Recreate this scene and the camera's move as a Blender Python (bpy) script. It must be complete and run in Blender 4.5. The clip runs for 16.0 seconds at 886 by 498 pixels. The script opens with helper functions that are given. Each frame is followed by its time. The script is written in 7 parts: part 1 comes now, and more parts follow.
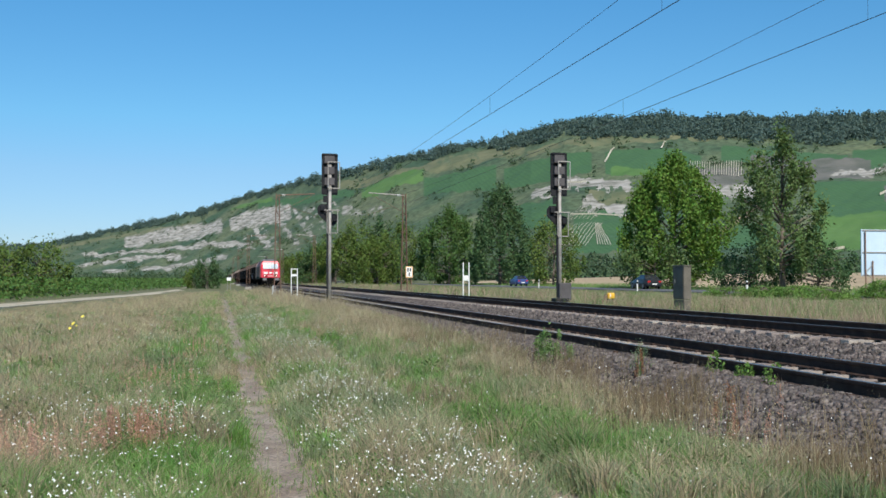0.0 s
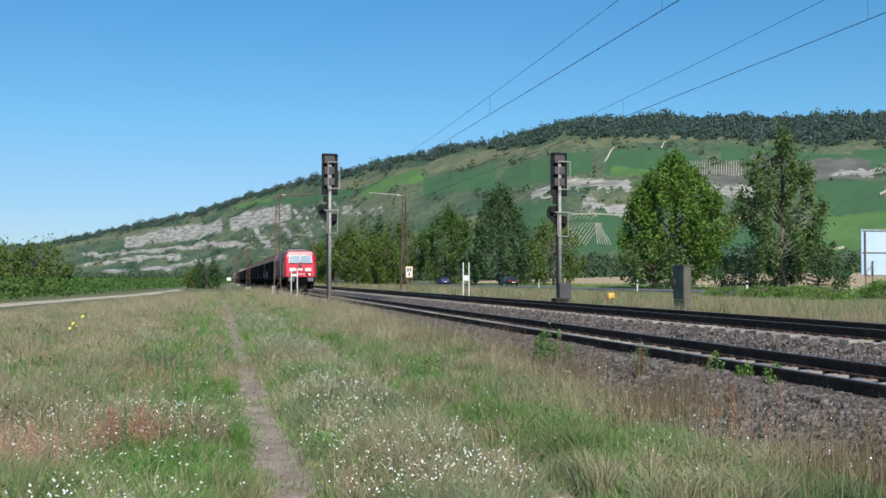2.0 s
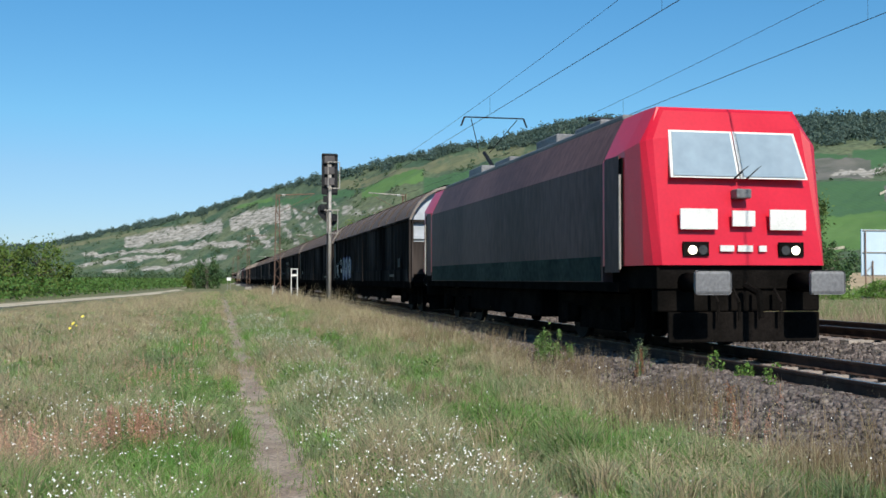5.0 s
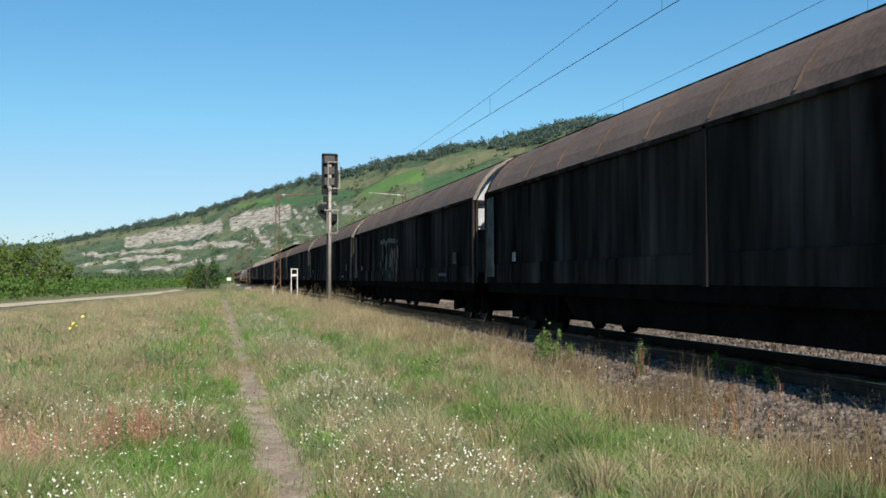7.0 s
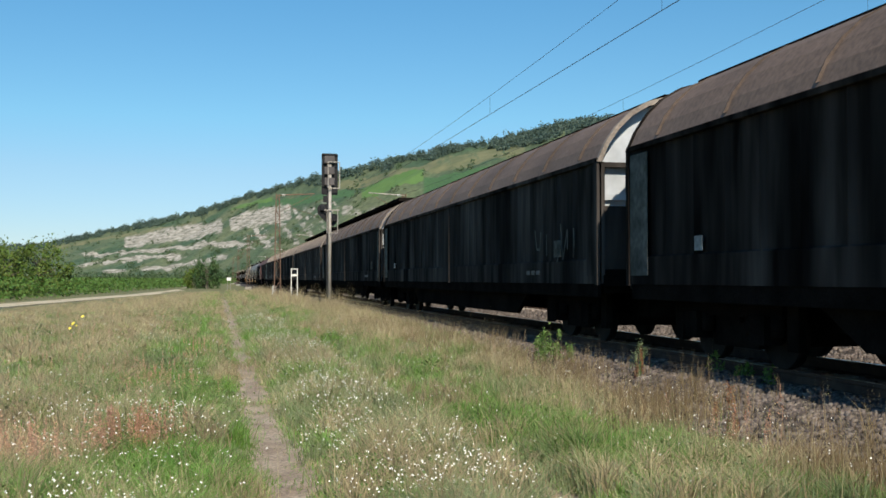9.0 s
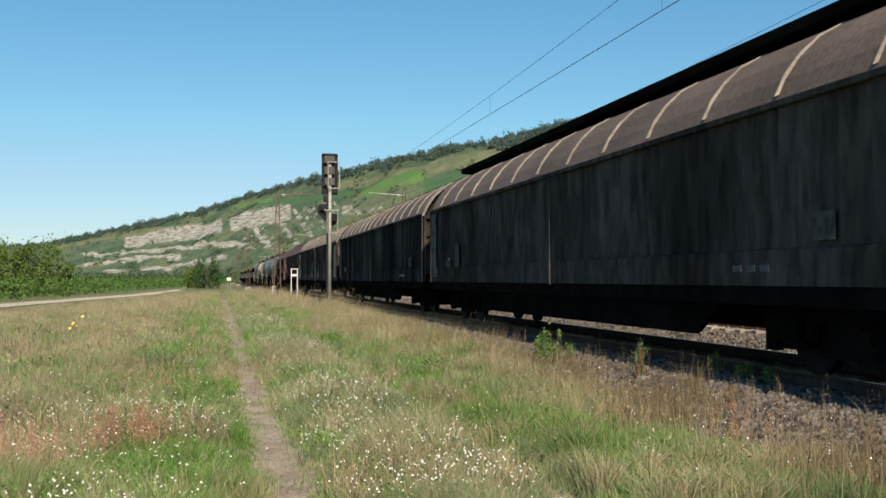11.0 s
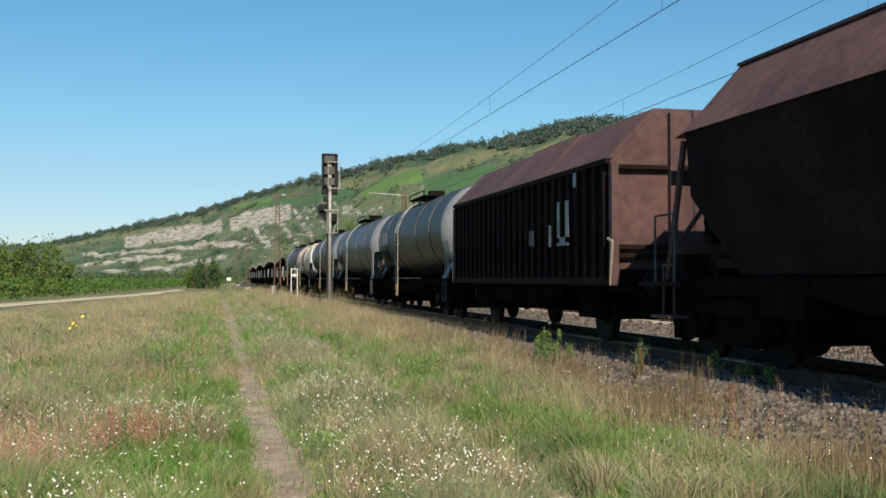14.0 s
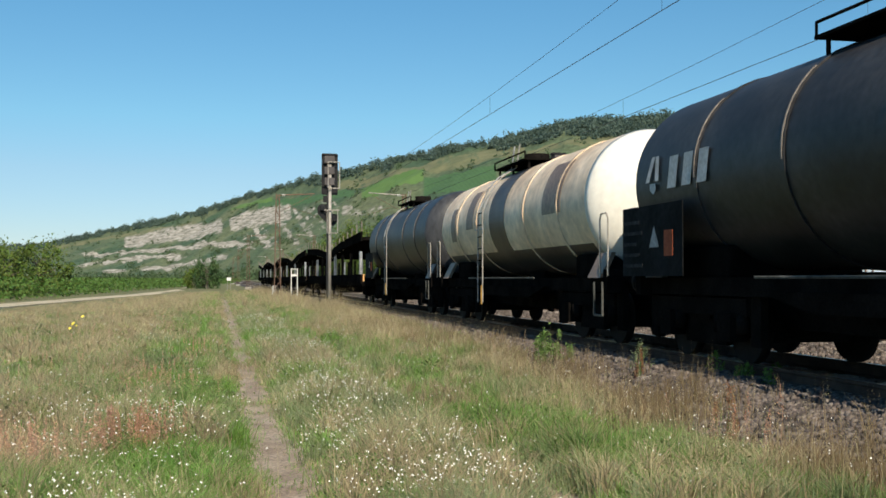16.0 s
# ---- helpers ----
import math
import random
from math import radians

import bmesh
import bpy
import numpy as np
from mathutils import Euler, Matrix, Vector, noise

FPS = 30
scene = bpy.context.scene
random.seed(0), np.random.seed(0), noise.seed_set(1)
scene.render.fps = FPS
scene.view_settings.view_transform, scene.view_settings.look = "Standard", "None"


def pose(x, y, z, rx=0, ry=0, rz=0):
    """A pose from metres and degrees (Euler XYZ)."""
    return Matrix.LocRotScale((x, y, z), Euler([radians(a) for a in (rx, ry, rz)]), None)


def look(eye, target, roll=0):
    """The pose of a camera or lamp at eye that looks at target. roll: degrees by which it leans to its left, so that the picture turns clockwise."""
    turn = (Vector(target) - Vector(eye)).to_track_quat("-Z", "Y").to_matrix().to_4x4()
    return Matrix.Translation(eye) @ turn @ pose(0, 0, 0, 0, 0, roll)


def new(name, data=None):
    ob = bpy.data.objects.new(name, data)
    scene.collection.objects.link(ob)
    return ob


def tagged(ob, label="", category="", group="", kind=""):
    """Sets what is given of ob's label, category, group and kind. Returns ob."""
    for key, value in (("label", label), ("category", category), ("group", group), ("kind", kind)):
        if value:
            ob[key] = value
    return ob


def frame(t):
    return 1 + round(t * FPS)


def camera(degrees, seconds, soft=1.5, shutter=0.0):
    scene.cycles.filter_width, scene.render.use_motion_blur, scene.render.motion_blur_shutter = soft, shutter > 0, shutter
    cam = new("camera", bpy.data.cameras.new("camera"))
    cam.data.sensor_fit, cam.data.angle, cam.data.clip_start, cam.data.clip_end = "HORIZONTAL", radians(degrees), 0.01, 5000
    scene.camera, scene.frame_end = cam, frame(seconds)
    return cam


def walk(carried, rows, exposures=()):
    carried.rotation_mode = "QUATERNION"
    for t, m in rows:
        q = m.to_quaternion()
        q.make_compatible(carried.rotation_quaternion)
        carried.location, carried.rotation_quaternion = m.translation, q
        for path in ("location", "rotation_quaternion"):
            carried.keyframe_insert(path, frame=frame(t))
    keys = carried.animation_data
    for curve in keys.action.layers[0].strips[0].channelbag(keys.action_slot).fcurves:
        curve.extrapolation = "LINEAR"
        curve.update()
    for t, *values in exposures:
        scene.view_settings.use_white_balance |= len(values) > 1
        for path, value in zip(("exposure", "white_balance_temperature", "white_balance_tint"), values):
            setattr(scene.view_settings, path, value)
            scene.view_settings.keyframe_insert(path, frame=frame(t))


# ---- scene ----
cam = camera(45.94, 16.0, soft=1.6)
EYE = Vector((0.0, 0.0, 1.1))
HEAD = radians(12.17)
AIM = EYE + Vector((math.sin(HEAD), math.cos(HEAD), math.tan(radians(1.64))))
walk(cam, [(0.0, look(EYE, AIM)), (16.0, look(EYE, AIM))],
     exposures=[(0.0, 0.0, 6400, 8), (4.2, 0.0, 6400, 8), (6.3, 0.17, 7150, 8), (9.2, 0.18, 7350, 8), (11.3, 0.19, 7900, 8), (16.0, 0.14, 7650, 8)])

# ---- light ----
SUN_EL, SUN_ROT = radians(41), radians(180.6)
world = bpy.data.worlds.new("sky")
scene.world = world
world.use_nodes = True
wn = world.node_tree
sky = wn.nodes.new("ShaderNodeTexSky")
sky.sky_type = "NISHITA"
sky.sun_disc = False
sky.sun_elevation, sky.sun_rotation = SUN_EL, SUN_ROT
sky.altitude, sky.air_density, sky.dust_density, sky.ozone_density = 800, 1.0, 0.0, 2.0
# the clear late-summer sky: a purer blue overhead, paler and less cyan towards the horizon
tint = wn.nodes.new("ShaderNodeMixRGB")
tint.blend_type = "MULTIPLY"
tint.inputs[0].default_value = 1.0
direction = wn.nodes.new("ShaderNodeTexCoord")
height = wn.nodes.new("ShaderNodeSeparateXYZ")
airs = wn.nodes.new("ShaderNodeValToRGB")
airs.color_ramp.elements[0].position, airs.color_ramp.elements[0].color = 0.03, (0.53, 0.66, 0.90, 1)
airs.color_ramp.elements[1].position, airs.color_ramp.elements[1].color = 0.30, (0.44, 0.99, 1.24, 1)
for at_z, air in ((0.10, (0.59, 0.79, 0.97)), (0.15, (0.54, 0.92, 1.08))):
    stop = airs.color_ramp.elements.new(at_z)
    stop.color = (*air, 1)
wn.links.new(direction.outputs["Generated"], height.inputs[0])
wn.links.new(height.outputs["Z"], airs.inputs["Fac"])
wn.links.new(airs.outputs["Color"], tint.inputs[2])
wn.links.new(sky.outputs[0], tint.inputs[1])
wn.links.new(tint.outputs[0], wn.nodes["Background"].inputs[0])
wn.nodes["Background"].inputs[1].default_value = 0.105
sun = new("sun", bpy.data.lights.new("sun", "SUN"))
sun.data.energy, sun.data.angle, sun.data.color = 5.0, radians(0.53), (1.0, 0.95, 0.87)
TO_SUN = Vector((math.sin(SUN_ROT) * math.cos(SUN_EL), math.cos(SUN_ROT) * math.cos(SUN_EL), math.sin(SUN_EL)))
sun.matrix_basis = look(TO_SUN * 100, (0, 0, 0))

# ---- plan ----
NEAR_X, FAR_X, FAR_Z = 7.53, 11.55, 0.25   # track centres; far track's rail top
GAUGE = 1.505


def mat(name, c1, c2, scale=3.0, rough=0.7, metal=0.0, bump=0.2, fine=40.0, vary=0.3, rnd="", stretch=(1, 1, 1), dist=0.02, spec=0.4, trans=0.0):
    """A worn surface: two colours in large stains, fine grain over them, fine relief."""
    m = bpy.data.materials.new(name)
    m.use_nodes = True
    n, l = m.node_tree.nodes, m.node_tree.links
    p = n["Principled BSDF"]
    p.inputs["Roughness"].default_value = rough
    p.inputs["Metallic"].default_value = metal
    p.inputs["Specular IOR Level"].default_value = spec
    tc = n.new("ShaderNodeTexCoord")
    mp = n.new("ShaderNodeMapping")
    mp.inputs["Scale"].default_value = stretch
    l.new(tc.outputs["Object"], mp.inputs["Vector"])
    a, b = n.new("ShaderNodeTexNoise"), n.new("ShaderNodeTexNoise")
    for t, s, d in ((a, scale, 5.0), (b, fine, 3.0)):
        t.inputs["Scale"].default_value = s
        t.inputs["Detail"].default_value = d
        l.new(mp.outputs[0], t.inputs["Vector"])
    ramp = n.new("ShaderNodeValToRGB")
    ramp.color_ramp.elements[0].position, ramp.color_ramp.elements[1].position = 0.36, 0.64
    ramp.color_ramp.elements[0].color, ramp.color_ramp.elements[1].color = (*c1, 1), (*c2, 1)
    l.new(a.outputs["Fac"], ramp.inputs["Fac"])
    val = n.new("ShaderNodeMapRange")
    val.inputs["From Min"].default_value, val.inputs["From Max"].default_value = 0.25, 0.75
    val.inputs["To Min"].default_value, val.inputs["To Max"].default_value = 1 - vary, 1 + vary
    l.new(b.outputs["Fac"], val.inputs["Value"])
    hsv = n.new("ShaderNodeHueSaturation")
    l.new(ramp.outputs["Color"], hsv.inputs["Color"])
    l.new(val.outputs[0], hsv.inputs["Value"])
    if rnd:
        src = n.new("ShaderNodeNewGeometry").outputs["Random Per Island"] if rnd == "island" else n.new("ShaderNodeObjectInfo").outputs["Random"]
        mul = n.new("ShaderNodeMapRange")
        mul.inputs["To Min"].default_value, mul.inputs["To Max"].default_value = 0.7, 1.3
        l.new(src, mul.inputs["Value"])
        prod = n.new("ShaderNodeMath")
        prod.operation = "MULTIPLY"
        l.new(val.outputs[0], prod.inputs[0])
        l.new(mul.outputs[0], prod.inputs[1])
        l.new(prod.outputs[0], hsv.inputs["Value"])
        hue = n.new("ShaderNodeMapRange")
        hue.inputs["To Min"].default_value, hue.inputs["To Max"].default_value = 0.48, 0.52
        l.new(src, hue.inputs["Value"])
        l.new(hue.outputs[0], hsv.inputs["Hue"])
    l.new(hsv.outputs[0], p.inputs["Base Color"])
    if bump:
        bp = n.new("ShaderNodeBump")
        bp.inputs["Strength"].default_value, bp.inputs["Distance"].default_value = bump, dist
        l.new(b.outputs["Fac"], bp.inputs["Height"])
        l.new(bp.outputs[0], p.inputs["Normal"])
    if trans:
        tr = n.new("ShaderNodeBsdfTranslucent")
        l.new(hsv.outputs[0], tr.inputs["Color"])
        mx = n.new("ShaderNodeMixShader")
        mx.inputs[0].default_value = trans
        l.new(p.outputs[0], mx.inputs[1])
        l.new(tr.outputs[0], mx.inputs[2])
        l.new(mx.outputs[0], n["Material Output"].inputs["Surface"])
    return m


# ---- mesh helpers ----
def box(bm, x0, x1, y0, y1, z0, z1, bevel=0.0):
    vs = [bm.verts.new((x, y, z)) for x in (x0, x1) for y in (y0, y1) for z in (z0, z1)]
    fs = [bm.faces.new([vs[i] for i in q]) for q in ((0, 1, 3, 2), (4, 6, 7, 5), (0, 4, 5, 1), (2, 3, 7, 6), (0, 2, 6, 4), (1, 5, 7, 3))]
    if bevel:
        bmesh.ops.bevel(bm, geom=list({e for f in fs for e in f.edges}), offset=bevel, segments=2, affect="EDGES", profile=0.5)
    return bm


def tube(bm, p0, p1, r, seg=8, r1=None, caps=True):
    p0, p1 = Vector(p0), Vector(p1)
    q = (p1 - p0).to_track_quat("Z", "Y")
    rings = []
    for p, rad in ((p0, r), (p1, r if r1 is None else r1)):
        rings.append([bm.verts.new(p + q @ Vector((math.cos(a) * rad, math.sin(a) * rad, 0))) for a in (2 * math.pi * i / seg for i in range(seg))])
    for i in range(seg):
        f = bm.faces.new((rings[0][i], rings[0][(i + 1) % seg], rings[1][(i + 1) % seg], rings[1][i]))
        f.smooth = seg > 6
    if caps:
        bm.faces.new(rings[0][::-1])
        bm.faces.new(rings[1])
    return bm


def bars(bm, pts, r, seg=6):
    for a, b in zip(pts, pts[1:]):
        tube(bm, a, b, r, seg)
    return bm


def prism(bm, prof, y0, y1, caps=True, smooth=False):
    """A closed outline in x, z pushed from y0 to y1."""
    a = [bm.verts.new((x, y0, z)) for x, z in prof]
    b = [bm.verts.new((x, y1, z)) for x, z in prof]
    for i in range(len(prof)):
        j = (i + 1) % len(prof)
        bm.faces.new((a[i], a[j], b[j], b[i])).smooth = smooth
    if caps:
        bm.faces.new(a[::-1])
        bm.faces.new(b)
    return bm


def loft(bm, rings, caps=True, smooth=True):
    vs = [[bm.verts.new(p) for p in r] for r in rings]
    for a, b in zip(vs, vs[1:]):
        for i in range(len(a)):
            j = (i + 1) % len(a)
            bm.faces.new((a[i], a[j], b[j], b[i])).smooth = smooth
    if caps:
        bm.faces.new(vs[0][::-1])
        bm.faces.new(vs[-1])
    return bm


def part(name, bm, material, parent=None, label="", at=None):
    bmesh.ops.recalc_face_normals(bm, faces=bm.faces)
    me = bpy.data.meshes.new(name)
    bm.to_mesh(me)
    bm.free()
    me.materials.append(material)
    ob = new(name, me)
    if parent:
        ob.parent = parent
    if at is not None:
        ob.matrix_basis = at
    if label:
        tagged(ob, label)
    return ob


def again(ob, m, parent=None):
    """One more piece on the same mesh."""
    o = new(ob.name.split(".")[0], ob.data)
    o.parent = parent or ob.parent
    o.matrix_basis = m
    return o


def raw(name, verts, faces, material, smooth=False):
    """A mesh from arrays; faces is an n by k array."""
    verts, faces = np.asarray(verts, dtype=np.float32), np.asarray(faces, dtype=np.int32)
    me = bpy.data.meshes.new(name)
    me.vertices.add(len(verts))
    me.vertices.foreach_set("co", verts.ravel())
    n, k = faces.shape
    me.loops.add(n * k)
    me.loops.foreach_set("vertex_index", faces.ravel())
    me.polygons.add(n)
    me.polygons.foreach_set("loop_start", np.arange(n, dtype=np.int32) * k)
    if smooth:
        me.polygons.foreach_set("use_smooth", np.ones(n, dtype=bool))
    me.update(calc_edges=True)
    me.materials.append(material)
    return new(name, me)


def thing(name, label, category, group="", m=None):
    e = new(name)
    e.empty_display_size = 0.2
    if m is not None:
        e.matrix_basis = m
    return tagged(e, label, category, group)


BM = bmesh.new
rng = np.random.default_rng(7)


def fbm(x, y, seed=0.0, octaves=4):
    """Smooth noise over arrays, from sums of turned sines; about -1 to 1."""
    out, amp, tot = np.zeros_like(x, dtype=float), 1.0, 0.0
    for o in range(octaves):
        k = 2.0 ** o
        for j in range(3):
            a = seed * 1.7 + o * 2.1 + j * 2.4
            out += amp / 2 * np.sin(k * (x * math.cos(a) + y * math.sin(a)) * 1.9 + 3.1 * a + 0.9 * np.sin(k * (y * math.cos(a) - x * math.sin(a)) * 1.3 + a))
        tot += amp
        amp *= 0.55
    return np.clip(out / tot, -1, 1)


# ---- materials of the setting ----
M_SOIL = mat("meadow_soil", (0.11, 0.13, 0.05), (0.17, 0.155, 0.075), 0.35, 0.95, fine=9, bump=0.6, dist=0.05)
M_PATH = mat("trodden_earth", (0.23, 0.175, 0.135), (0.35, 0.285, 0.225), 2.5, 0.95, fine=30, bump=0.9, vary=0.5, dist=0.02)
M_BALLAST = mat("ballast_bed", (0.046, 0.036, 0.032), (0.078, 0.063, 0.055), 1.2, 0.9, fine=22, bump=1.0, vary=0.6, dist=0.05)
M_STONE = mat("ballast_stone", (0.050, 0.041, 0.037), (0.19, 0.155, 0.138), 6, 0.85, fine=60, bump=0.3, rnd="island")
M_RAIL = mat("rail_rust", (0.05, 0.033, 0.027), (0.085, 0.055, 0.042), 4, 0.85, fine=90, bump=0.2, spec=0.1)
M_RAILTOP = mat("rail_head", (0.30, 0.30, 0.31), (0.42, 0.42, 0.43), 6, 0.3, metal=1.0, fine=80, bump=0.05)
M_SLEEPER = mat("concrete_sleeper", (0.25, 0.205, 0.175), (0.36, 0.305, 0.265), 2, 0.9, fine=50, bump=0.3, rnd="object")
M_ASPHALT = mat("asphalt", (0.11, 0.11, 0.115), (0.15, 0.15, 0.155), 0.6, 0.85, fine=60, bump=0.3)
M_STUBBLE = mat("pale_farm_track", (0.42, 0.35, 0.25), (0.52, 0.45, 0.33), 0.3, 0.95, fine=6, bump=0.4)
M_CROP = mat("cut_field", (0.40, 0.29, 0.17), (0.48, 0.36, 0.22), 0.05, 0.95, fine=1.5, bump=0.3)


def ground_z(x, y):
    """Height of the land's sheet, without the ballast."""
    x, y = np.asarray(x, dtype=float), np.asarray(y, dtype=float)
    z = np.full_like(x, -0.46)
    z = np.where(x > 5.0, -0.46 + np.clip((x - 5.0) / 8.5, 0, 1) * 0.46, z)
    z = z - np.clip((-x - 4.0) / 20, 0, 1) * 0.25
    bumps = 0.035 * fbm(x * 0.5, y * 0.35, 1.0) + 0.02 * fbm(x * 2.2, y * 1.4, 2.0)
    rut = -0.05 * np.exp(-((x - 0.5) / 0.28) ** 2) - 0.03 * np.exp(-((x - 2.32) / 0.25) ** 2)
    close = (np.abs(x) < 40) & (y < 200)
    return z + np.where(close, bumps + rut, 0.0)


def grid(name, xs, ys, zfun, material, lift=0.0):
    X, Y = np.meshgrid(np.asarray(xs, dtype=float), np.asarray(ys, dtype=float), indexing="ij")
    Z = zfun(X, Y) + lift
    v = np.stack([X, Y, Z], -1).reshape(-1, 3)
    n, k = len(xs), len(ys)
    i = (np.arange(n - 1)[:, None] * k + np.arange(k - 1)[None]).ravel()
    return raw(name, v, np.stack([i, i + k, i + k + 1, i + 1], 1), material, smooth=True)


gx = np.concatenate([[-4000, -2000, -1000, -500, -250, -120, -70], np.arange(-44, -6, 1.0), np.arange(-6, 5.4, 0.13), np.arange(5.5, 14, 0.5), np.arange(14, 60, 2.0), [70, 100, 160, 300, 600, 1200, 2500, 4000]])
gy = np.concatenate([[-4000, -1500, -500, -150, -50, -15], np.arange(-4, 30, 0.2), np.arange(30, 80, 0.8), np.arange(80, 220, 4.0), [260, 320, 400, 600, 900, 1500, 2600, 4500]])
tagged(grid("ground", gx, gy, ground_z, M_SOIL), "flat dry summer meadow soil beside the railway", "ground", kind="structure")
ys_path = np.arange(-4, 80, 0.15)
for cx, half in ((0.5, 0.34), (2.32, 0.20)):
    w = 0.06 * fbm(np.zeros_like(ys_path), ys_path * 0.9, cx) + 0.05 * fbm(np.zeros_like(ys_path), ys_path * 0.28, cx + 9)
    n = len(ys_path)
    wid = half * (0.75 + 0.5 * np.clip((16 - ys_path) / 8, 0, 1)) + 0.09 * fbm(np.ones_like(ys_path), ys_path * 2.1, cx + 4) * np.clip((40 - ys_path) / 20, 0.4, 1) - (0.02 if cx < 1 else 0.10) * np.clip((ys_path - 14) / 22, 0, 1) + 0.07 * np.clip((12 - ys_path) / 4, 0, 1)
    cols = np.linspace(-1, 1, 5)
    wid = np.maximum(wid, 0.01)
    ragged = 0.10 * np.stack([fbm(np.full_like(ys_path, q), ys_path * 4.5, cx + 11) for q in cols], 1) * np.abs(cols)[None]
    X = cx + w[:, None] + wid[:, None] * cols[None] + ragged
    Y = np.repeat(ys_path[:, None], 5, 1)
    Z = ground_z(X, Y) + 0.012 - 0.02 * np.abs(cols[None]) ** 3
    i = (np.arange(n - 1)[:, None] * 5 + np.arange(4)[None]).ravel()
    tagged(raw("path", np.stack([X, Y, Z], -1).reshape(-1, 3), np.stack([i, i + 1, i + 6, i + 5], 1), M_PATH, True),
           "trodden bare-earth wheel rut through the meadow", "path", kind="structure")

# farm track, road and cut field
def strip(name, line, half, z, material, label, category):
    pts = [Vector((*p, 0)) for p in line]
    bm = BM()
    rows = []
    for i, p in enumerate(pts):
        d = (pts[min(i + 1, len(pts) - 1)] - pts[max(i - 1, 0)]).normalized()
        nrm = Vector((d.y, -d.x, 0)) * half
        rows.append([bm.verts.new((q.x, q.y, z)) for q in (p - nrm, p + nrm)] + [bm.verts.new((q.x, q.y, z - 0.6)) for q in (p + nrm, p - nrm)])
    for a, b in zip(rows, rows[1:]):
        for i in range(4):
            bm.faces.new((a[i], a[(i + 1) % 4], b[(i + 1) % 4], b[i]))
    return tagged(part(name, bm, material), label, category, kind="structure")


strip("farm_track", [(-26, -40), (-17.5, 25), (-12.7, 66.5), (-7.4, 112), (-5, 150), (-4.0, 260)], 1.3, -0.48, M_STUBBLE, "pale dusty farm track along the vineyard", "track")
strip("road", [(41, -300), (41, 0), (41, 150), (40, 400), (30, 900)], 3.6, 0.06, M_ASPHALT, "grey asphalt country road behind the railway", "road")
bm = BM()
qs = [bm.verts.new(p) for p in ((60, 20, 0.08), (60, 300, 0.08), (210, 420, 3.2), (230, 20, 3.2), (60, 20, -1), (60, 300, -1), (210, 420, -1), (230, 20, -1))]
for q in ((0, 1, 2, 3), (4, 7, 6, 5), (0, 4, 5, 1), (1, 5, 6, 2), (2, 6, 7, 3), (3, 7, 4, 0)):
    bm.faces.new([qs[k] for k in q])
tagged(part("cut_field", bm, M_CROP), "tan harvested field rising beyond the road", "field", kind="structure")

# ---- permanent way ----
def ballast_profile(x):
    xs = [4.55, 5.0, 6.15, 6.68, 6.86, 8.20, 8.40, 9.0, 9.9, 10.7, 10.88, 12.22, 12.42, 13.2, 14.4, 15.0]
    zs = [-0.62, -0.47, -0.185, -0.175, -0.24, -0.24, -0.215, -0.21, -0.02, 0.02, 0.005, 0.005, 0.06, 0.05, -0.35, -0.7]
    return np.interp(x, xs, zs)


def ballast_z(x, y):
    return ballast_profile(x) + 0.025 * fbm(x * 3, y * 3, 5.0) + 0.06 * fbm(np.zeros_like(x), y * 0.8, 6.0) * (x < 5.6)


bed = grid("ballast", np.concatenate([np.arange(4.5, 6.6, 0.15), np.arange(6.6, 15.2, 0.4)]), np.concatenate([np.arange(-40, 60, 0.5), np.arange(60, 900, 12)]), ballast_z, M_BALLAST)
tagged(bed, "brownish grey crushed-stone ballast bed under both tracks", "ballast", kind="structure")

# loose stones on the bed, thickest near the camera
cube = np.array([[-1, -1, -1], [1, -1, -1], [1, 1, -1], [-1, 1, -1], [-0.7, -0.6, 1], [0.8, -0.7, 0.8], [0.6, 0.7, 1], [-0.8, 0.6, 0.7]]) * 0.5
quads = np.array([[0, 3, 2, 1], [4, 5, 6, 7], [0, 1, 5, 4], [1, 2, 6, 5], [2, 3, 7, 6], [3, 0, 4, 7]])
def stones(count, x0, x1, y0, y1, size, name, label):
    x = rng.uniform(x0, x1, count)
    y = y0 + (y1 - y0) * rng.random(count) ** 1.6
    s = size * rng.uniform(0.6, 1.35, (count, 3))
    a, b = rng.uniform(0, 6.28, count), rng.uniform(-0.6, 0.6, count)
    v = cube[None] * s[:, None] + rng.normal(0, 0.1, (count, 8, 3)) * size
    ca, sa, cb, sb = np.cos(a)[:, None], np.sin(a)[:, None], np.cos(b)[:, None], np.sin(b)[:, None]
    vx, vz = v[..., 0] * cb + v[..., 2] * sb, -v[..., 0] * sb + v[..., 2] * cb
    vx, vy = vx * ca - v[..., 1] * sa, vx * sa + v[..., 1] * ca
    z = ballast_z(x, y) + 0.012
    out = np.stack([vx + x[:, None], vy + y[:, None], vz + z[:, None]], -1).reshape(-1, 3)
    f = (quads[None] + 8 * np.arange(count)[:, None, None]).reshape(-1, 4)
    return tagged(raw(name, out, f, M_STONE), label, "ballast", kind="stuff")


stones(26000, 4.6, 6.75, 6, 48, 0.055, "ballast_stones", "loose crushed stones on the ballast shoulder")
stones(22000, 8.3, 10.9, 8, 60, 0.055, "ballast_stones", "loose crushed stones between the two tracks")
stones(4500, 6.9, 8.15, 8, 40, 0.04, "ballast_stones", "loose crushed stones in the near track")

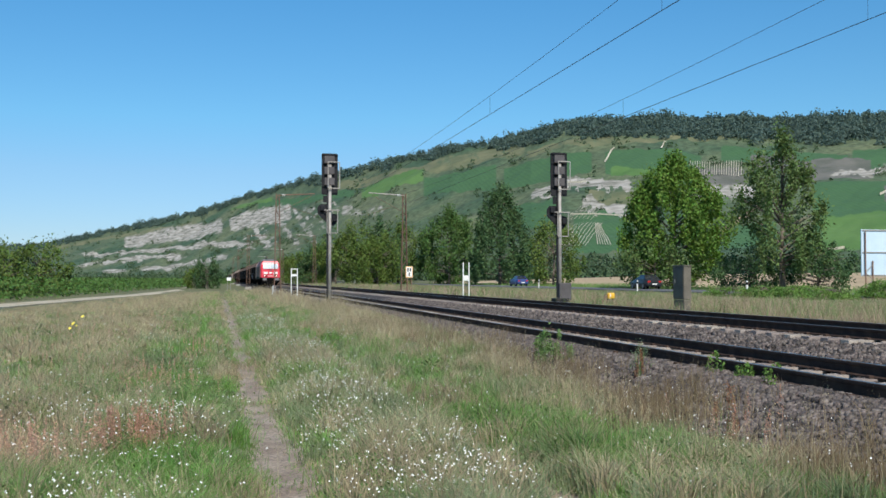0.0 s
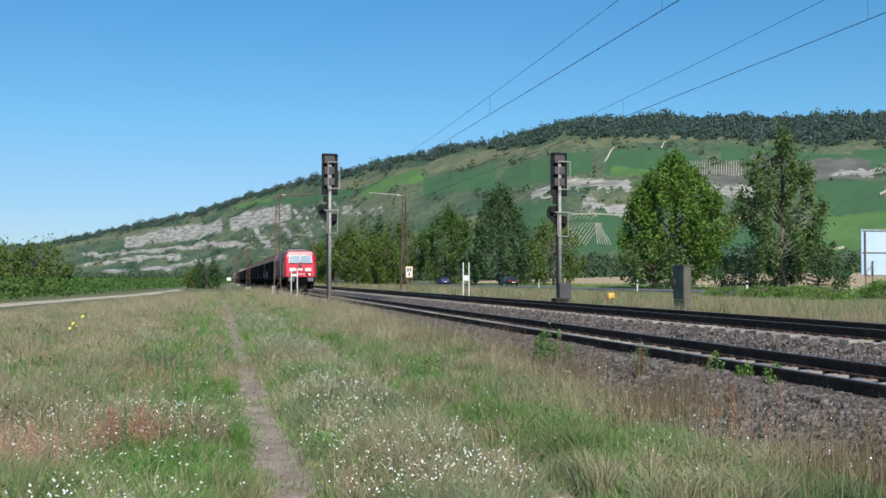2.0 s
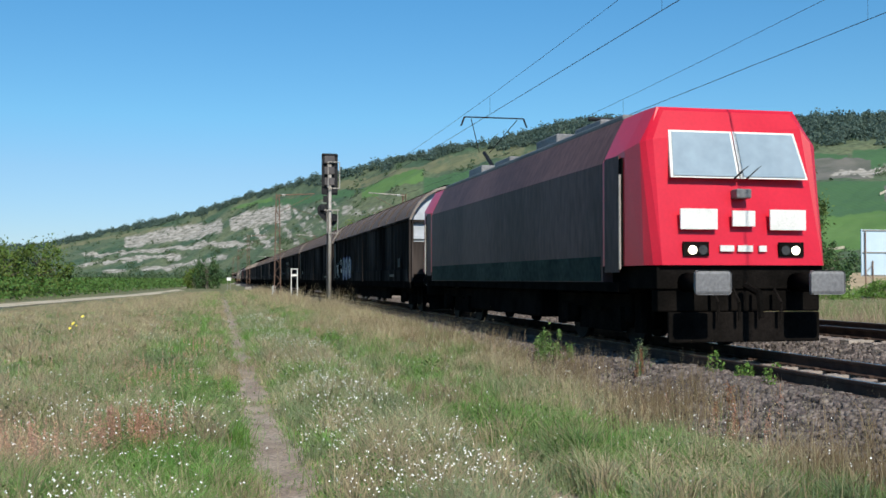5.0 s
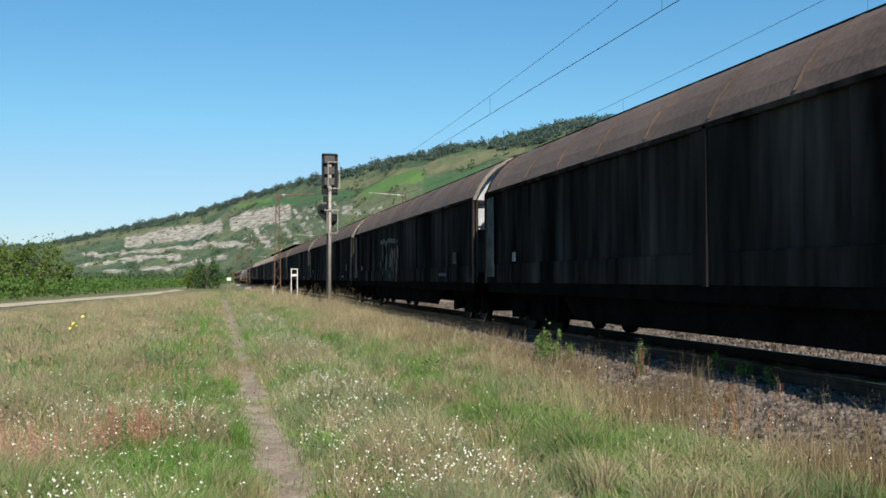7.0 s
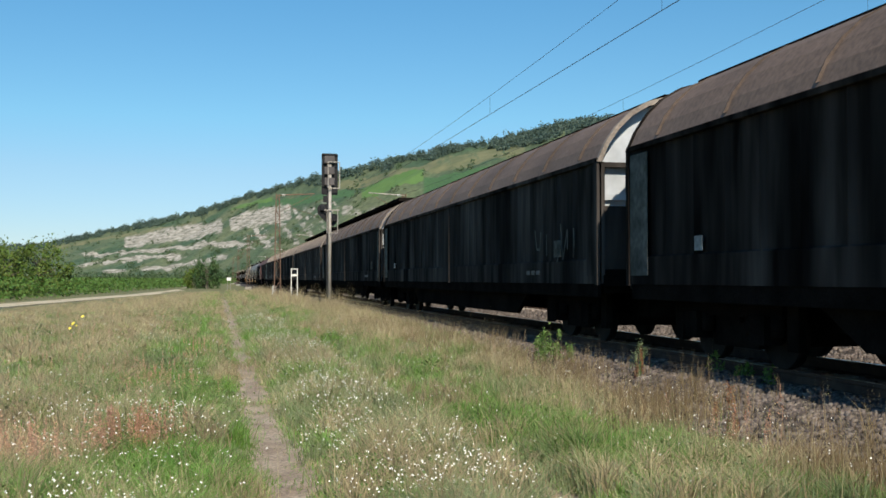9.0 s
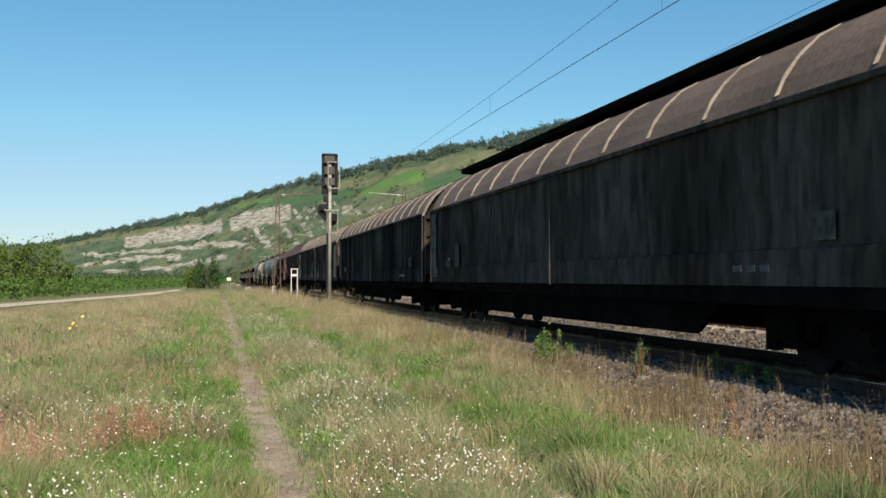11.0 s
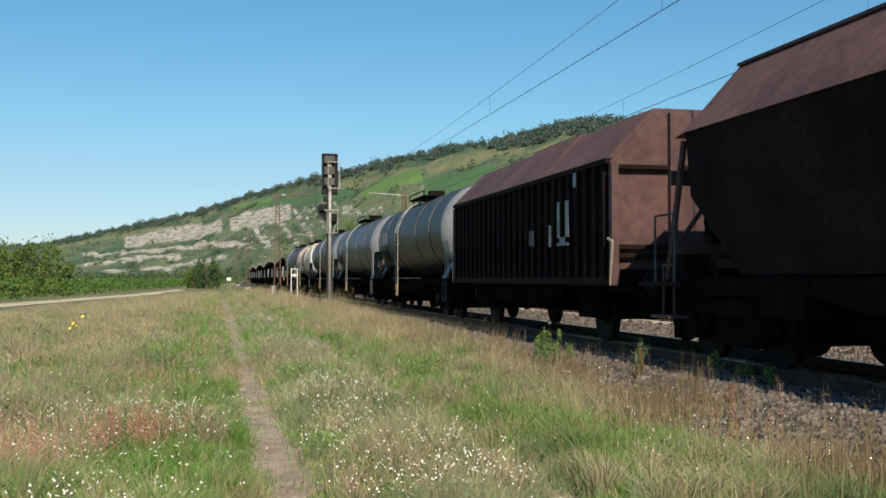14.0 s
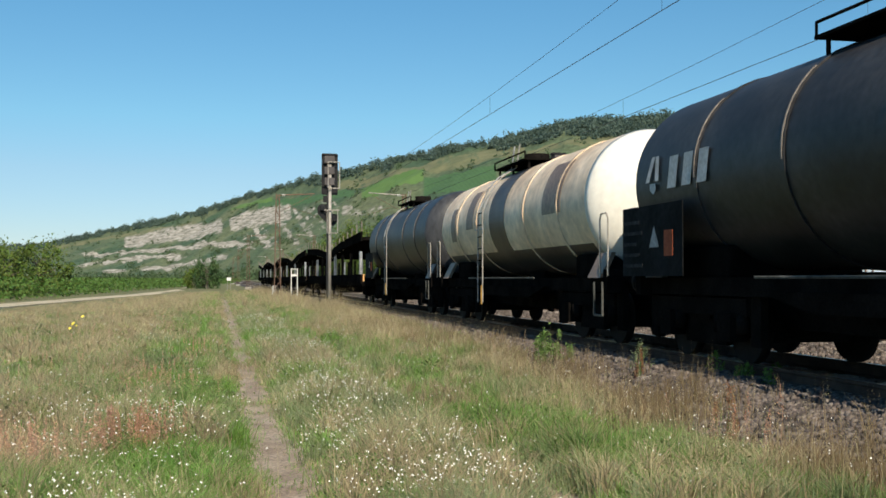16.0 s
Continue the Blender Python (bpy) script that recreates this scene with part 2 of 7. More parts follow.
RAIL = [(-0.075, -0.172), (0.075, -0.172), (0.075, -0.160), (0.012, -0.140), (0.010, -0.050), (0.036, -0.038), (0.036, -0.006), (0.030, 0.0), (-0.030, 0.0), (-0.036, -0.006), (-0.036, -0.038), (-0.010, -0.050), (-0.012, -0.140), (-0.075, -0.160)]


def track(cx, z, label):
    tr = thing("railway_track", label, "railway track", m=pose(cx, 0, z))
    for sx in (-1, 1):
        bm = prism(BM(), RAIL, -60, 900)
        part("rail", bm, M_RAIL, tr, "rusty brown steel rail", pose(sx * GAUGE / 2, 0, 0))
        bm = box(BM(), -0.027, 0.027, -60, 900, 0.0015, 0.003)
        part("rail_head", bm, M_RAILTOP, tr, "polished running surface", pose(sx * GAUGE / 2, 0, 0))
    bm = BM()
    prof = [(-1.3, -0.36), (1.3, -0.36), (1.28, -0.175), (0.5, -0.175), (0.35, -0.205), (-0.35, -0.205), (-0.5, -0.175), (-1.28, -0.175)]
    prism(bm, prof, -0.12, 0.12)
    first = part("sleeper", bm, M_SLEEPER, tr, "", pose(0, -6, 0))
    for i in range(1, 200):
        again(first, pose(random.uniform(-0.015, 0.015), -6 + i * 0.62, random.uniform(-0.008, 0.004)))
    bm = BM()
    for i in range(200, 900):
        box(bm, -1.3, 1.3, -6 + i * 0.62 - 0.12, -6 + i * 0.62 + 0.12, -0.36, -0.18)
    tagged(part("far_sleepers", bm, M_SLEEPER, tr), kind="stuff")
    clip = part("rail_clip", box(BM(), -0.035, 0.035, -0.05, 0.05, -0.175, -0.135, 0.008), M_RAIL, tr, "rusty rail fastening", pose(-GAUGE / 2 - 0.11, 3.3, 0))
    for i in range(16, 80):
        for sx in (-GAUGE / 2 - 0.11, -GAUGE / 2 + 0.11, GAUGE / 2 - 0.11, GAUGE / 2 + 0.11):
            again(clip, pose(sx, -6 + i * 0.62, 0))
    return tr


track(NEAR_X, 0.0, "near railway track on concrete sleepers with rusty rails")
track(FAR_X, FAR_Z, "raised second railway track on concrete sleepers")

# ---- the hillside ----
# heading from the track's line in degrees, distance of the foot and of the ridge, height of the ridge
HILL = np.array([(-22, 1900, 2500, 50), (-10.8, 1751, 2251, 61), (-8.3, 1657, 2168, 69), (-5.3, 1490, 2042, 92), (-2.5, 1311, 1899, 106), (0.4, 1138, 1738, 122), (1.9, 1053, 1653, 132), (5.3, 897, 1446, 139), (9.6, 753, 1253, 143),
                 (12.7, 678, 1178, 146), (15.8, 620, 1130, 149), (17.0, 600, 1110, 155), (18.8, 579, 1089, 161), (23.1, 560, 1059, 160), (30.6, 560, 1050, 152), (35.1, 560, 1050, 151), (50, 580, 1080, 150), (62, 600, 1100, 140)])


def hill_at(head, v):
    """A place on the hillside: heading in degrees, v from 0 at the foot to 1 on the ridge."""
    head, v = np.asarray(head, dtype=float), np.asarray(v, dtype=float)
    foot, ridge, high = (np.interp(head, HILL[:, 0], HILL[:, i]) for i in (1, 2, 3))
    r = foot + v * (ridge - foot)
    up = np.where(v <= 1, np.clip(v, 0, 1) ** 1.25, 1 - 0.06 * (v - 1))
    x, y = r * np.sin(np.radians(head)), r * np.cos(np.radians(head))
    z = high * up + np.clip(v * 4, 0, 1) * np.clip((1.05 - v) * 6, 0, 1) * (5.0 * fbm(x / 130, y / 130, 3.0) + 2.0 * fbm(x / 28, y / 28, 4.0))
    return x, y, z

hd, vv = np.concatenate([np.arange(-22, -12, 0.2), np.arange(-12, 37, 0.06), np.arange(37, 62, 0.3)]), np.concatenate([np.linspace(0, 1.0, 190), np.linspace(1.03, 1.3, 8)])
HH, VV = np.meshgrid(hd, vv, indexing="ij")
hx, hy, hz = hill_at(HH, VV)
i = (np.arange(len(hd) - 1)[:, None] * len(vv) + np.arange(len(vv) - 1)[None]).ravel()
M_HILL = mat("hill_scrub", (0.044, 0.085, 0.046), (0.115, 0.138, 0.072), 0.016, 0.95, fine=0.22, bump=0.6, vary=0.45, dist=1.0)
hill = tagged(raw("hillside", np.stack([hx, hy, hz], -1).reshape(-1, 3), np.stack([i, i + len(vv), i + len(vv) + 1, i + 1], 1), M_HILL, True), "long wooded valley hillside with vineyards and pale limestone bands", "hill", kind="structure")

# ---- what grows ----
def leafy(name_m, c1, c2, trans=0.25, spec=0.25, rough=0.6):
    return mat(name_m, c1, c2, 0.6, rough, fine=6, bump=0, vary=0.2, rnd="island", trans=trans, spec=spec)


M_LEAF = leafy("maple_leaf", (0.082, 0.165, 0.024), (0.150, 0.245, 0.040))
M_LEAF_MID = leafy("hazel_leaf", (0.062, 0.125, 0.030), (0.112, 0.185, 0.046))
M_LEAF_DARK = leafy("dark_leaf", (0.052, 0.105, 0.040), (0.092, 0.155, 0.055))
M_LEAF_OLIVE = leafy("ash_leaf", (0.085, 0.142, 0.040), (0.145, 0.205, 0.064))
M_LEAF_SHRUB = leafy("shrub_leaf", (0.085, 0.14, 0.025), (0.15, 0.20, 0.045))
M_LEAF_LIME = leafy("fresh_leaf", (0.12, 0.22, 0.045), (0.19, 0.30, 0.065))
# distance haze mixed into the leaf colour: paler and bluer
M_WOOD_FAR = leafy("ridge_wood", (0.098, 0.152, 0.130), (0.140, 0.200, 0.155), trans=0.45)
M_SCRUB_FAR = leafy("slope_scrub", (0.058, 0.102, 0.05), (0.092, 0.135, 0.062), trans=0.2)
M_VINE = leafy("vine_leaf", (0.07, 0.14, 0.03), (0.11, 0.19, 0.045))
M_BARK = mat("bark", (0.10, 0.08, 0.06), (0.17, 0.14, 0.11), 3, 0.9, fine=25, bump=0.6, stretch=(1, 1, 0.3))


def leaves(points, size, flat=0.0):
    """Leaf blades at the points, turned at random: diamond-shaped, bent along the middle."""
    n = len(points)
    d = rng.normal(size=(n, 3))
    d[:, 2] *= 1 - flat
    d /= np.linalg.norm(d, axis=1)[:, None] + 1e-9
    e = np.cross(d, rng.normal(size=(n, 3)))
    e /= np.linalg.norm(e, axis=1)[:, None] + 1e-9
    s = size * rng.uniform(0.6, 1.4, n)[:, None]
    v = np.stack([points - d * s * 0.5, points + e * s * 0.32, points + d * s * 0.5, points - e * s * 0.32], 1)
    v[:, 1] += np.cross(d, e) * s * 0.1
    return v.reshape(-1, 3), np.arange(4 * n).reshape(-1, 4)


def crown_points(n, clumps, shape, spread):
    """Leaf places in clumps; shape(h) is the crown's half width at the height h from 0 to 1, with the height and width as the unit."""
    h = rng.beta(1.3, 1.35, clumps)
    a = rng.uniform(0, 2 * math.pi, clumps)
    r = np.array([shape(t) for t in h]) * rng.uniform(0.35, 1.0, clumps) ** 0.6
    c = np.stack([r * np.cos(a), r * np.sin(a), h], 1)
    k = rng.integers(0, clumps, n)
    return c, c[k] + rng.normal(size=(n, 3)) * spread * rng.uniform(0.5, 1.5, clumps)[k][:, None]


def tree(x, y, z, height, half, bottom, shape, leaf_mat, name, label, n=9000, clumps=130, size=0.28, spread=0.055):
    t = thing(name, label, "tree", m=pose(x, y, z))
    c, p = crown_points(n, clumps, shape, spread)
    sc = np.array([half, half, height - bottom])
    p = p * np.array([half, half, height - bottom])
    p[:, 2] += bottom
    c = c * sc + np.array([0, 0, bottom])
    p[:, 2] = np.maximum(p[:, 2], 0.05)
    v, f = leaves(p, size)
    ob = raw("crown", v, f, leaf_mat)
    ob.parent = t
    bm = BM()
    r0 = 0.018 * height + 0.05
    prev = Vector((0, 0, -0.3))
    for i in range(1, 7):
        nxt = Vector((random.uniform(-0.1, 0.1), random.uniform(-0.1, 0.1), height * 0.85 * i / 6))
        tube(bm, prev, nxt, r0 * (1 - (i - 1) / 6.5), 8, r0 * (1 - i / 6.5))
        prev = nxt
    for q in c[:: max(1, len(c) // 34)]:
        base = Vector((0, 0, max(0.6, q[2] * 0.72)))
        midp = base.lerp(Vector(q), 0.5) + Vector((0, 0, 0.15 * random.random()))
        tube(bm, base, midp, r0 * 0.3, 5, r0 * 0.2)
        tube(bm, midp, Vector(q), r0 * 0.2, 5, r0 * 0.06)
    part("trunk", bm, M_BARK, t)
    return t


def round_crown(h):
    return math.sqrt(max(0.02, 1 - (2 * h - 0.82) ** 2 / 1.4)) * (1.0 if h < 0.75 else 0.96)


def egg(h):
    return max(0.05, (math.sin(math.pi * min(1, h * 0.9 + 0.16)) ** 0.8))


def full_crown(h):
    return max(0.12, math.sin(math.pi * min(0.99, h * 0.88 + 0.13)) ** 0.85)


def column(h):
    return (0.45 + 0.55 * math.sin(math.pi * min(1, 0.20 + h * 0.80))) * (1 if h < 0.7 else max(0.15, 1 - ((h - 0.7) / 0.3) ** 1.6)) * (0.85 + 0.15 * math.sin(17 * h))


def cone(h):
    return max(0.04, 1.02 * (1 - h) ** 0.55) * (0.8 + 0.2 * min(1, h * 6))


tree(49.2, 107, 0, 14.4, 6.1, 1.0, full_crown, M_LEAF, "broad_tree", "broad green maple tree beyond the road", 34000, 210, 0.32, 0.045)
tree(45.8, 104.5, 0, 5.4, 4.4, 0.0, round_crown, M_LEAF_OLIVE, "roadside_bush", "dense green bush below the maple by the road", 5000, 70, 0.26, 0.08)
tree(50.2, 86.4, 0, 13.9, 4.9, 1.6, column, M_LEAF_OLIVE, "slender_tree", "airy pale green ash tree beyond the road", 13000, 85, 0.27, 0.055)
tree(53.0, 85, 0, 4.4, 3.4, 0.0, round_crown, M_LEAF_DARK, "roadside_bush", "dark bush under the ash tree", 5000, 60, 0.22, 0.08)
tree(49.5, 91, 0, 4.0, 3.4, 0.0, round_crown, M_LEAF_DARK, "roadside_bush", "dark bush beside the road", 4500, 60, 0.22, 0.08)
tree(47.3, 213, 0, 15.2, 7.6, 0.2, egg, M_LEAF_MID, "dark_tree", "dense mid-green tree beside the railway", 20000, 100, 0.42, 0.058)
tree(47.6, 174, 0, 16.4, 7.2, 0.0, cone, M_LEAF_DARK, "conical_tree", "dark conical tree beside the railway", 20000, 130, 0.38, 0.05)
tree(51, 155, 0, 9.5, 4.6, 0.0, round_crown, M_LEAF_SHRUB, "shrub", "tall green shrub between the trees", 5500, 70, 0.36, 0.08)
for sx, sy, sh, sw, lm in ((31, 206, 10.5, 4.6, M_LEAF_SHRUB), (28, 214, 11.5, 5.2, M_LEAF_SHRUB), (25, 226, 10.0, 5.0, M_LEAF_SHRUB), (22, 236, 8.2, 4.4, M_LEAF_DARK), (19.5, 250, 7.0, 4.2, M_LEAF_SHRUB),
                          (34, 215, 12.5, 4.8, M_LEAF_DARK), (38, 222, 12.0, 5.0, M_LEAF_SHRUB), (17.5, 268, 6.2, 4.0, M_LEAF_SHRUB)):
    tree(sx, sy, 0, sh, sw, 0.0, round_crown, lm, "shrub", "tall dense green shrub along the railway", 8000, 46, 0.38, 0.085)
# left of the line: bushes at the vineyard's edge
for sx, sy, sh, sw, lm in ((-18.5, 118, 5.2, 3.4, M_LEAF_SHRUB), (-21.0, 112, 4.8, 3.0, M_LEAF_SHRUB), (-21.5, 100, 5.5, 3.6, M_LEAF_SHRUB), (-24, 96, 6.4, 3.2, M_LEAF_DARK), (-1.6, 172, 5.0, 2.4, M_LEAF_DARK), (-3.4, 176, 3.2, 2.0, M_LEAF_SHRUB)):
    tree(sx, sy, -0.6, sh, sw, 0.0, round_crown, lm, "bush", "rounded green bush at the vineyard's edge", 3800, 55, 0.26, 0.09)
# low vivid shrubs before the road
for sx, sy, sh, sw in ((31.6, 56, 0.68, 1.7), (32.5, 54, 0.72, 2.2), (33.8, 58, 0.62, 2.0), (31.2, 60, 0.60, 1.7), (31.2, 49, 0.55, 1.5), (35.2, 50, 1.0, 1.5)):
    tree(sx, sy, -0.05, sh, sw, 0.0, round_crown, M_LEAF_LIME, "low_bush", "low bright green bush beside the road", 6000, 90, 0.085, 0.07)

# vineyard rows beyond the farm track
v_all, f_all, off = [], [], 0
for row in range(16):
    base = -19.5 - row * 2.2
    yy = np.sort(40 + 380 * rng.random(5200) ** 1.7)
    xx = base + (yy - 40) * 0.075 + rng.normal(0, 0.35, len(yy))
    pts = np.stack([xx, yy, -0.75 + rng.random(len(yy)) * 2.0], 1)
    v, f = leaves(pts, 0.3)
    v_all.append(v)
    f_all.append(f + off)
    off += len(v)
tagged(raw("vineyard_rows", np.concatenate(v_all), np.concatenate(f_all), M_VINE), "green rows of vines beyond the farm track", "vineyard", kind="stuff")

# ---- cover of the hillside ----
def clumps_on_hill(count, keep, size, blades, material, name, label, h0=-22, h1=60, v0=0.0, v1=1.05, tall=1.0, uneven=0.4):
    head, v = rng.uniform(h0, h1, count), rng.uniform(v0, v1, count)
    ok = keep(head, v) > rng.random(count)
    head, v = head[ok], v[ok]
    x, y, z = hill_at(head, v)
    n = len(x)
    s = size * rng.uniform(0.4, 1.5, n) * np.clip(0.85 + uneven * fbm(head * 5.0, v * 6, 23.0), 0.35, 1.7)
    d = rng.normal(size=(n, blades, 3))
    d /= np.linalg.norm(d, axis=2)[..., None]
    d *= rng.uniform(0.5, 1.0, (n, blades, 1))
    d[..., 2] = np.abs(d[..., 2]) * tall * 1.3
    p = np.stack([x, y, z - 0.3], 1)[:, None] + d * s[:, None, None]
    vv_, ff_ = leaves(p.reshape(-1, 3), size * 0.46)
    return tagged(raw(name, vv_, ff_, material), label, "woodland", kind="stuff")


def bump1(x, c, w):
    return np.exp(-((x - c) / w) ** 2)


def eratio(head, v):
    foot, ridge = np.interp(head, HILL[:, 0], HILL[:, 1]), np.interp(head, HILL[:, 0], HILL[:, 2])
    return np.clip(v, 0, 1.2) ** 1.25 * ridge / (foot + v * (ridge - foot))


def soft_box(head, e, h0, h1, e0, e1, s=0.25, t=0.012):
    return np.clip((head - h0) / s, 0, 1) * np.clip((h1 - head) / s, 0, 1) * np.clip((e - e0) / t, 0, 1) * np.clip((e1 - e) / t, 0, 1)


def ledge(head, e, heads, heights, half, ends=0.5):
    """A band of rock along the slope: its height at some headings, its half width, faded ends."""
    mid = np.interp(head, heads, heights)
    return np.clip(1.6 - 1.2 * np.abs(e - mid) / half, 0, 1) * np.clip((head - heads[0]) / ends, 0, 1) * np.clip((heads[-1] - head) / ends, 0, 1)


def rock_mask(head, v):
    e = eratio(head, v)
    n1, n2 = fbm(head * 2.3, e * 14, 8.0), fbm(head * 7.0, e * 40, 9.0)
    wob = 0.02 * n1 + 0.012 * n2
    cliff = ledge(head, e + wob, (-4.9, -2.5, 0.35), (0.71, 0.75, 0.70), 0.115, 0.25)
    east_cliff = ledge(head, e + wob, (0.5, 2.0, 4.0), (0.70, 0.71, 0.73), 0.09, 0.3)
    second = 0.9 * ledge(head, e + wob, (-7.6, -5.5, -2.4, 0.2, 2.2), (0.58, 0.51, 0.50, 0.47, 0.42), 0.035 + 0.02 * n2, 1.2)
    third = 0.9 * ledge(head, e + wob, (-7.4, -5.6, -3.6, -1.4), (0.30, 0.35, 0.40, 0.36), 0.034 + 0.02 * n2, 0.8)
    fourth = 0.85 * ledge(head, e + wob, (-4.2, -2.4, -0.6, 0.8), (0.19, 0.22, 0.27, 0.32), 0.040 + 0.02 * n1, 0.6)
    wall = ledge(head, e, (-6.0, -5.3, -4.6), (0.16, 0.17, 0.18), 0.03, 0.2)
    gully = fbm(head * 3.2 + e * 9.0, e * 1.6, 19.0)
    steep = soft_box(head, e, 0.8, 7.0, 0.26, 0.82, 1.0, 0.10) * np.clip(0.30 + 0.75 * gully + 0.35 * n2 - 0.05 * (head - 3), 0, 1) * 0.85
    low = ledge(head, e + wob, (5.3, 6.6), (0.31, 0.36), 0.035, 0.3) + 0.9 * ledge(head, e + wob, (4.5, 5.6), (0.25, 0.25), 0.02, 0.2)
    bare_slope = 0.55 * soft_box(head, e + 0.03 * (head - 7.5), 6.0, 9.4, 0.56, 0.68, 0.7, 0.03) * (0.8 + 0.5 * n1)
    right = ledge(head, e + wob, (16.8, 18.6, 20.0, 22.6), (0.58, 0.64, 0.635, 0.585), 0.042 + 0.02 * n2, 0.5)
    right_low = 0.95 * ledge(head, e + 1.5 * wob, (19.6, 21.0, 22.4), (0.49, 0.46, 0.44), 0.04 + 0.02 * n2, 0.5)
    far = ledge(head, e + wob, (25.6, 27.2, 29.0), (0.555, 0.555, 0.54), 0.045, 0.4) * (0.75 + 0.4 * n2)
    farther = 0.85 * ledge(head, e + 1.4 * wob, (32.4, 34.4, 38.0), (0.655, 0.68, 0.70), 0.03, 0.5)
    raw_mask = np.maximum.reduce([cliff, east_cliff, second, third, fourth, wall, steep, low, bare_slope, right, right_low, far, farther])
    return np.clip(raw_mask * np.clip(1.0 + 0.35 * n2 + 0.25 * n1, 0, 1.2), 0, 1)


# vineyards: heading and height ranges
FIELDS = [(20.9, 26.2, 0.69, 0.83), (15.4, 20.4, 0.66, 0.80), (15.4, 18.6, 0.36, 0.56), (31.6, 40.0, 0.22, 0.58), (27.0, 33.5, 0.73, 0.85), (11.0, 15.2, 0.66, 0.80),
          (2.0, 7.4, 0.80, 0.88), (19.2, 22.6, 0.16, 0.42), (33.5, 48, 0.70, 0.84), (27.2, 30.0, 0.20, 0.34), (40.5, 60, 0.2, 0.6)]
BRIGHT = [(7.6, 11.2, 0.71, 0.84), (21.2, 24.0, 0.675, 0.73), (32.0, 37.5, 0.18, 0.36), (0.6, 3.0, 0.87, 0.925)]   # fresher green fields
TILLED = [(25.6, 28.4, 0.585, 0.70), (30.8, 34.6, 0.60, 0.76), (35.0, 38.0, 0.44, 0.56), (28.5, 31.0, 0.70, 0.80)]   # bare grey-brown soil between the vines
DRY = [(5.8, 11.6, 0.86, 0.95), (11.2, 16.8, 0.82, 0.95), (20.0, 23.0, 0.48, 0.575), (16.6, 21.5, 0.825, 0.88), (-8.5, -1.0, 0.84, 0.93), (21.5, 33.0, 0.845, 0.885)]


def patches(fields, wander=0.006):
    def mask(head, v):
        e = eratio(head, v)
        e = e + 0.016 * fbm(head * 1.1, e * 5, 14.0) + 0.006 * fbm(head * 5.0, e * 9, 24.0)
        m = np.zeros_like(head)
        for k, (h0, h1, e0, e1) in enumerate(fields):
            m = np.maximum(m, soft_box(head, e + wander * (head - h0) * (-1) ** k, h0, h1, e0, e1))
        return m
    return mask


vine_mask, bright_mask, tilled_mask = patches(FIELDS), patches(BRIGHT, -0.014), patches(TILLED, 0.002)


def dry_mask(head, v):
    e = eratio(head, v)
    return patches(DRY)(head, v) * np.clip(0.75 + 0.5 * fbm(head * 2.2, e * 16, 15.0) + 0.3 * fbm(head * 7, e * 40, 16.0), 0, 1)


def wood_mask(head, v):
    e = eratio(head, v)
    n = fbm(head * 1.1, e * 7, 11.0) + 0.8 * fbm(head * 4.0, e * 20, 17.0)
    low_edge = np.interp(head, [-22, -5, 5, 14.5, 16.8, 22, 30, 45], [0.86, 0.93, 0.955, 0.955, 0.90, 0.875, 0.87, 0.86])
    return np.clip((e - low_edge - 0.03 * n) / 0.03, 0, 1)


def scrub_mask(head, v):
    e = eratio(head, v)
    n = fbm(head * 1.6, e * 9, 12.0) + 0.5 * fbm(head * 5, e * 25, 13.0)
    m = np.clip((n - 0.05) * 2.2, 0, 1) + 0.9 * np.clip((0.16 - e) / 0.05, 0, 1)
    return np.clip(m, 0, 1) * (1 - wood_mask(head, v)) * (1 - np.clip((vine_mask(head, v) + bright_mask(head, v) + tilled_mask(head, v)) * 1.5, 0, 1)) * (1 - 0.85 * rock_mask(head, v)) * (1 - 0.6 * dry_mask(head, v))


for attr, fun in (("rock", rock_mask), ("vine", vine_mask), ("bright", bright_mask), ("tilled", tilled_mask), ("dry", dry_mask)):
    a = hill.data.attributes.new(attr, "FLOAT", "POINT")
    a.data.foreach_set("value", fun(HH.ravel(), VV.ravel()).astype(np.float32))

# grass, rock and vines on the hill by that land map
hn, hl = M_HILL.node_tree.nodes, M_HILL.node_tree.links
hp = hn["Principled BSDF"]
grass_socket = hp.inputs["Base Color"].links[0].from_socket
geo = hn.new("ShaderNodeTexCoord")
rn = hn.new("ShaderNodeTexNoise")
rn.inputs["Scale"].default_value, rn.inputs["Detail"].default_value = 0.10, 10
rmap = hn.new("ShaderNodeMapping")
rmap.inputs["Scale"].default_value = (0.7, 0.7, 4)
hl.new(geo.outputs["Object"], rmap.inputs["Vector"])
hl.new(rmap.outputs[0], rn.inputs["Vector"])
rr = hn.new("ShaderNodeValToRGB")
rr.color_ramp.elements[0].position, rr.color_ramp.elements[1].position = 0.33, 0.62
rr.color_ramp.elements[0].color, rr.color_ramp.elements[1].color = (0.13, 0.13, 0.095, 1), (0.43, 0.395, 0.35, 1)
hl.new(rn.outputs["Fac"], rr.inputs["Fac"])
wv = hn.new("ShaderNodeTexWave")
wv.inputs["Scale"].default_value, wv.inputs["Distortion"].default_value = 0.09, 0.6
hl.new(geo.outputs["Object"], wv.inputs["Vector"])
vr = hn.new("ShaderNodeValToRGB")
# vine greens shifted a little to blue for the haze
vr.color_ramp.elements[0].color, vr.color_ramp.elements[1].color = (0.045, 0.108, 0.044, 1), (0.055, 0.124, 0.049, 1)
hl.new(wv.outputs["Fac"], vr.inputs["Fac"])
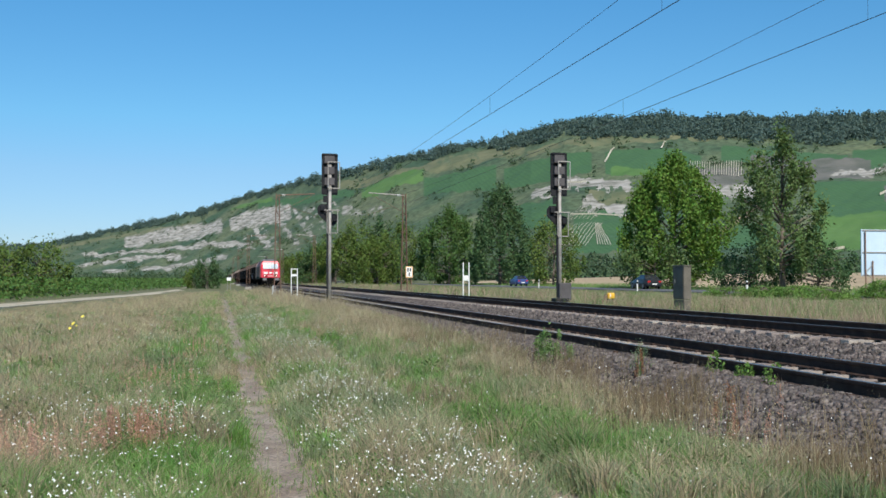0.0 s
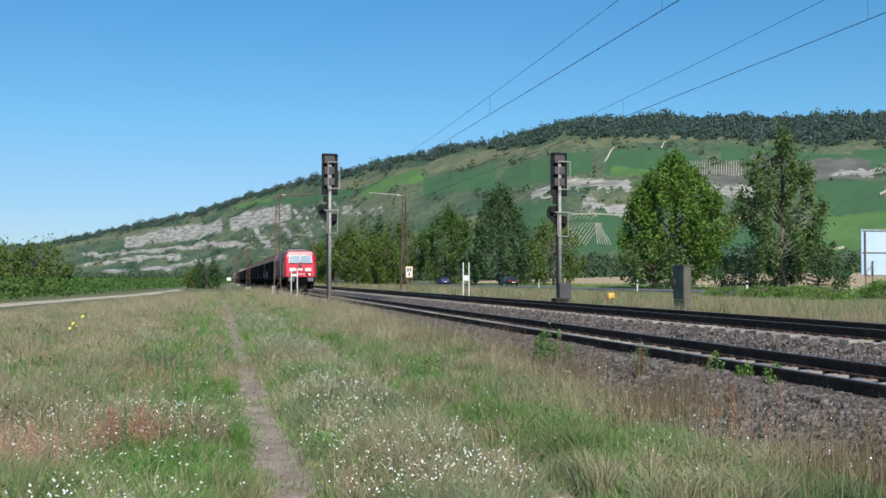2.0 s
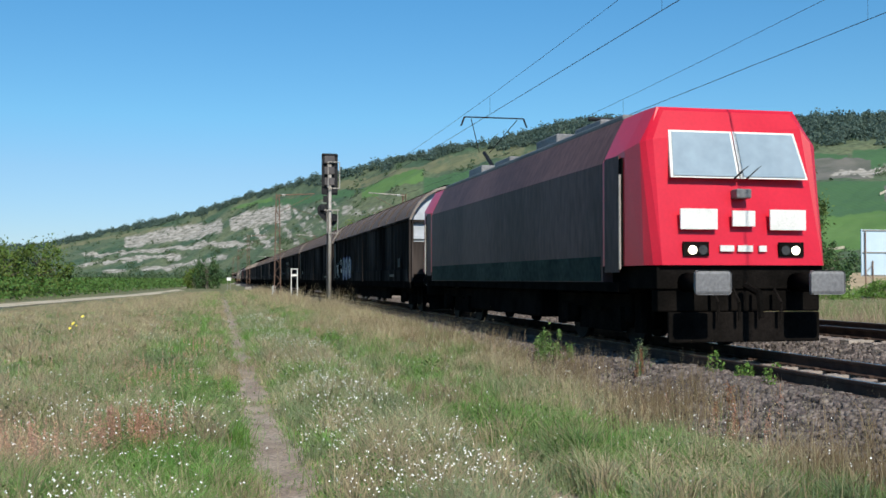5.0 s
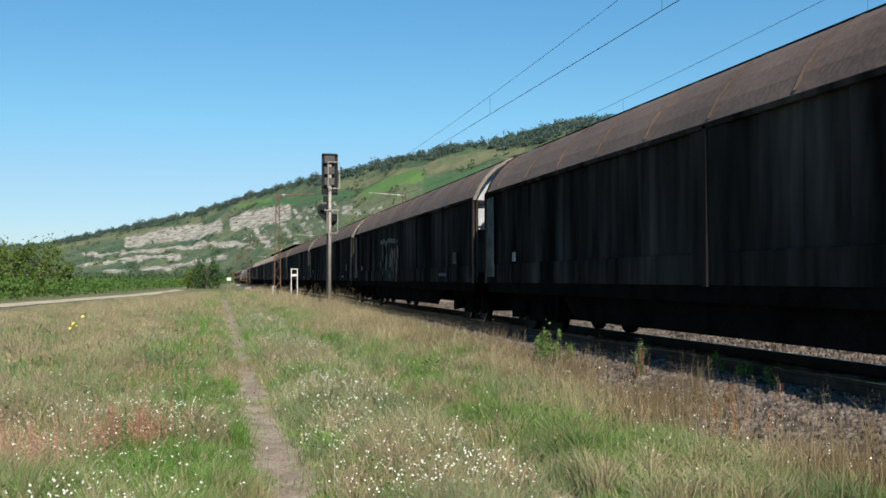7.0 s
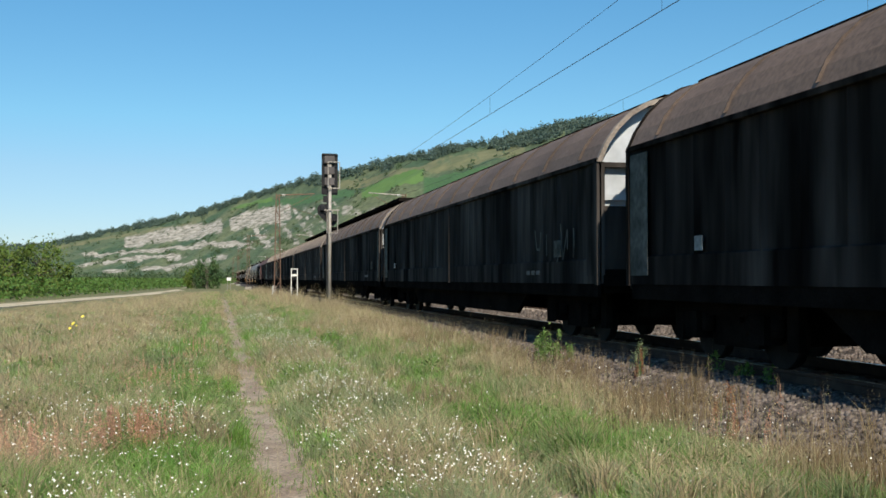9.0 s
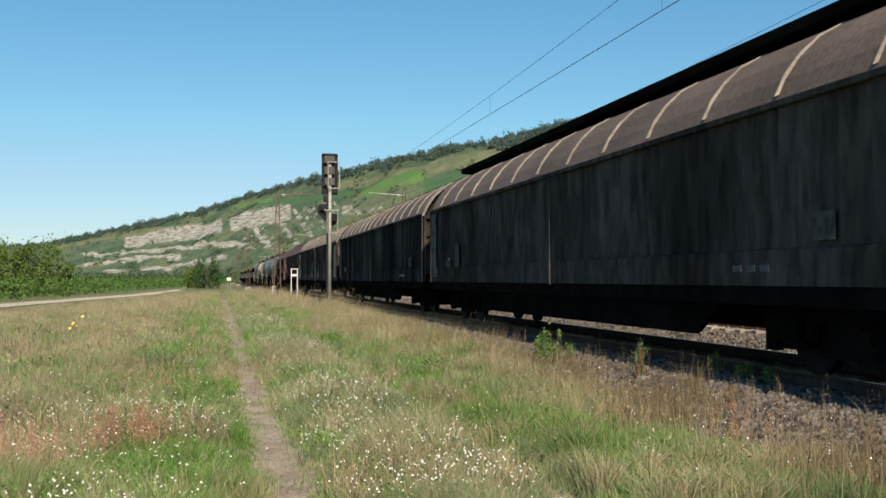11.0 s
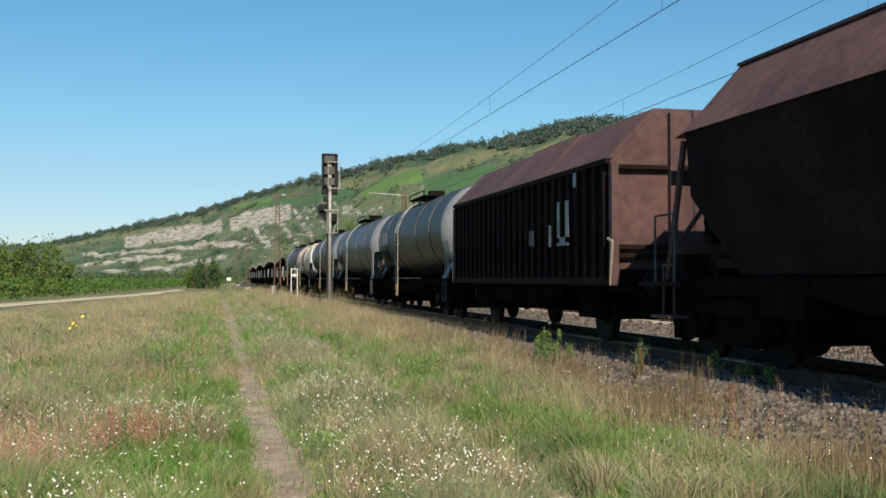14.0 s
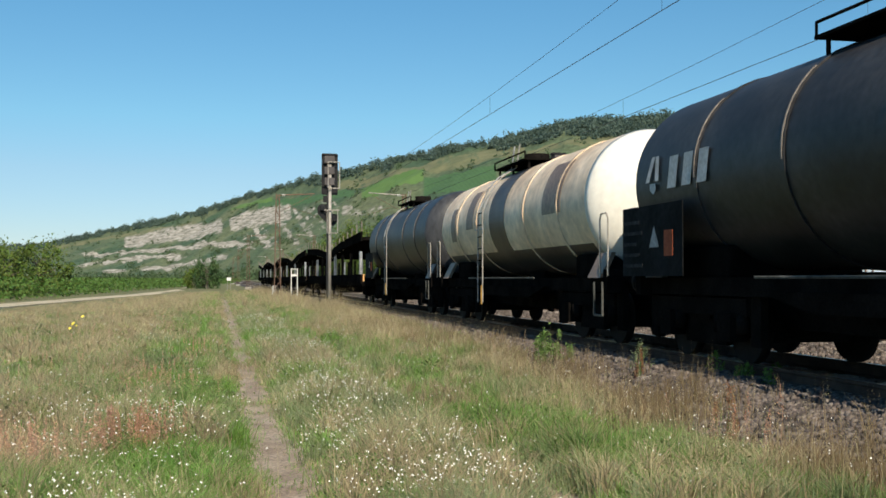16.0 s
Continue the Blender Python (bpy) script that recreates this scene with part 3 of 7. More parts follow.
def blotched(c1, c2, scale):
    """Two colours in uneven blotches over the slope."""
    nz, cr = hn.new("ShaderNodeTexNoise"), hn.new("ShaderNodeValToRGB")
    nz.inputs["Scale"].default_value, nz.inputs["Detail"].default_value = scale, 6
    hl.new(geo.outputs["Object"], nz.inputs["Vector"])
    cr.color_ramp.elements[0].position, cr.color_ramp.elements[1].position = 0.38, 0.62
    cr.color_ramp.elements[0].color, cr.color_ramp.elements[1].color = (*c1, 1), (*c2, 1)
    hl.new(nz.outputs["Fac"], cr.inputs["Fac"])
    return cr


edge_noise = hn.new("ShaderNodeTexNoise")
edge_noise.inputs["Scale"].default_value, edge_noise.inputs["Detail"].default_value = 0.12, 5
hl.new(geo.outputs["Object"], edge_noise.inputs["Vector"])
sock = grass_socket
for attr, col, ragged in (("dry", blotched((0.105, 0.122, 0.062), (0.165, 0.165, 0.088), 0.05), 1.0), ("vine", vr, 0.2), ("bright", blotched((0.072, 0.150, 0.040), (0.098, 0.185, 0.052), 0.03), 0.2),
                          ("tilled", blotched((0.095, 0.10, 0.08), (0.145, 0.14, 0.12), 0.06), 0.4), ("rock", rr, 1.1)):
    at = hn.new("ShaderNodeAttribute")
    at.attribute_name = attr
    # the mask's border broken up by noise
    add = hn.new("ShaderNodeMath")
    add.operation = "MULTIPLY_ADD"
    hl.new(edge_noise.outputs["Fac"], add.inputs[0])
    add.inputs[1].default_value = ragged
    hl.new(at.outputs["Fac"], add.inputs[2])
    sharp = hn.new("ShaderNodeMapRange")
    sharp.inputs["From Min"].default_value, sharp.inputs["From Max"].default_value = 0.30 + 0.5 * ragged, 0.60 + 0.5 * ragged
    hl.new(add.outputs[0], sharp.inputs["Value"])
    mx = hn.new("ShaderNodeMixRGB")
    hl.new(sharp.outputs[0], mx.inputs[0])
    hl.new(sock, mx.inputs[1])
    hl.new(col.outputs[0], mx.inputs[2])
    sock = mx.outputs[0]
hl.new(sock, hp.inputs["Base Color"])

clumps_on_hill(16000, wood_mask, 5.2, 48, M_WOOD_FAR, "ridge_woods", "woodland along the hill's ridge, tinted blue-green for haze", v0=0.80, v1=1.12, tall=1.05, uneven=0.8)
clumps_on_hill(20000, scrub_mask, 3.3, 24, M_SCRUB_FAR, "hill_scrub", "scattered green bushes on the hillside", v0=0.0, v1=0.97)
clumps_on_hill(5000, lambda h, v: np.full_like(h, 0.8), 5.0, 24, M_SCRUB_FAR, "valley_trees", "band of green trees at the hill's foot", v0=-0.06, v1=0.07)

# light vineyard rows and walls that stand out on the slope
M_PALE = mat("pale_soil_row", (0.42, 0.38, 0.28), (0.55, 0.50, 0.40), 0.05, 0.95, fine=0.8, bump=0.2)
def slope_rows(name, label, rows, half, material, lift=1.2):
    bm = BM()
    for h0, v0, h1, v1 in rows:
        hs, vs = np.linspace(h0, h1, 9), np.linspace(v0, v1, 9)
        x, y, z = hill_at(hs, vs)
        side = np.array([math.cos(math.radians(h0)), -math.sin(math.radians(h0))]) if abs(h1 - h0) < 1.2 else None
        pr = None
        for i in range(9):
            if side is not None:
                q = [(x[i] - side[0] * half, y[i] - side[1] * half, z[i] + lift), (x[i] + side[0] * half, y[i] + side[1] * half, z[i] + lift)]
            else:
                q = [(x[i], y[i], z[i] + lift - half), (x[i], y[i], z[i] + lift + half)]
            q = [bm.verts.new(p) for p in q]
            if pr:
                bm.faces.new((pr[0], pr[1], q[1], q[0]))
            pr = q
    return tagged(part(name, bm, material), label, "vineyard", kind="stuff")


slope_rows("vine_terraces", "pale rows of young vines on the slope", [(18.6 + 0.19 * i, 0.185, 19.5 + 0.19 * i, 0.305) for i in range(8)] + [(18.9 + 0.22 * i, 0.335, 19.7 + 0.22 * i, 0.425) for i in range(7)] + [(20.6 + 0.14 * i, 0.19, 20.45 + 0.05 * i, 0.30) for i in range(6)], 0.17, M_PALE)
slope_rows("vine_terraces", "pale staked rows of a young vineyard", [(25.5 + 0.125 * i, 0.585, 25.52 + 0.125 * i, 0.685) for i in range(22)], 0.2, M_PALE)
slope_rows("field_walls", "pale dry-stone walls between the vineyards", [(19.2, 0.365, 22.6, 0.365), (18.2, 0.588, 20.0, 0.592)], 0.45, M_PALE)
slope_rows("hill_tracks", "pale earth tracks climbing the slope", [(21.0, 0.70, 21.5, 0.80), (24.0, 0.77, 24.2, 0.83), (34.9, 0.44, 36.6, 0.54), (31.4, 0.19, 33.2, 0.20)], 0.8, M_PALE)
M_TAN = mat("tan_earth", (0.30, 0.225, 0.15), (0.38, 0.29, 0.20), 0.05, 0.95, fine=0.8, bump=0.2)
slope_rows("hill_tracks", "broad tan earth track climbing the slope", [(26.6, 0.235, 29.6, 0.415)], 2.6, M_TAN)

# ---- trackside things ----
M_STEEL = mat("galvanised_steel", (0.30, 0.275, 0.245), (0.42, 0.39, 0.355), 3, 0.6, metal=0.3, fine=50, bump=0.1)
M_BLACK = mat("black_signal_paint", (0.010, 0.010, 0.012), (0.02, 0.02, 0.022), 3, 0.6, fine=40, bump=0.1, spec=0.2)
M_RUSTMAST = mat("rusty_mast", (0.13, 0.075, 0.05), (0.20, 0.12, 0.085), 2, 0.8, fine=30, bump=0.3)
M_WIRE = mat("copper_wire", (0.05, 0.05, 0.055), (0.09, 0.085, 0.08), 2, 0.5, metal=0.5, fine=30, bump=0)
M_WHITE = mat("weathered_white_paint", (0.66, 0.65, 0.61), (0.78, 0.77, 0.74), 3, 0.6, fine=40, bump=0.1, vary=0.12)
M_YELLOW = mat("yellow_paint", (0.70, 0.38, 0.03), (0.78, 0.47, 0.05), 3, 0.5, fine=40, bump=0.1, vary=0.12)
M_GREYBOX = mat("grey_green_cabinet", (0.115, 0.10, 0.078), (0.165, 0.145, 0.112), 2, 0.75, fine=40, bump=0.1)
M_DARKBOX = mat("dark_grey_box", (0.07, 0.062, 0.062), (0.10, 0.09, 0.09), 2, 0.7, fine=40, bump=0.1)
M_CONC = mat("concrete", (0.30, 0.28, 0.25), (0.40, 0.38, 0.34), 3, 0.9, fine=40, bump=0.3)
M_ORANGE = mat("orange_sign", (0.80, 0.42, 0.16), (0.85, 0.52, 0.24), 3, 0.6, fine=40, bump=0, vary=0.1)
M_GLASS = mat("lamp_glass", (0.02, 0.02, 0.022), (0.04, 0.04, 0.04), 3, 0.12, fine=40, bump=0, spec=0.6)
M_PANEL = mat("pale_sign_board", (0.48, 0.60, 0.70), (0.55, 0.66, 0.75), 0.8, 0.5, fine=20, bump=0.05, vary=0.06)
M_RUSTLEG = mat("rusty_frame", (0.16, 0.09, 0.06), (0.22, 0.13, 0.09), 3, 0.8, fine=40, bump=0.2)


def signal(x, y, z, top, label, flip=1):
    """A colour-light signal seen from behind: mast, main screen with cage, distant screen below."""
    s = thing("railway_signal", label, "signal", m=pose(x, y, z))
    part("mast", tube(BM(), (0, 0, -0.4), (0, 0, top - 0.5), 0.075, 10), M_STEEL, s)
    part("mast_cable_duct", box(BM(), -0.15, -0.085, -0.04, 0.04, 0.0, top - 1.9), M_BLACK, s)
    bm = BM()
    prof = [(-0.33, top - 1.9), (0.33, top - 1.9), (0.37, top - 1.84), (0.37, top - 0.06), (0.31, top), (-0.31, top), (-0.37, top - 0.06), (-0.37, top - 1.84)]
    prism(bm, prof, 0.10, 0.16)
    part("main_screen", bm, M_BLACK, s, "black signal screen seen from behind")
    for k, dz in enumerate((0.3, 0.8, 1.3)):
        bm = box(BM(), -0.26, 0.2, -0.10, 0.10, top - dz - 0.17, top - dz + 0.17, 0.02)
        part("lamp_housing", bm, M_DARKBOX, s, "grey lamp housing")
    for dz in (0.06, 0.46, 1.5):
        part("screen_rim", box(BM(), -0.36, 0.36, 0.04, 0.10, top - dz - 0.03, top - dz + 0.03), M_BLACK, s)
    bm = BM()
    bars(bm, [(-0.10, -0.16, top - 0.42), (0.42, -0.16, top - 0.42), (0.42, -0.16, top - 1.62), (-0.10, -0.16, top - 1.62), (-0.10, -0.16, top - 0.42)], 0.022)
    bars(bm, [(-0.10, -0.16, top - 0.42), (-0.10, 0.0, top - 0.42)], 0.018)
    bars(bm, [(-0.10, -0.16, top - 1.62), (-0.10, 0.0, top - 1.62)], 0.018)
    part("service_cage", bm, M_STEEL, s, "galvanised service cage")
    part("number_board", box(BM(), -0.30, 0.05, 0.02, 0.06, top - 2.25, top - 1.95), M_BLACK, s)
    bm = BM()
    prism(bm, [(-0.56, top - 2.50), (-0.44, top - 2.34), (-0.04, top - 2.34), (0.02, top - 2.75), (0.34, top - 2.80), (0.36, top - 3.12), (0.16, top - 3.34), (-0.04, top - 3.28), (-0.54, top - 2.78)], 0.08, 0.14)
    part("distant_screen", bm, M_BLACK, s, "black slanted distant-signal screen")
    for px, pz in ((-0.34, 2.52), (0.2, 3.0)):
        part("lamp_housing", box(BM(), px - 0.10, px + 0.10, -0.10, 0.08, top - pz - 0.12, top - pz + 0.12, 0.02), M_BLACK, s)
    bm = BM()
    bars(bm, [(-0.26, -0.14, top - 2.62), (0.44, -0.14, top - 2.62)], 0.025)
    bars(bm, [(0.34, -0.14, top - 2.62), (0.34, -0.14, top - 3.66), (-0.14, -0.14, top - 3.66), (-0.14, -0.14, top - 2.62)], 0.02)
    part("lower_cage", bm, M_STEEL, s, "galvanised service cage")
    bm = BM()
    for i in range(int((top - 3.8) / 0.3)):
        tube(bm, (0, -0.09, 0.6 + i * 0.3), (0.0, -0.16, 0.6 + i * 0.3), 0.012, 5)
    part("step_irons", bm, M_STEEL, s)
    return s


signal(5.0, 47.7, -0.5, 7.35, "tall light signal on a grey mast beside the near track")
sg = signal(14.5, 43.2, 0.05, 6.55, "tall light signal with a control box beside the second track")
part("control_box", box(BM(), -0.12, 0.42, -0.3, 0.1, 0.15, 0.88, 0.03), M_DARKBOX, sg, "grey steel control box")
part("foot", box(BM(), -0.30, 0.34, -0.34, 0.30, -0.3, 0.22, 0.02), M_BLACK, sg, "black foot plate")


def lattice_mast(x, y, z, height, arm, label, arm_mat=M_STEEL):
    m = thing("catenary_mast", label, "catenary mast", m=pose(x, y, z))
    for i in range(4):
        sx, sy = (-1, 1)[i % 2], (-1, 1)[i // 2]
        part("corner_angle", tube(BM(), (sx * 0.26, sy * 0.18, -0.3), (sx * 0.12, sy * 0.1, height), 0.035, 5), M_RUSTMAST, m)
    bm = BM()
    n = int(height / 0.62)
    for i in range(n):
        za, zb = height * i / n, height * (i + 1) / n
        wa, wb = 0.26 - 0.14 * za / height, 0.26 - 0.14 * zb / height
        sgn = 1 if i % 2 else -1
        for sy in (-0.15, 0.15):
            tube(bm, (-sgn * wa, sy, za), (sgn * wb, sy, zb), 0.014, 4)
        for sx in (-1, 1):
            tube(bm, (sx * wa, -0.15 * sgn, za), (sx * wb, 0.15 * sgn, zb), 0.014, 4)
    part("lacing", bm, M_RUSTMAST, m, "rusty lattice bars")
    part("footing", box(BM(), -0.45, 0.45, -0.45, 0.45, -0.6, 0.15, 0.03), M_CONC, m)
    if arm:
        bm = BM()
        bars(bm, [(0, 0, height - 0.12), (arm, 0, height + 0.05)], 0.045)
        part("cantilever", bm, arm_mat, m, "steel cantilever arm")
        part("stay", tube(BM(), (0, 0, height - 1.5), (arm * 0.92, 0, height - 0.1), 0.018, 6), M_RUSTMAST, m, "thin rusty stay")
        part("steady_arm", tube(BM(), (arm * 0.3, 0, height - 1.0), (arm * 1.02, 0, height - 1.72), 0.014, 6), M_RUSTMAST, m, "thin rusty steady arm")
        bm = BM()
        for k in range(4):
            tube(bm, (arm * 0.12 + 0.06 * k * math.copysign(1, arm), 0, height - 0.1), (arm * 0.12 + (0.06 * k + 0.03) * math.copysign(1, arm), 0, height - 0.1), 0.09, 8)
        part("insulator", bm, M_WHITE, m)
    return m


SPAN = 80.0
for k in (0, 1, 2, 3):
    yy = 83 + SPAN * k
    lattice_mast(4.6, yy, -0.3, 8.1, 2.9, "rusty lattice catenary mast beside the near track", M_RUSTMAST)
    lattice_mast(14.7, yy, 0.0, 7.95, -2.9, "rusty lattice catenary mast with a pale arm")


def overhead(cx, zc, label):
    o = thing("overhead_line", label, "overhead wire", m=pose(cx, 0, 0))
    part("contact_wire", tube(BM(), (0, -60, zc), (0, 600, zc), 0.0075, 6), M_WIRE, o, "dark copper contact wire")
    bm = BM()
    for k in range(-1, 6):
        y0 = 3 + SPAN * k
        pts = [(0, y0 + SPAN * i / 16, zc + 0.42 + 0.8 * (2 * i / 16 - 1) ** 2) for i in range(17)]
        bars(bm, pts, 0.0055, 5)
    part("messenger_wire", bm, M_WIRE, o, "thin sagging messenger wire")
    for k in range(-1, 3):
        for i in range(7):
            q = (2.1 + 11.75 * i) / SPAN
            part("dropper", tube(BM(), (0, 3 + SPAN * (k + q), zc), (0, 3 + SPAN * (k + q), zc + 0.42 + 0.8 * (2 * q - 1) ** 2), 0.004, 4), M_WIRE, o)
    return o


overhead(NEAR_X, 5.77, "overhead contact line above the near track")
overhead(FAR_X, 5.82, "overhead contact line above the second track")


def post_pair(x, y, z, h, w, label, plates):
    s = thing("marker_post", label, "marker", m=pose(x, y, z))
    for sx in (-1, 1):
        part("post", box(BM(), sx * w / 2 - 0.028, sx * w / 2 + 0.028, -0.03, 0.03, -0.3, h, 0.006), M_WHITE, s)
    for za, zb in plates:
        part("cross_plate", box(BM(), -w / 2 + 0.036, w / 2 - 0.036, -0.02, 0.0, za, zb), M_WHITE, s)
    return s


post_pair(5.0, 70.2, -0.35, 2.15, 0.40, "white two-post marker in the dry grass", [(1.62, 1.78), (2.08, 2.14)])
post_pair(13.95, 58.4, 0.05, 2.0, 0.34, "white two-post marker beside the second track", [(0.95, 1.25)])

s = thing("marker_stone", "small white kilometre stone beside the near track", "marker", m=pose(4.5, 86.5, -0.35))
part("stone", prism(BM(), [(-0.14, -0.2), (0.14, -0.2), (0.12, 0.85), (0.0, 0.93), (-0.12, 0.85)], -0.1, 0.1), M_WHITE, s)
s = thing("marker_board", "small white board far down the line", "marker", m=pose(1.6, 152, -0.46))
part("board", box(BM(), -0.3, 0.3, -0.02, 0.02, 1.3, 1.75), M_WHITE, s)
for sx in (-0.2, 0.2):
    part("post", tube(BM(), (sx, 0.04, -0.2), (sx, 0.04, 1.7), 0.03, 6), M_STEEL, s)

# distance board on a small lattice stand
s = thing("distance_board", "orange-white board with black figures on a lattice stand", "sign", m=pose(14.2, 78, 0))
for sx in (-0.2, 0.2):
    part("leg", tube(BM(), (sx, 0, -0.3), (sx * 0.8, 0, 1.2), 0.025, 5), M_RUSTLEG, s)
for i in range(3):
    part("rung", tube(BM(), (-0.19, 0, 0.15 + i * 0.4), (0.19, 0, 0.15 + i * 0.4), 0.018, 5), M_RUSTLEG, s)
part("board", box(BM(), -0.27, 0.27, -0.03, 0.0, 1.2, 2.05, 0.01), M_ORANGE, s, "orange and white board")
part("board_face", box(BM(), -0.22, 0.22, -0.036, -0.031, 1.26, 1.99), M_WHITE, s)
for px, za, zb in ((-0.1, 1.66, 1.92), (0.08, 1.66, 1.92), (0.0, 1.32, 1.58)):
    part("figure_bar", box(BM(), px - 0.05, px + 0.05, -0.042, -0.037, za, zb), M_BLACK, s)

# cabinet and yellow box beyond the far track
s = thing("relay_cabinet", "grey-green steel relay cabinet beside the railway", "cabinet", m=pose(15.0, 32.1, 0.15))
part("body", box(BM(), -0.13, 0.13, -0.42, 0.42, 0.28, 1.36, 0.015), M_GREYBOX, s)
part("plinth", box(BM(), -0.12, 0.12, -0.40, 0.40, -0.3, 0.26, 0.01), M_GREYBOX, s, "narrower plinth")
part("lid", box(BM(), -0.15, 0.15, -0.45, 0.45, 1.365, 1.40, 0.012), M_GREYBOX, s)
part("door", box(BM(), -0.142, -0.132, -0.38, 0.38, 0.33, 1.32), M_GREYBOX, s)
part("lock", box(BM(), -0.155, -0.143, 0.22, 0.26, 0.82, 0.94), M_STEEL, s)
s = thing("yellow_box", "yellow trackside magnet box on short legs", "trackside box", m=pose(16.1, 41.6, 0.12))
part("housing", box(BM(), -0.06, 0.26, -0.12, 0.12, 0.14, 0.40, 0.06), M_YELLOW, s)
part("stripe", box(BM(), 0.02, 0.06, -0.124, 0.124, 0.2, 0.36, 0.004), M_WHITE, s, "pale stripe")
part("bracket", prism(BM(), [(-0.30, 0.02), (-0.20, 0.02), (-0.06, 0.26), (-0.10, 0.32)], -0.06, 0.06), M_RUSTLEG, s, "dark slanted bracket")
for sx in (-0.02, 0.2):
    for sy in (-0.08, 0.08):
        part("leg", tube(BM(), (sx, sy, -0.2), (sx, sy, 0.17), 0.02, 6), M_RUSTLEG, s)

# road furniture
for px, py in ((37.0, 68.5), (36.8, 88), (37.0, 118)):
    s = thing("delineator_post", "white roadside delineator post with a black band", "road post", group="delineator posts", m=pose(px, py, 0.0))
    part("post", prism(BM(), [(-0.06, -0.2), (0.06, -0.2), (0.05, 0.95), (-0.05, 1.0)], -0.05, 0.05), M_WHITE, s)
    part("band", box(BM(), -0.062, 0.062, -0.056, 0.056, 0.68, 0.86), M_BLACK, s)
s = thing("road_sign_board", "large pale road sign board on steel posts", "road sign", m=pose(34.7, 50.9, 0.0))
part("board", box(BM(), -0.4, 4.2, -0.04, 0.04, 1.25, 3.8, 0.02), M_PANEL, s, "pale blank board seen from behind")
for dz in (1.3, 2.55, 3.75):
    part("back_rail", box(BM(), -0.35, 4.15, -0.09, -0.045, dz - 0.03, dz + 0.03), M_STEEL, s)
for px in (0.0, 3.4):
    for o, top in ((-0.22, 3.7), (0.22, 2.1)):
        part("post_chord", tube(BM(), (px + o, -0.14, -0.3), (px + o, -0.14, top), 0.04, 6), M_RUSTLEG, s)
    bm = BM()
    for i in range(4):
        sgn = 1 if i % 2 else -1
        tube(bm, (px - 0.22 * sgn, -0.14, 0.2 + i * 0.42), (px + 0.22 * sgn, -0.14, 0.62 + i * 0.42), 0.02, 5)
    part("post_lacing", bm, M_STEEL, s)

M_SILVER = mat("silver_car_paint", (0.42, 0.46, 0.52), (0.46, 0.50, 0.56), 1, 0.28, metal=0.5, fine=60, bump=0, vary=0.04)
M_DARKCAR = mat("dark_car_paint", (0.03, 0.032, 0.035), (0.04, 0.042, 0.045), 1, 0.28, metal=0.3, fine=60, bump=0, vary=0.04)
M_BLUECAR = mat("blue_car_paint", (0.05, 0.08, 0.22), (0.06, 0.10, 0.26), 1, 0.28, metal=0.3, fine=60, bump=0, vary=0.04)
M_TYRE = mat("tyre_rubber", (0.015, 0.015, 0.015), (0.03, 0.03, 0.03), 5, 0.85, fine=60, bump=0.1)
M_TAIL = mat("tail_lamp", (0.45, 0.02, 0.02), (0.5, 0.03, 0.03), 5, 0.25, fine=60, bump=0, vary=0.05)


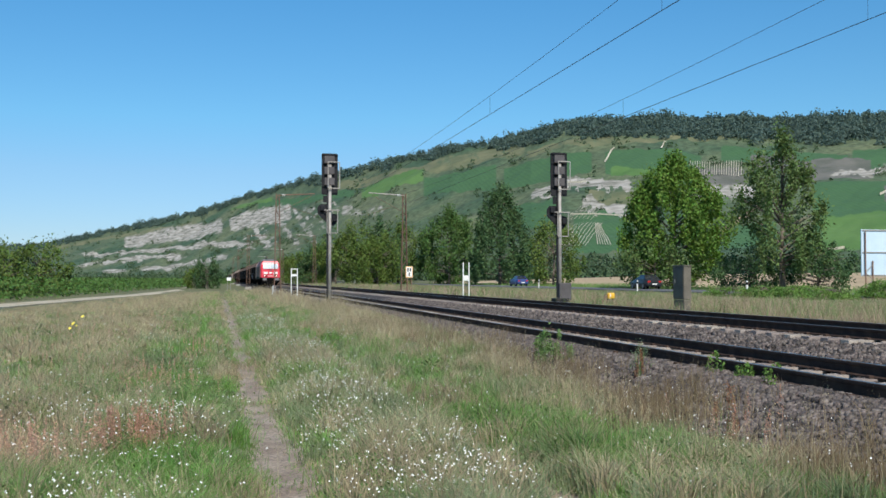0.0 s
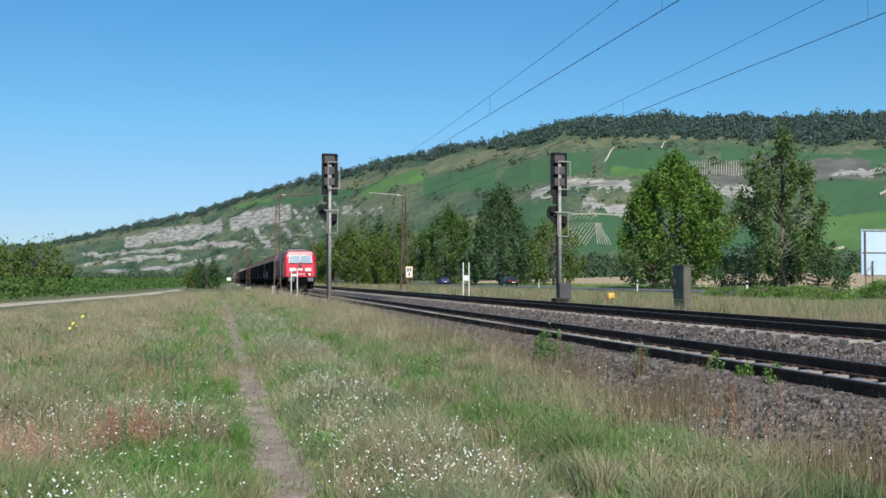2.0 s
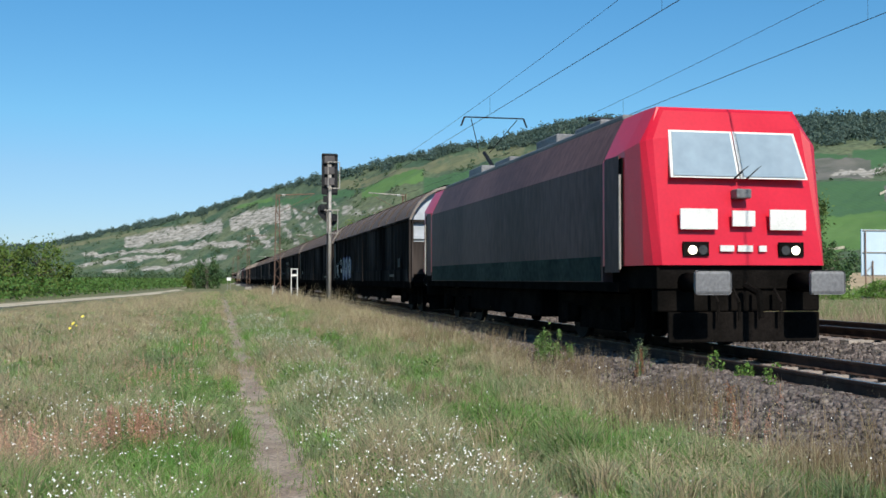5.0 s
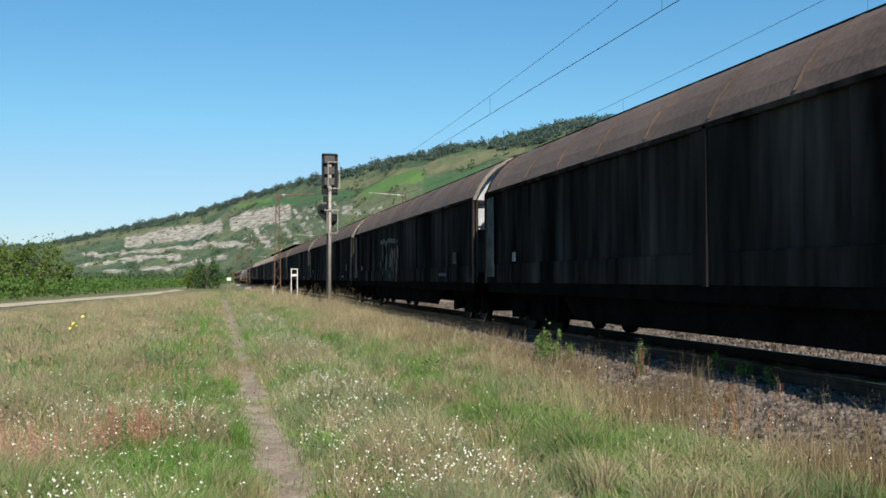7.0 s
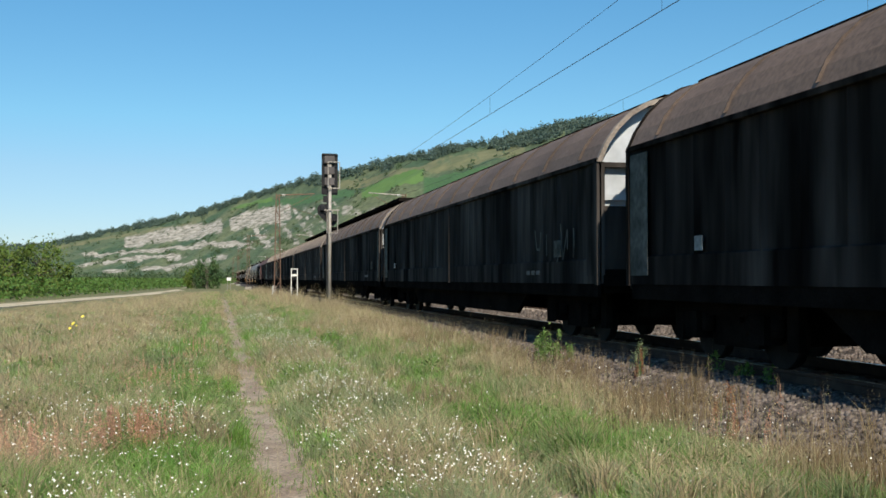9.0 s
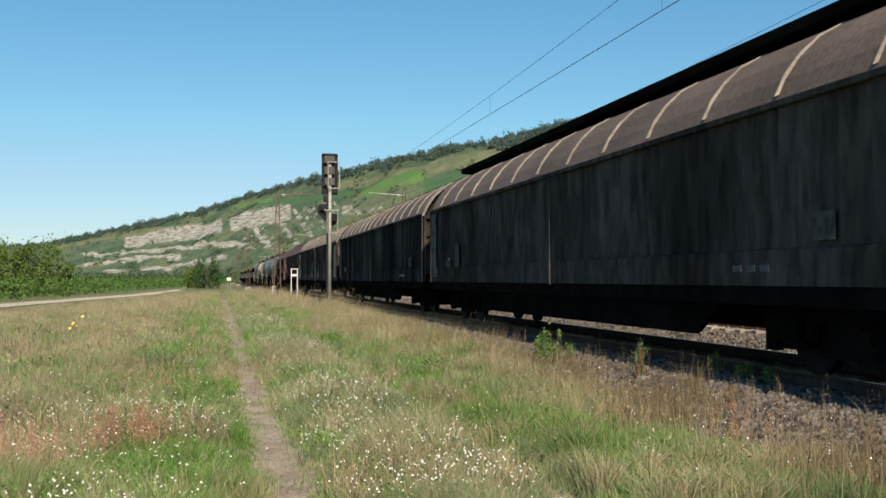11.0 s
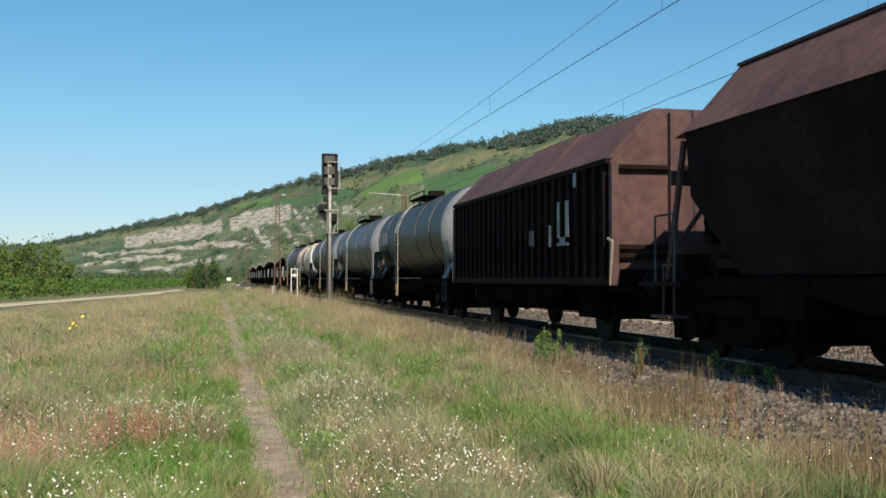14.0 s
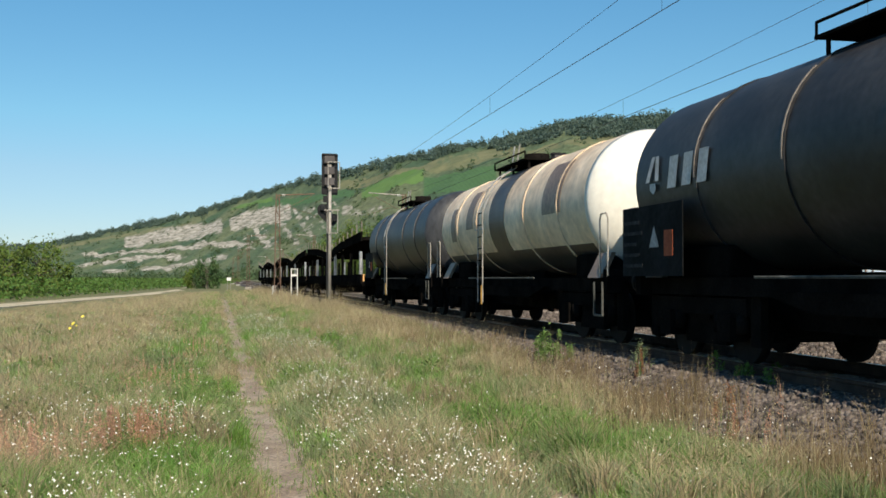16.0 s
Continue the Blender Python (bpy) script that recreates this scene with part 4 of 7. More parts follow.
def car(paint, label):
    """A saloon that drives along +y; its origin is the middle of the road under it."""
    c = thing("car", label, "car")
    bm = BM()
    def ring(y, w, z0, z1, sh):
        return [(-w, y, z0), (w, y, z0), (w + 0.03, y, (z0 + sh) / 2), (w, y, sh), (w - 0.12, y, z1), (-w + 0.12, y, z1), (-w, y, sh), (-w - 0.03, y, (z0 + sh) / 2)]
    loft(bm, [ring(-2.25, 0.72, 0.42, 0.92, 0.80), ring(-2.1, 0.82, 0.28, 1.0, 0.86), ring(-1.2, 0.87, 0.24, 1.0, 0.88), ring(0.9, 0.87, 0.24, 0.95, 0.86), ring(2.0, 0.80, 0.28, 0.78, 0.70), ring(2.25, 0.66, 0.40, 0.66, 0.58)])
    part("body", bm, paint, c)
    bm = BM()
    loft(bm, [[(-0.74, -1.75, 0.99), (0.74, -1.75, 0.99), (0.70, -1.70, 1.02), (-0.70, -1.70, 1.02)], [(-0.74, -1.2, 0.99), (0.74, -1.2, 0.99), (0.56, -1.05, 1.42), (-0.56, -1.05, 1.42)], [(-0.74, 0.1, 0.95), (0.74, 0.1, 0.95), (0.57, 0.0, 1.43), (-0.57, 0.0, 1.43)], [(-0.74, 1.05, 0.93), (0.74, 1.05, 0.93), (0.70, 1.0, 0.95), (-0.70, 1.0, 0.95)]], smooth=False)
    part("cabin_glass", bm, M_GLASS, c, "dark tinted windows")
    part("roof", box(BM(), -0.57, 0.57, -1.05, 0.05, 1.425, 1.455, 0.012), paint, c)
    for sx in (-0.62, 0.62):
        part("pillar", tube(BM(), (sx * 1.2, -1.75, 1.0), (sx * 0.92, -1.05, 1.44), 0.05, 5), paint, c)
    part("rear_bumper", box(BM(), -0.78, 0.78, -2.32, -2.2, 0.36, 0.60, 0.03), paint, c)
    part("plate", box(BM(), -0.26, 0.26, -2.335, -2.325, 0.46, 0.57), M_WHITE, c)
    for sx in (-0.58, 0.58):
        part("tail_light", box(BM(), sx - 0.15, sx + 0.15, -2.28, -2.2, 0.68, 0.84, 0.01), M_TAIL, c)
        part("mirror", box(BM(), sx * 1.66 - 0.08, sx * 1.66 + 0.08, 0.55, 0.65, 0.93, 1.05, 0.02), paint, c)
    for sx in (-0.78, 0.78):
        for sy in (-1.35, 1.35):
            w = part("wheel", tube(BM(), (sx - 0.1, sy, 0.32), (sx + 0.1, sy, 0.32), 0.32, 18), M_TYRE, c)
            part("rim", tube(BM(), (sx - 0.107, sy, 0.32), (sx + 0.107, sy, 0.32), 0.2, 12), M_STEEL, w)
    return c


CARS = [(car(M_SILVER, "silver saloon car driving on the country road"), 65 - 25 * 3.0, 25.0),
        (car(M_DARKCAR, "dark saloon car driving on the country road"), 107.6 - 25.5 * 0.3, 25.5),
        (car(M_BLUECAR, "blue saloon car driving on the country road"), 146.0, 26.0)]

# ---- the meadow ----
M_GRASS = leafy("green_grass", (0.15, 0.243, 0.068), (0.235, 0.345, 0.112), 0.42, 0.3)
M_GRASS_FRESH = leafy("fresh_grass", (0.145, 0.275, 0.056), (0.215, 0.38, 0.095), 0.42, 0.3)
M_GRASS_GREY = leafy("grey_green_grass", (0.20, 0.25, 0.125), (0.30, 0.345, 0.185), 0.4, 0.3)
M_GRASS_DRY = leafy("dry_grass", (0.315, 0.255, 0.155), (0.47, 0.39, 0.245), 0.35, 0.3)
M_SORREL = leafy("red_sorrel", (0.50, 0.27, 0.185), (0.64, 0.40, 0.29), 0.35, 0.2)
M_PETAL = mat("white_petal", (0.74, 0.74, 0.70), (0.82, 0.82, 0.79), 5, 0.7, fine=50, bump=0, vary=0.05)
M_YELLOW_PETAL = mat("yellow_petal", (0.80, 0.62, 0.06), (0.85, 0.7, 0.1), 5, 0.7, fine=50, bump=0, vary=0.05)
M_STEM = leafy("grey_green_stem", (0.10, 0.16, 0.05), (0.17, 0.23, 0.09), 0.2, 0.2)
M_VERGE_DRY = leafy("verge_dry_grass", (0.25, 0.190, 0.125), (0.35, 0.275, 0.19), 0.25, 0.2)


def in_view(x, y):
    return (x > -0.26 * y - 2.5) & (x < 0.72 * y + 2)


def meadow(n, y0, y1, power=1.0):
    """Random places on the meadow between two distances."""
    y = y0 + (y1 - y0) * rng.random(int(n * 1.0)) ** power
    x = rng.uniform(-0.24 * y - 2.0, np.minimum(5.6, 0.7 * y + 2))
    return x, y


def bare(x):
    return np.maximum(bump1(x, 0.5, 0.28), 0.95 * bump1(x, 2.32, 0.2))


def grass_edge(y):
    """How far the grass reaches towards the ballast."""
    return np.interp(y, [8, 13, 20, 30], [4.3, 4.5, 5.2, 5.6])


def dryness(x, y):
    n = fbm(x * 0.55, y * 0.26, 21.0) + 0.7 * fbm(x * 1.6, y * 0.9, 22.0)
    verge = (0.42 + 0.8 * np.clip((y - 18) / 15, 0, 1)) * bump1(x, 4.8, 0.75)
    path_side = 0.5 * bump1(x, 0.2, 0.35) * np.clip((y - 9) / 8, 0.2, 1)
    west = np.clip((-0.9 - x) / 1.5, 0, 1) * (0.25 + 0.75 * np.clip((y - 17) / 14, 0, 1))
    distant = 0.65 * np.clip((y - 26) / 40, 0, 1)
    fresh = 0.6 * bump1(x, -0.35, 0.5) * np.clip((34 - y) / 12, 0, 1) + 0.45 * bump1(x, 3.2, 0.8) * np.clip((18 - y) / 6, 0, 1)
    near_west = 0.55 * np.clip((-0.5 - x) / 1.0, 0, 1) * np.clip((16 - y) / 4, 0, 1)
    return np.clip(0.14 + 0.50 * n + 0.55 * (verge + path_side + west + distant + near_west) - 0.45 * fresh, 0.03, 0.93)


def blades(x, y, tall, wide, lean, name, label, material, bends=2, base=None):
    n = len(x)
    z = (np.where(x > 4.6, np.maximum(ballast_z(x, y), ground_z(x, y)), ground_z(x, y)) if base is None else base) - 0.02
    a = rng.uniform(0, 2 * math.pi, n)
    l = lean * rng.uniform(0.2, 1.3, n) * tall
    dx, dy = np.cos(a) * l, np.sin(a) * l
    b = rng.uniform(-0.7, 0.7, n)
    wx, wy = np.cos(b) * wide * 0.5, np.sin(b) * wide * 0.5
    root = np.stack([x, y, z], 1)
    side = np.stack([wx, wy, np.zeros(n)], 1)
    mid = root + np.stack([dx * 0.3, dy * 0.3, tall * 0.55], 1)
    tip = root + np.stack([dx, dy, tall * np.clip(1 - 0.25 * lean, 0.5, 1)], 1)
    if bends == 2:
        v = np.stack([root - side, root + side, mid + side * 0.75, mid - side * 0.75, tip], 1).reshape(-1, 3)
        k = 5 * np.arange(n)[:, None]
        f = np.concatenate([k + np.array([[0, 1, 2]]), k + np.array([[0, 2, 3]]), k + np.array([[3, 2, 4]])], 0)
    else:
        v = np.stack([root - side, root + side, tip], 1).reshape(-1, 3)
        f = np.arange(3 * n).reshape(-1, 3)
    return tagged(raw(name, v, f, material), label, "grass", kind="stuff")


def plumes(x, y, tall, size, count, name, label, material, stem_mat, long=0.25, leaf=0.0):
    """Stems with a loose head of small bracts."""
    blades(x, y, tall, np.full(len(x), 0.006), 0.12, name + "_stems", label + ", stems", stem_mat, 1)
    n = len(x)
    z = np.where(x > 4.6, np.maximum(ballast_z(x, y), ground_z(x, y)), ground_z(x, y))
    t = rng.random((n, count))
    c = np.stack([x[:, None] + rng.normal(0, size, (n, count)) * (1.1 - t), y[:, None] + rng.normal(0, size, (n, count)) * (1.1 - t), z[:, None] + tall[:, None] * (1 - long + long * t)], -1)
    v, f = leaves(c.reshape(-1, 3), leaf or size * 0.8)
    return tagged(raw(name, v, f, material), label, "grass", kind="stuff")


# (count, nearest, farthest, width, bends): the farther, the fewer and wider
for count, y0, y1, wide, bends, power in ((520000, 5.5, 19, 0.0055, 2, 1.25), (240000, 19, 48, 0.011, 1, 1.1), (110000, 48, 130, 0.035, 1, 1.0)):
    x, y = meadow(count, y0, y1, power)
    keep = rng.random(len(x)) > bare(x + 0.10 * fbm(x * 3, y * 2.5, 61.0)) * np.where(x < 1.4, 0.95 - (0.28 + 0.5 * np.clip(fbm(x * 2.0, y * 0.8, 62.0), -0.5, 0.6)) * np.clip((y - 10) / 8, 0, 1), 0.93 - 0.62 * np.clip((y - 11) / 20, 0, 1))
    keep &= ~((x > grass_edge(y) - 0.3) & (rng.random(len(x)) < np.clip((x - grass_edge(y) + 0.3) * 1.4, 0, 1)))
    edge_x = np.interp(y, [0, 25, 66.5, 112, 150], [-21, -17.5, -12.7, -7.4, -5]) + 2.0
    keep &= x > edge_x
    x, y = x[keep], y[keep]
    dry = dryness(x, y) > rng.random(len(x))
    tuft = fbm(x * 2.4, y * 1.9, 71.0) + 0.8 * fbm(x * 7.0, y * 5.5, 72.0)
    keep = rng.random(len(x)) < np.clip(0.72 + 0.6 * tuft, 0.12, 1)
    x, y, dry, tuft = x[keep], y[keep], dry[keep], tuft[keep]
    lush = 0.10 + 0.17 * (fbm(x * 1.1, y * 0.7, 25.0) + 0.5 * fbm(x * 3.5, y * 2.2, 26.0) + 0.8).clip(0.1, 2) + 0.10 * bump1(x, 1.4, 0.5)
    low = 1 - np.where(x < 1.4, 0.76 - 0.18 * np.clip((y - 12) / 12, 0, 1), 0.74 - 0.25 * np.clip((y - 12) / 20, 0, 1)) * np.maximum(bump1(x, 0.5, 0.42), bump1(x, 2.32, 0.3))
    mown = np.clip((x - np.interp(y, [0, 25, 66.5, 112, 150], [-21, -17.5, -12.7, -7.4, -5]) - 2.0) / 7, 0.32, 1)
    tall = (lush * rng.uniform(0.5, 1.3, len(x)) * low * mown * np.clip(1.0 + 0.45 * tuft, 0.45, 1.6)) * (1 - 0.4 * np.clip((x - 3.9) / 0.8, 0, 1) * (y < 15)) * (1 + 0.7 * bump1(x, 4.6, 0.8) * np.clip((y - 20) / 18, 0, 1))
    kind = fbm(x * 0.9, y * 0.5, 81.0) + 0.6 * fbm(x * 2.6, y * 1.7, 82.0) + rng.normal(0, 0.22, len(x)) + 0.8 * bump1(x, -0.35, 0.5) - 0.5 * bump1(x, 1.5, 0.6) - 0.35 * np.clip((-0.9 - x) / 1.0, 0, 1) + 0.5 * bump1(x, 3.2, 0.7) * (y < 16)
    weedy = ~dry & (x > 2.5) & (rng.random(len(x)) < 0.38)
    blades(x[weedy], y[weedy], tall[weedy], wide * rng.uniform(0.8, 1.6, weedy.sum()), 0.7, "verge_weeds", "dark green weeds between the grass by the ballast", M_STEM, bends)
    dull = dry | weedy
    for g, gm, lb in ((~dull & (kind > 0.42), M_GRASS_FRESH, "lush fresh green meadow grass"), (~dull & (kind <= 0.42) & (kind > -0.28), M_GRASS, "uneven green meadow grass"), (~dull & (kind <= -0.28), M_GRASS_GREY, "dull grey-green meadow grass")):
        blades(x[g], y[g], tall[g], wide * rng.uniform(0.7, 1.4, g.sum()), 0.75, "meadow_grass", lb, gm, bends)
    blades(x[dry], y[dry], tall[dry] * (1.25 + 0.5 * bump1(x[dry], 4.4, 1.2)), wide * 0.8 * rng.uniform(0.6, 1.3, dry.sum()), 0.6, "dry_grass", "dry straw-coloured meadow grass", M_GRASS_DRY, bends)

# tussocks: dense tufts that lean outwards from one root
def tussocks(count, y0, y1, per, wide, pick, material, label, high=0.30):
    x, y = meadow(count, y0, y1, 1.2)
    ok = (rng.random(len(x)) < pick(x, y)) & (x < grass_edge(y)) & (bare(x) < 0.35) & (x > np.interp(y, [0, 25, 66.5], [-21, -17.5, -12.7]) + 6)
    x, y = x[ok], y[ok]
    n = len(x)
    if not n:
        return
    span = rng.uniform(0.05, 0.15, n)
    a = rng.uniform(0, 2 * math.pi, (n, per))
    d = np.abs(rng.normal(0, 1, (n, per))) * span[:, None]
    px, py = (x[:, None] + d * np.cos(a)).ravel(), (y[:, None] + d * np.sin(a)).ravel()
    h = ((high * rng.uniform(0.6, 1.5, n))[:, None] * rng.uniform(0.55, 1.15, (n, per)) * (1 - 0.25 * np.clip(d / 0.3, 0, 1))).ravel()
    blades(px, py, h, wide * rng.uniform(0.7, 1.4, len(px)), 0.6, "grass_tussock", label, material, 2)


for count, y0, y1, per, wide in ((2600, 6.2, 18, 70, 0.0065), (3600, 18, 46, 34, 0.013)):
    tussocks(count, y0, y1, per, wide, lambda x, y: np.clip(0.30 + 0.6 * fbm(x * 0.8, y * 0.5, 91.0) + 0.3 * bump1(x, 3.0, 0.8), 0, 0.8), M_GRASS_FRESH, "lush green grass tussocks in the meadow", 0.24)
    tussocks(count, y0, y1, per, wide, lambda x, y: np.clip(0.35 + 0.6 * fbm(x * 0.8, y * 0.5, 92.0) + 0.3 * bump1(x, 1.4, 0.7), 0, 0.8), M_GRASS_GREY, "grey-green grass tussocks in the meadow", 0.27)
    tussocks(count, y0, y1, per, wide, lambda x, y: np.clip(0.12 + 0.6 * fbm(x * 0.8, y * 0.5, 93.0) + 0.35 * bump1(x, 4.3, 0.8) + 0.3 * (x < -1.2), 0, 0.9), M_GRASS_DRY, "straw-coloured grass tussocks in the meadow", 0.33)
    tussocks(count // 3, y0, y1, per, wide, lambda x, y: np.clip(0.25 + 0.6 * fbm(x * 0.8, y * 0.5, 94.0) + 0.5 * bump1(x, 3.6, 0.9), 0, 0.9), M_STEM, "dark green weed tussocks in the meadow", 0.22)

# tall dry stems with seed heads, mostly beside the ballast
x, y = meadow(22000, 6, 75, 1.4)
ok = rng.random(len(x)) < np.clip(0.05 + 0.4 * bump1(x, 3.7, 0.7) + (0.02 + 0.5 * np.clip((y - 16) / 12, 0, 1)) * bump1(x, 4.9, 0.5) + 0.2 * np.clip((y - 34) / 40, 0, 1) * (x > -4) + 0.12 * (fbm(x * 0.7, y * 0.4, 31.0)), 0, 1) * (1 - bare(x))
x, y = x[ok], y[ok]
plumes(x, y, rng.uniform(0.35, 0.75, len(x)), 0.016, 22, "seed_grass", "tall dry grass with pale seed heads", M_GRASS_DRY, M_GRASS_DRY, 0.35, 0.010)
M_BROWN_GRASS = leafy("withered_brown_grass", (0.145, 0.105, 0.062), (0.24, 0.178, 0.105), 0.3, 0.2)
x, y = rng.normal(4.75, 0.45, 2600), rng.uniform(6.5, 34, 2600)
ok = fbm(x * 1.6, y * 0.9, 77.0) > -0.1
x, y = x[ok], y[ok]
blades(np.repeat(x, 6) + rng.normal(0, 0.05, 6 * len(x)), np.repeat(y, 6) + rng.normal(0, 0.05, 6 * len(x)), rng.uniform(0.2, 0.5, 6 * len(x)), np.full(6 * len(x), 0.006), 0.4, "brown_grass", "brown withered grass blades by the ballast", M_BROWN_GRASS, 2)
plumes(x, y, rng.uniform(0.25, 0.6, len(x)), 0.010, 26, "brown_grass", "brownish withered grass on the ballast's edge", M_BROWN_GRASS, M_BROWN_GRASS, 0.45, 0.008)
# red sorrel in patches left of the path
x, y = meadow(16000, 6.5, 42, 1.3)
clump = sum(bump1(x, a, c) * bump1(y, b, 1.5 * c) for a, b, c in ((-0.75, 9.4, 0.45), (-1.5, 8.5, 0.45), (-2.3, 8.2, 0.35), (-0.6, 13.0, 0.35), (-1.2, 15.5, 0.6), (-0.5, 20, 0.4)))
ok = (rng.random(len(x)) < clump * 0.10) | (fbm(x * 0.9, y * 0.55, 33.0) + 0.4 * fbm(x * 2.5, y * 1.8, 34.0) > 0.5) & (x < -0.2) & (y > 13) & (rng.random(len(x)) < 0.12) | (x > 3.0) & (x < 4.8) & (fbm(x * 0.9, y * 0.5, 35.0) > 0.45) & (rng.random(len(x)) < 0.07)
x, y = x[ok], y[ok]
for a, b, c, k in ((-0.72, 9.5, 0.15, 46), (-0.95, 9.0, 0.10, 18), (-1.45, 8.5, 0.17, 40), (-1.9, 8.2, 0.12, 22), (-0.55, 8.9, 0.08, 16), (-0.6, 12.6, 0.18, 22), (-1.1, 15.2, 0.35, 14), (-0.35, 19, 0.25, 14), (-2.4, 17, 0.5, 10), (4.75, 8.9, 0.2, 7)):
    x, y = np.append(x, rng.normal(a, c, k)), np.append(y, rng.normal(b, 1.3 * c, k))
plumes(x, y, rng.uniform(0.28, 0.55, len(x)), 0.020, 100, "sorrel", "reddish brown sorrel in the meadow", M_SORREL, M_SORREL, 0.6, 0.013)


def flowers(x, y, tall, size, name, label, material, heads=1):
    n = len(x)
    blades(x, y, tall, np.full(n, 0.006), 0.1, name + "_stems", label + ", stems", M_STEM, 1)
    x, y, tall = np.repeat(x, heads), np.repeat(y, heads), np.repeat(tall, heads)
    m = len(x)
    x, y = x + rng.normal(0, 0.04, m) * (heads > 1), y + rng.normal(0, 0.04, m) * (heads > 1)
    c = np.stack([x, y, ground_z(x, y) + tall * (1 - 0.15 * rng.random(m))], 1)
    ang = np.arange(6) * math.pi / 3
    s = size * rng.uniform(0.6, 1.2, m)
    tilt = rng.normal(0, 0.35, (m, 2)) + np.array([0, -0.5])
    ring = np.stack([np.cos(ang)[None] * s[:, None], np.sin(ang)[None] * s[:, None]], -1)
    zz = ring[..., 0] * tilt[:, None, 0] + -ring[..., 1] * -0.5 - ring[..., 1] * tilt[:, None, 1] * 0.4
    v = c[:, None] + np.concatenate([ring, zz[..., None] + 0.003], -1)
    v = np.concatenate([v, (c + np.array([0, 0, 0.25]) * s[:, None])[:, None]], 1).reshape(-1, 3)
    k = 7 * np.arange(m)[:, None]
    f = np.concatenate([k + np.array([[i, (i + 1) % 6, 6]]) for i in range(6)], 0)
    return tagged(raw(name, v, f, material), label, "flowers", kind="stuff")


x, y = meadow(100000, 6.3, 40, 1.25)
amount = 0.30 * bump1(x, 1.45, 0.55) * (0.55 + 0.6 * fbm(x * 1.3, y * 0.6, 41.0)) + 0.35 * np.clip(fbm(x * 1.0, y * 0.7, 42.0) - 0.15, 0, 1) * (x < 0) * (y < 10.5) * 2.2 + 0.05 * (x < -0.2) * (y < 11.5) + 0.015
ok = rng.random(len(x)) < amount * (1 - bare(x))
x, y = x[ok], y[ok]
flowers(x, y, rng.uniform(0.16, 0.42, len(x)), 0.006, "white_flowers", "small white wild flowers in the meadow", M_PETAL, 2)
x = np.array([-2.75, -2.6, -2.85, -2.68]); y = np.array([21.5, 21.7, 21.8, 21.4])
flowers(x, y, np.array([0.75, 0.8, 0.6, 0.66]), 0.03, "yellow_flowers", "tall yellow wild flowers in the grass", M_YELLOW_PETAL)

# broad-leaved tufts
for count, y0, y1, size, label in ((700, 6.3, 16, 0.026, "dark green broad-leaved weeds in the meadow"), (600, 16, 45, 0.045, "green broad-leaved weeds in the meadow")):
    x, y = meadow(count, y0, y1, 1.2)
    ok = (x < 4.3) & (rng.random(len(x)) > bare(x) * 1.3) & (fbm(x * 0.8, y * 0.5, 45.0) > -0.15)
    x, y = x[ok], y[ok]
    n = len(x)
    h = rng.uniform(0.10, 0.34, n)
    t = rng.random((n, 46)) ** 0.8
    p = np.stack([x[:, None] + rng.normal(0, 0.10, (n, 46)) * (0.4 + t), y[:, None] + rng.normal(0, 0.10, (n, 46)) * (0.4 + t), ground_z(x, y)[:, None] + h[:, None] * t + 0.02], -1).reshape(-1, 3)
    v, f = leaves(p, size)
    tagged(raw("meadow_weeds", v, f, M_STEM), label, "plants", kind="stuff")

# weeds on the ballast and grass beyond the tracks
def weed(x, y, z, h, w, material, label, n=420, size=0.06):
    t = thing("weed_plant", label, "plant", m=pose(x, y, z))
    c, p = crown_points(n, 26, lambda q: 0.35 + 0.65 * math.sin(math.pi * min(1, 0.25 + 0.75 * q)), 0.09)
    p = p * np.array([w, w, h])
    p[:, 2] = np.maximum(p[:, 2], 0.0)
    v, f = leaves(p, size)
    raw("foliage", v, f, material).parent = t
    bm = BM()
    for q in c[:14]:
        tube(bm, (0, 0, -0.05), (q[0] * w, q[1] * w, q[2] * h), 0.006, 5, 0.002)
    part("stems", bm, M_STEM, t)
    return t


M_BROWN_DOCK = leafy("dry_dock", (0.22, 0.10, 0.055), (0.34, 0.17, 0.10), 0.3, 0.2)
weed(5.35, 16.4, -0.42, 0.72, 0.34, M_GRASS, "bushy green weed on the ballast's edge", 2200, 0.035)
weed(6.55, 13.0, -0.24, 0.34, 0.13, M_LEAF_LIME, "small yellowish weed beside the rail", 260, 0.035)
weed(6.6, 12.3, -0.24, 0.28, 0.14, M_LEAF_LIME, "small yellowish weed beside the rail", 260, 0.035)
weed(6.5, 11.5, -0.26, 0.28, 0.12, M_LEAF_LIME, "small yellowish weed beside the rail", 220, 0.035)
weed(7.1, 12.4, -0.24, 0.26, 0.09, M_LEAF_LIME, "small yellowish weed in the track", 160, 0.03)
weed(5.75, 13.7, -0.36, 0.52, 0.06, M_BROWN_DOCK, "dry reddish dock stalk on the ballast", 1100, 0.016)
weed(4.78, 9.3, -0.52, 0.62, 0.14, M_BROWN_DOCK, "dry reddish dock stalks at the ballast's foot", 1500, 0.016)
weed(6.0, 14.2, -0.3, 0.45, 0.17, M_GRASS_GREY, "dry grey thistle on the ballast", 700, 0.022)
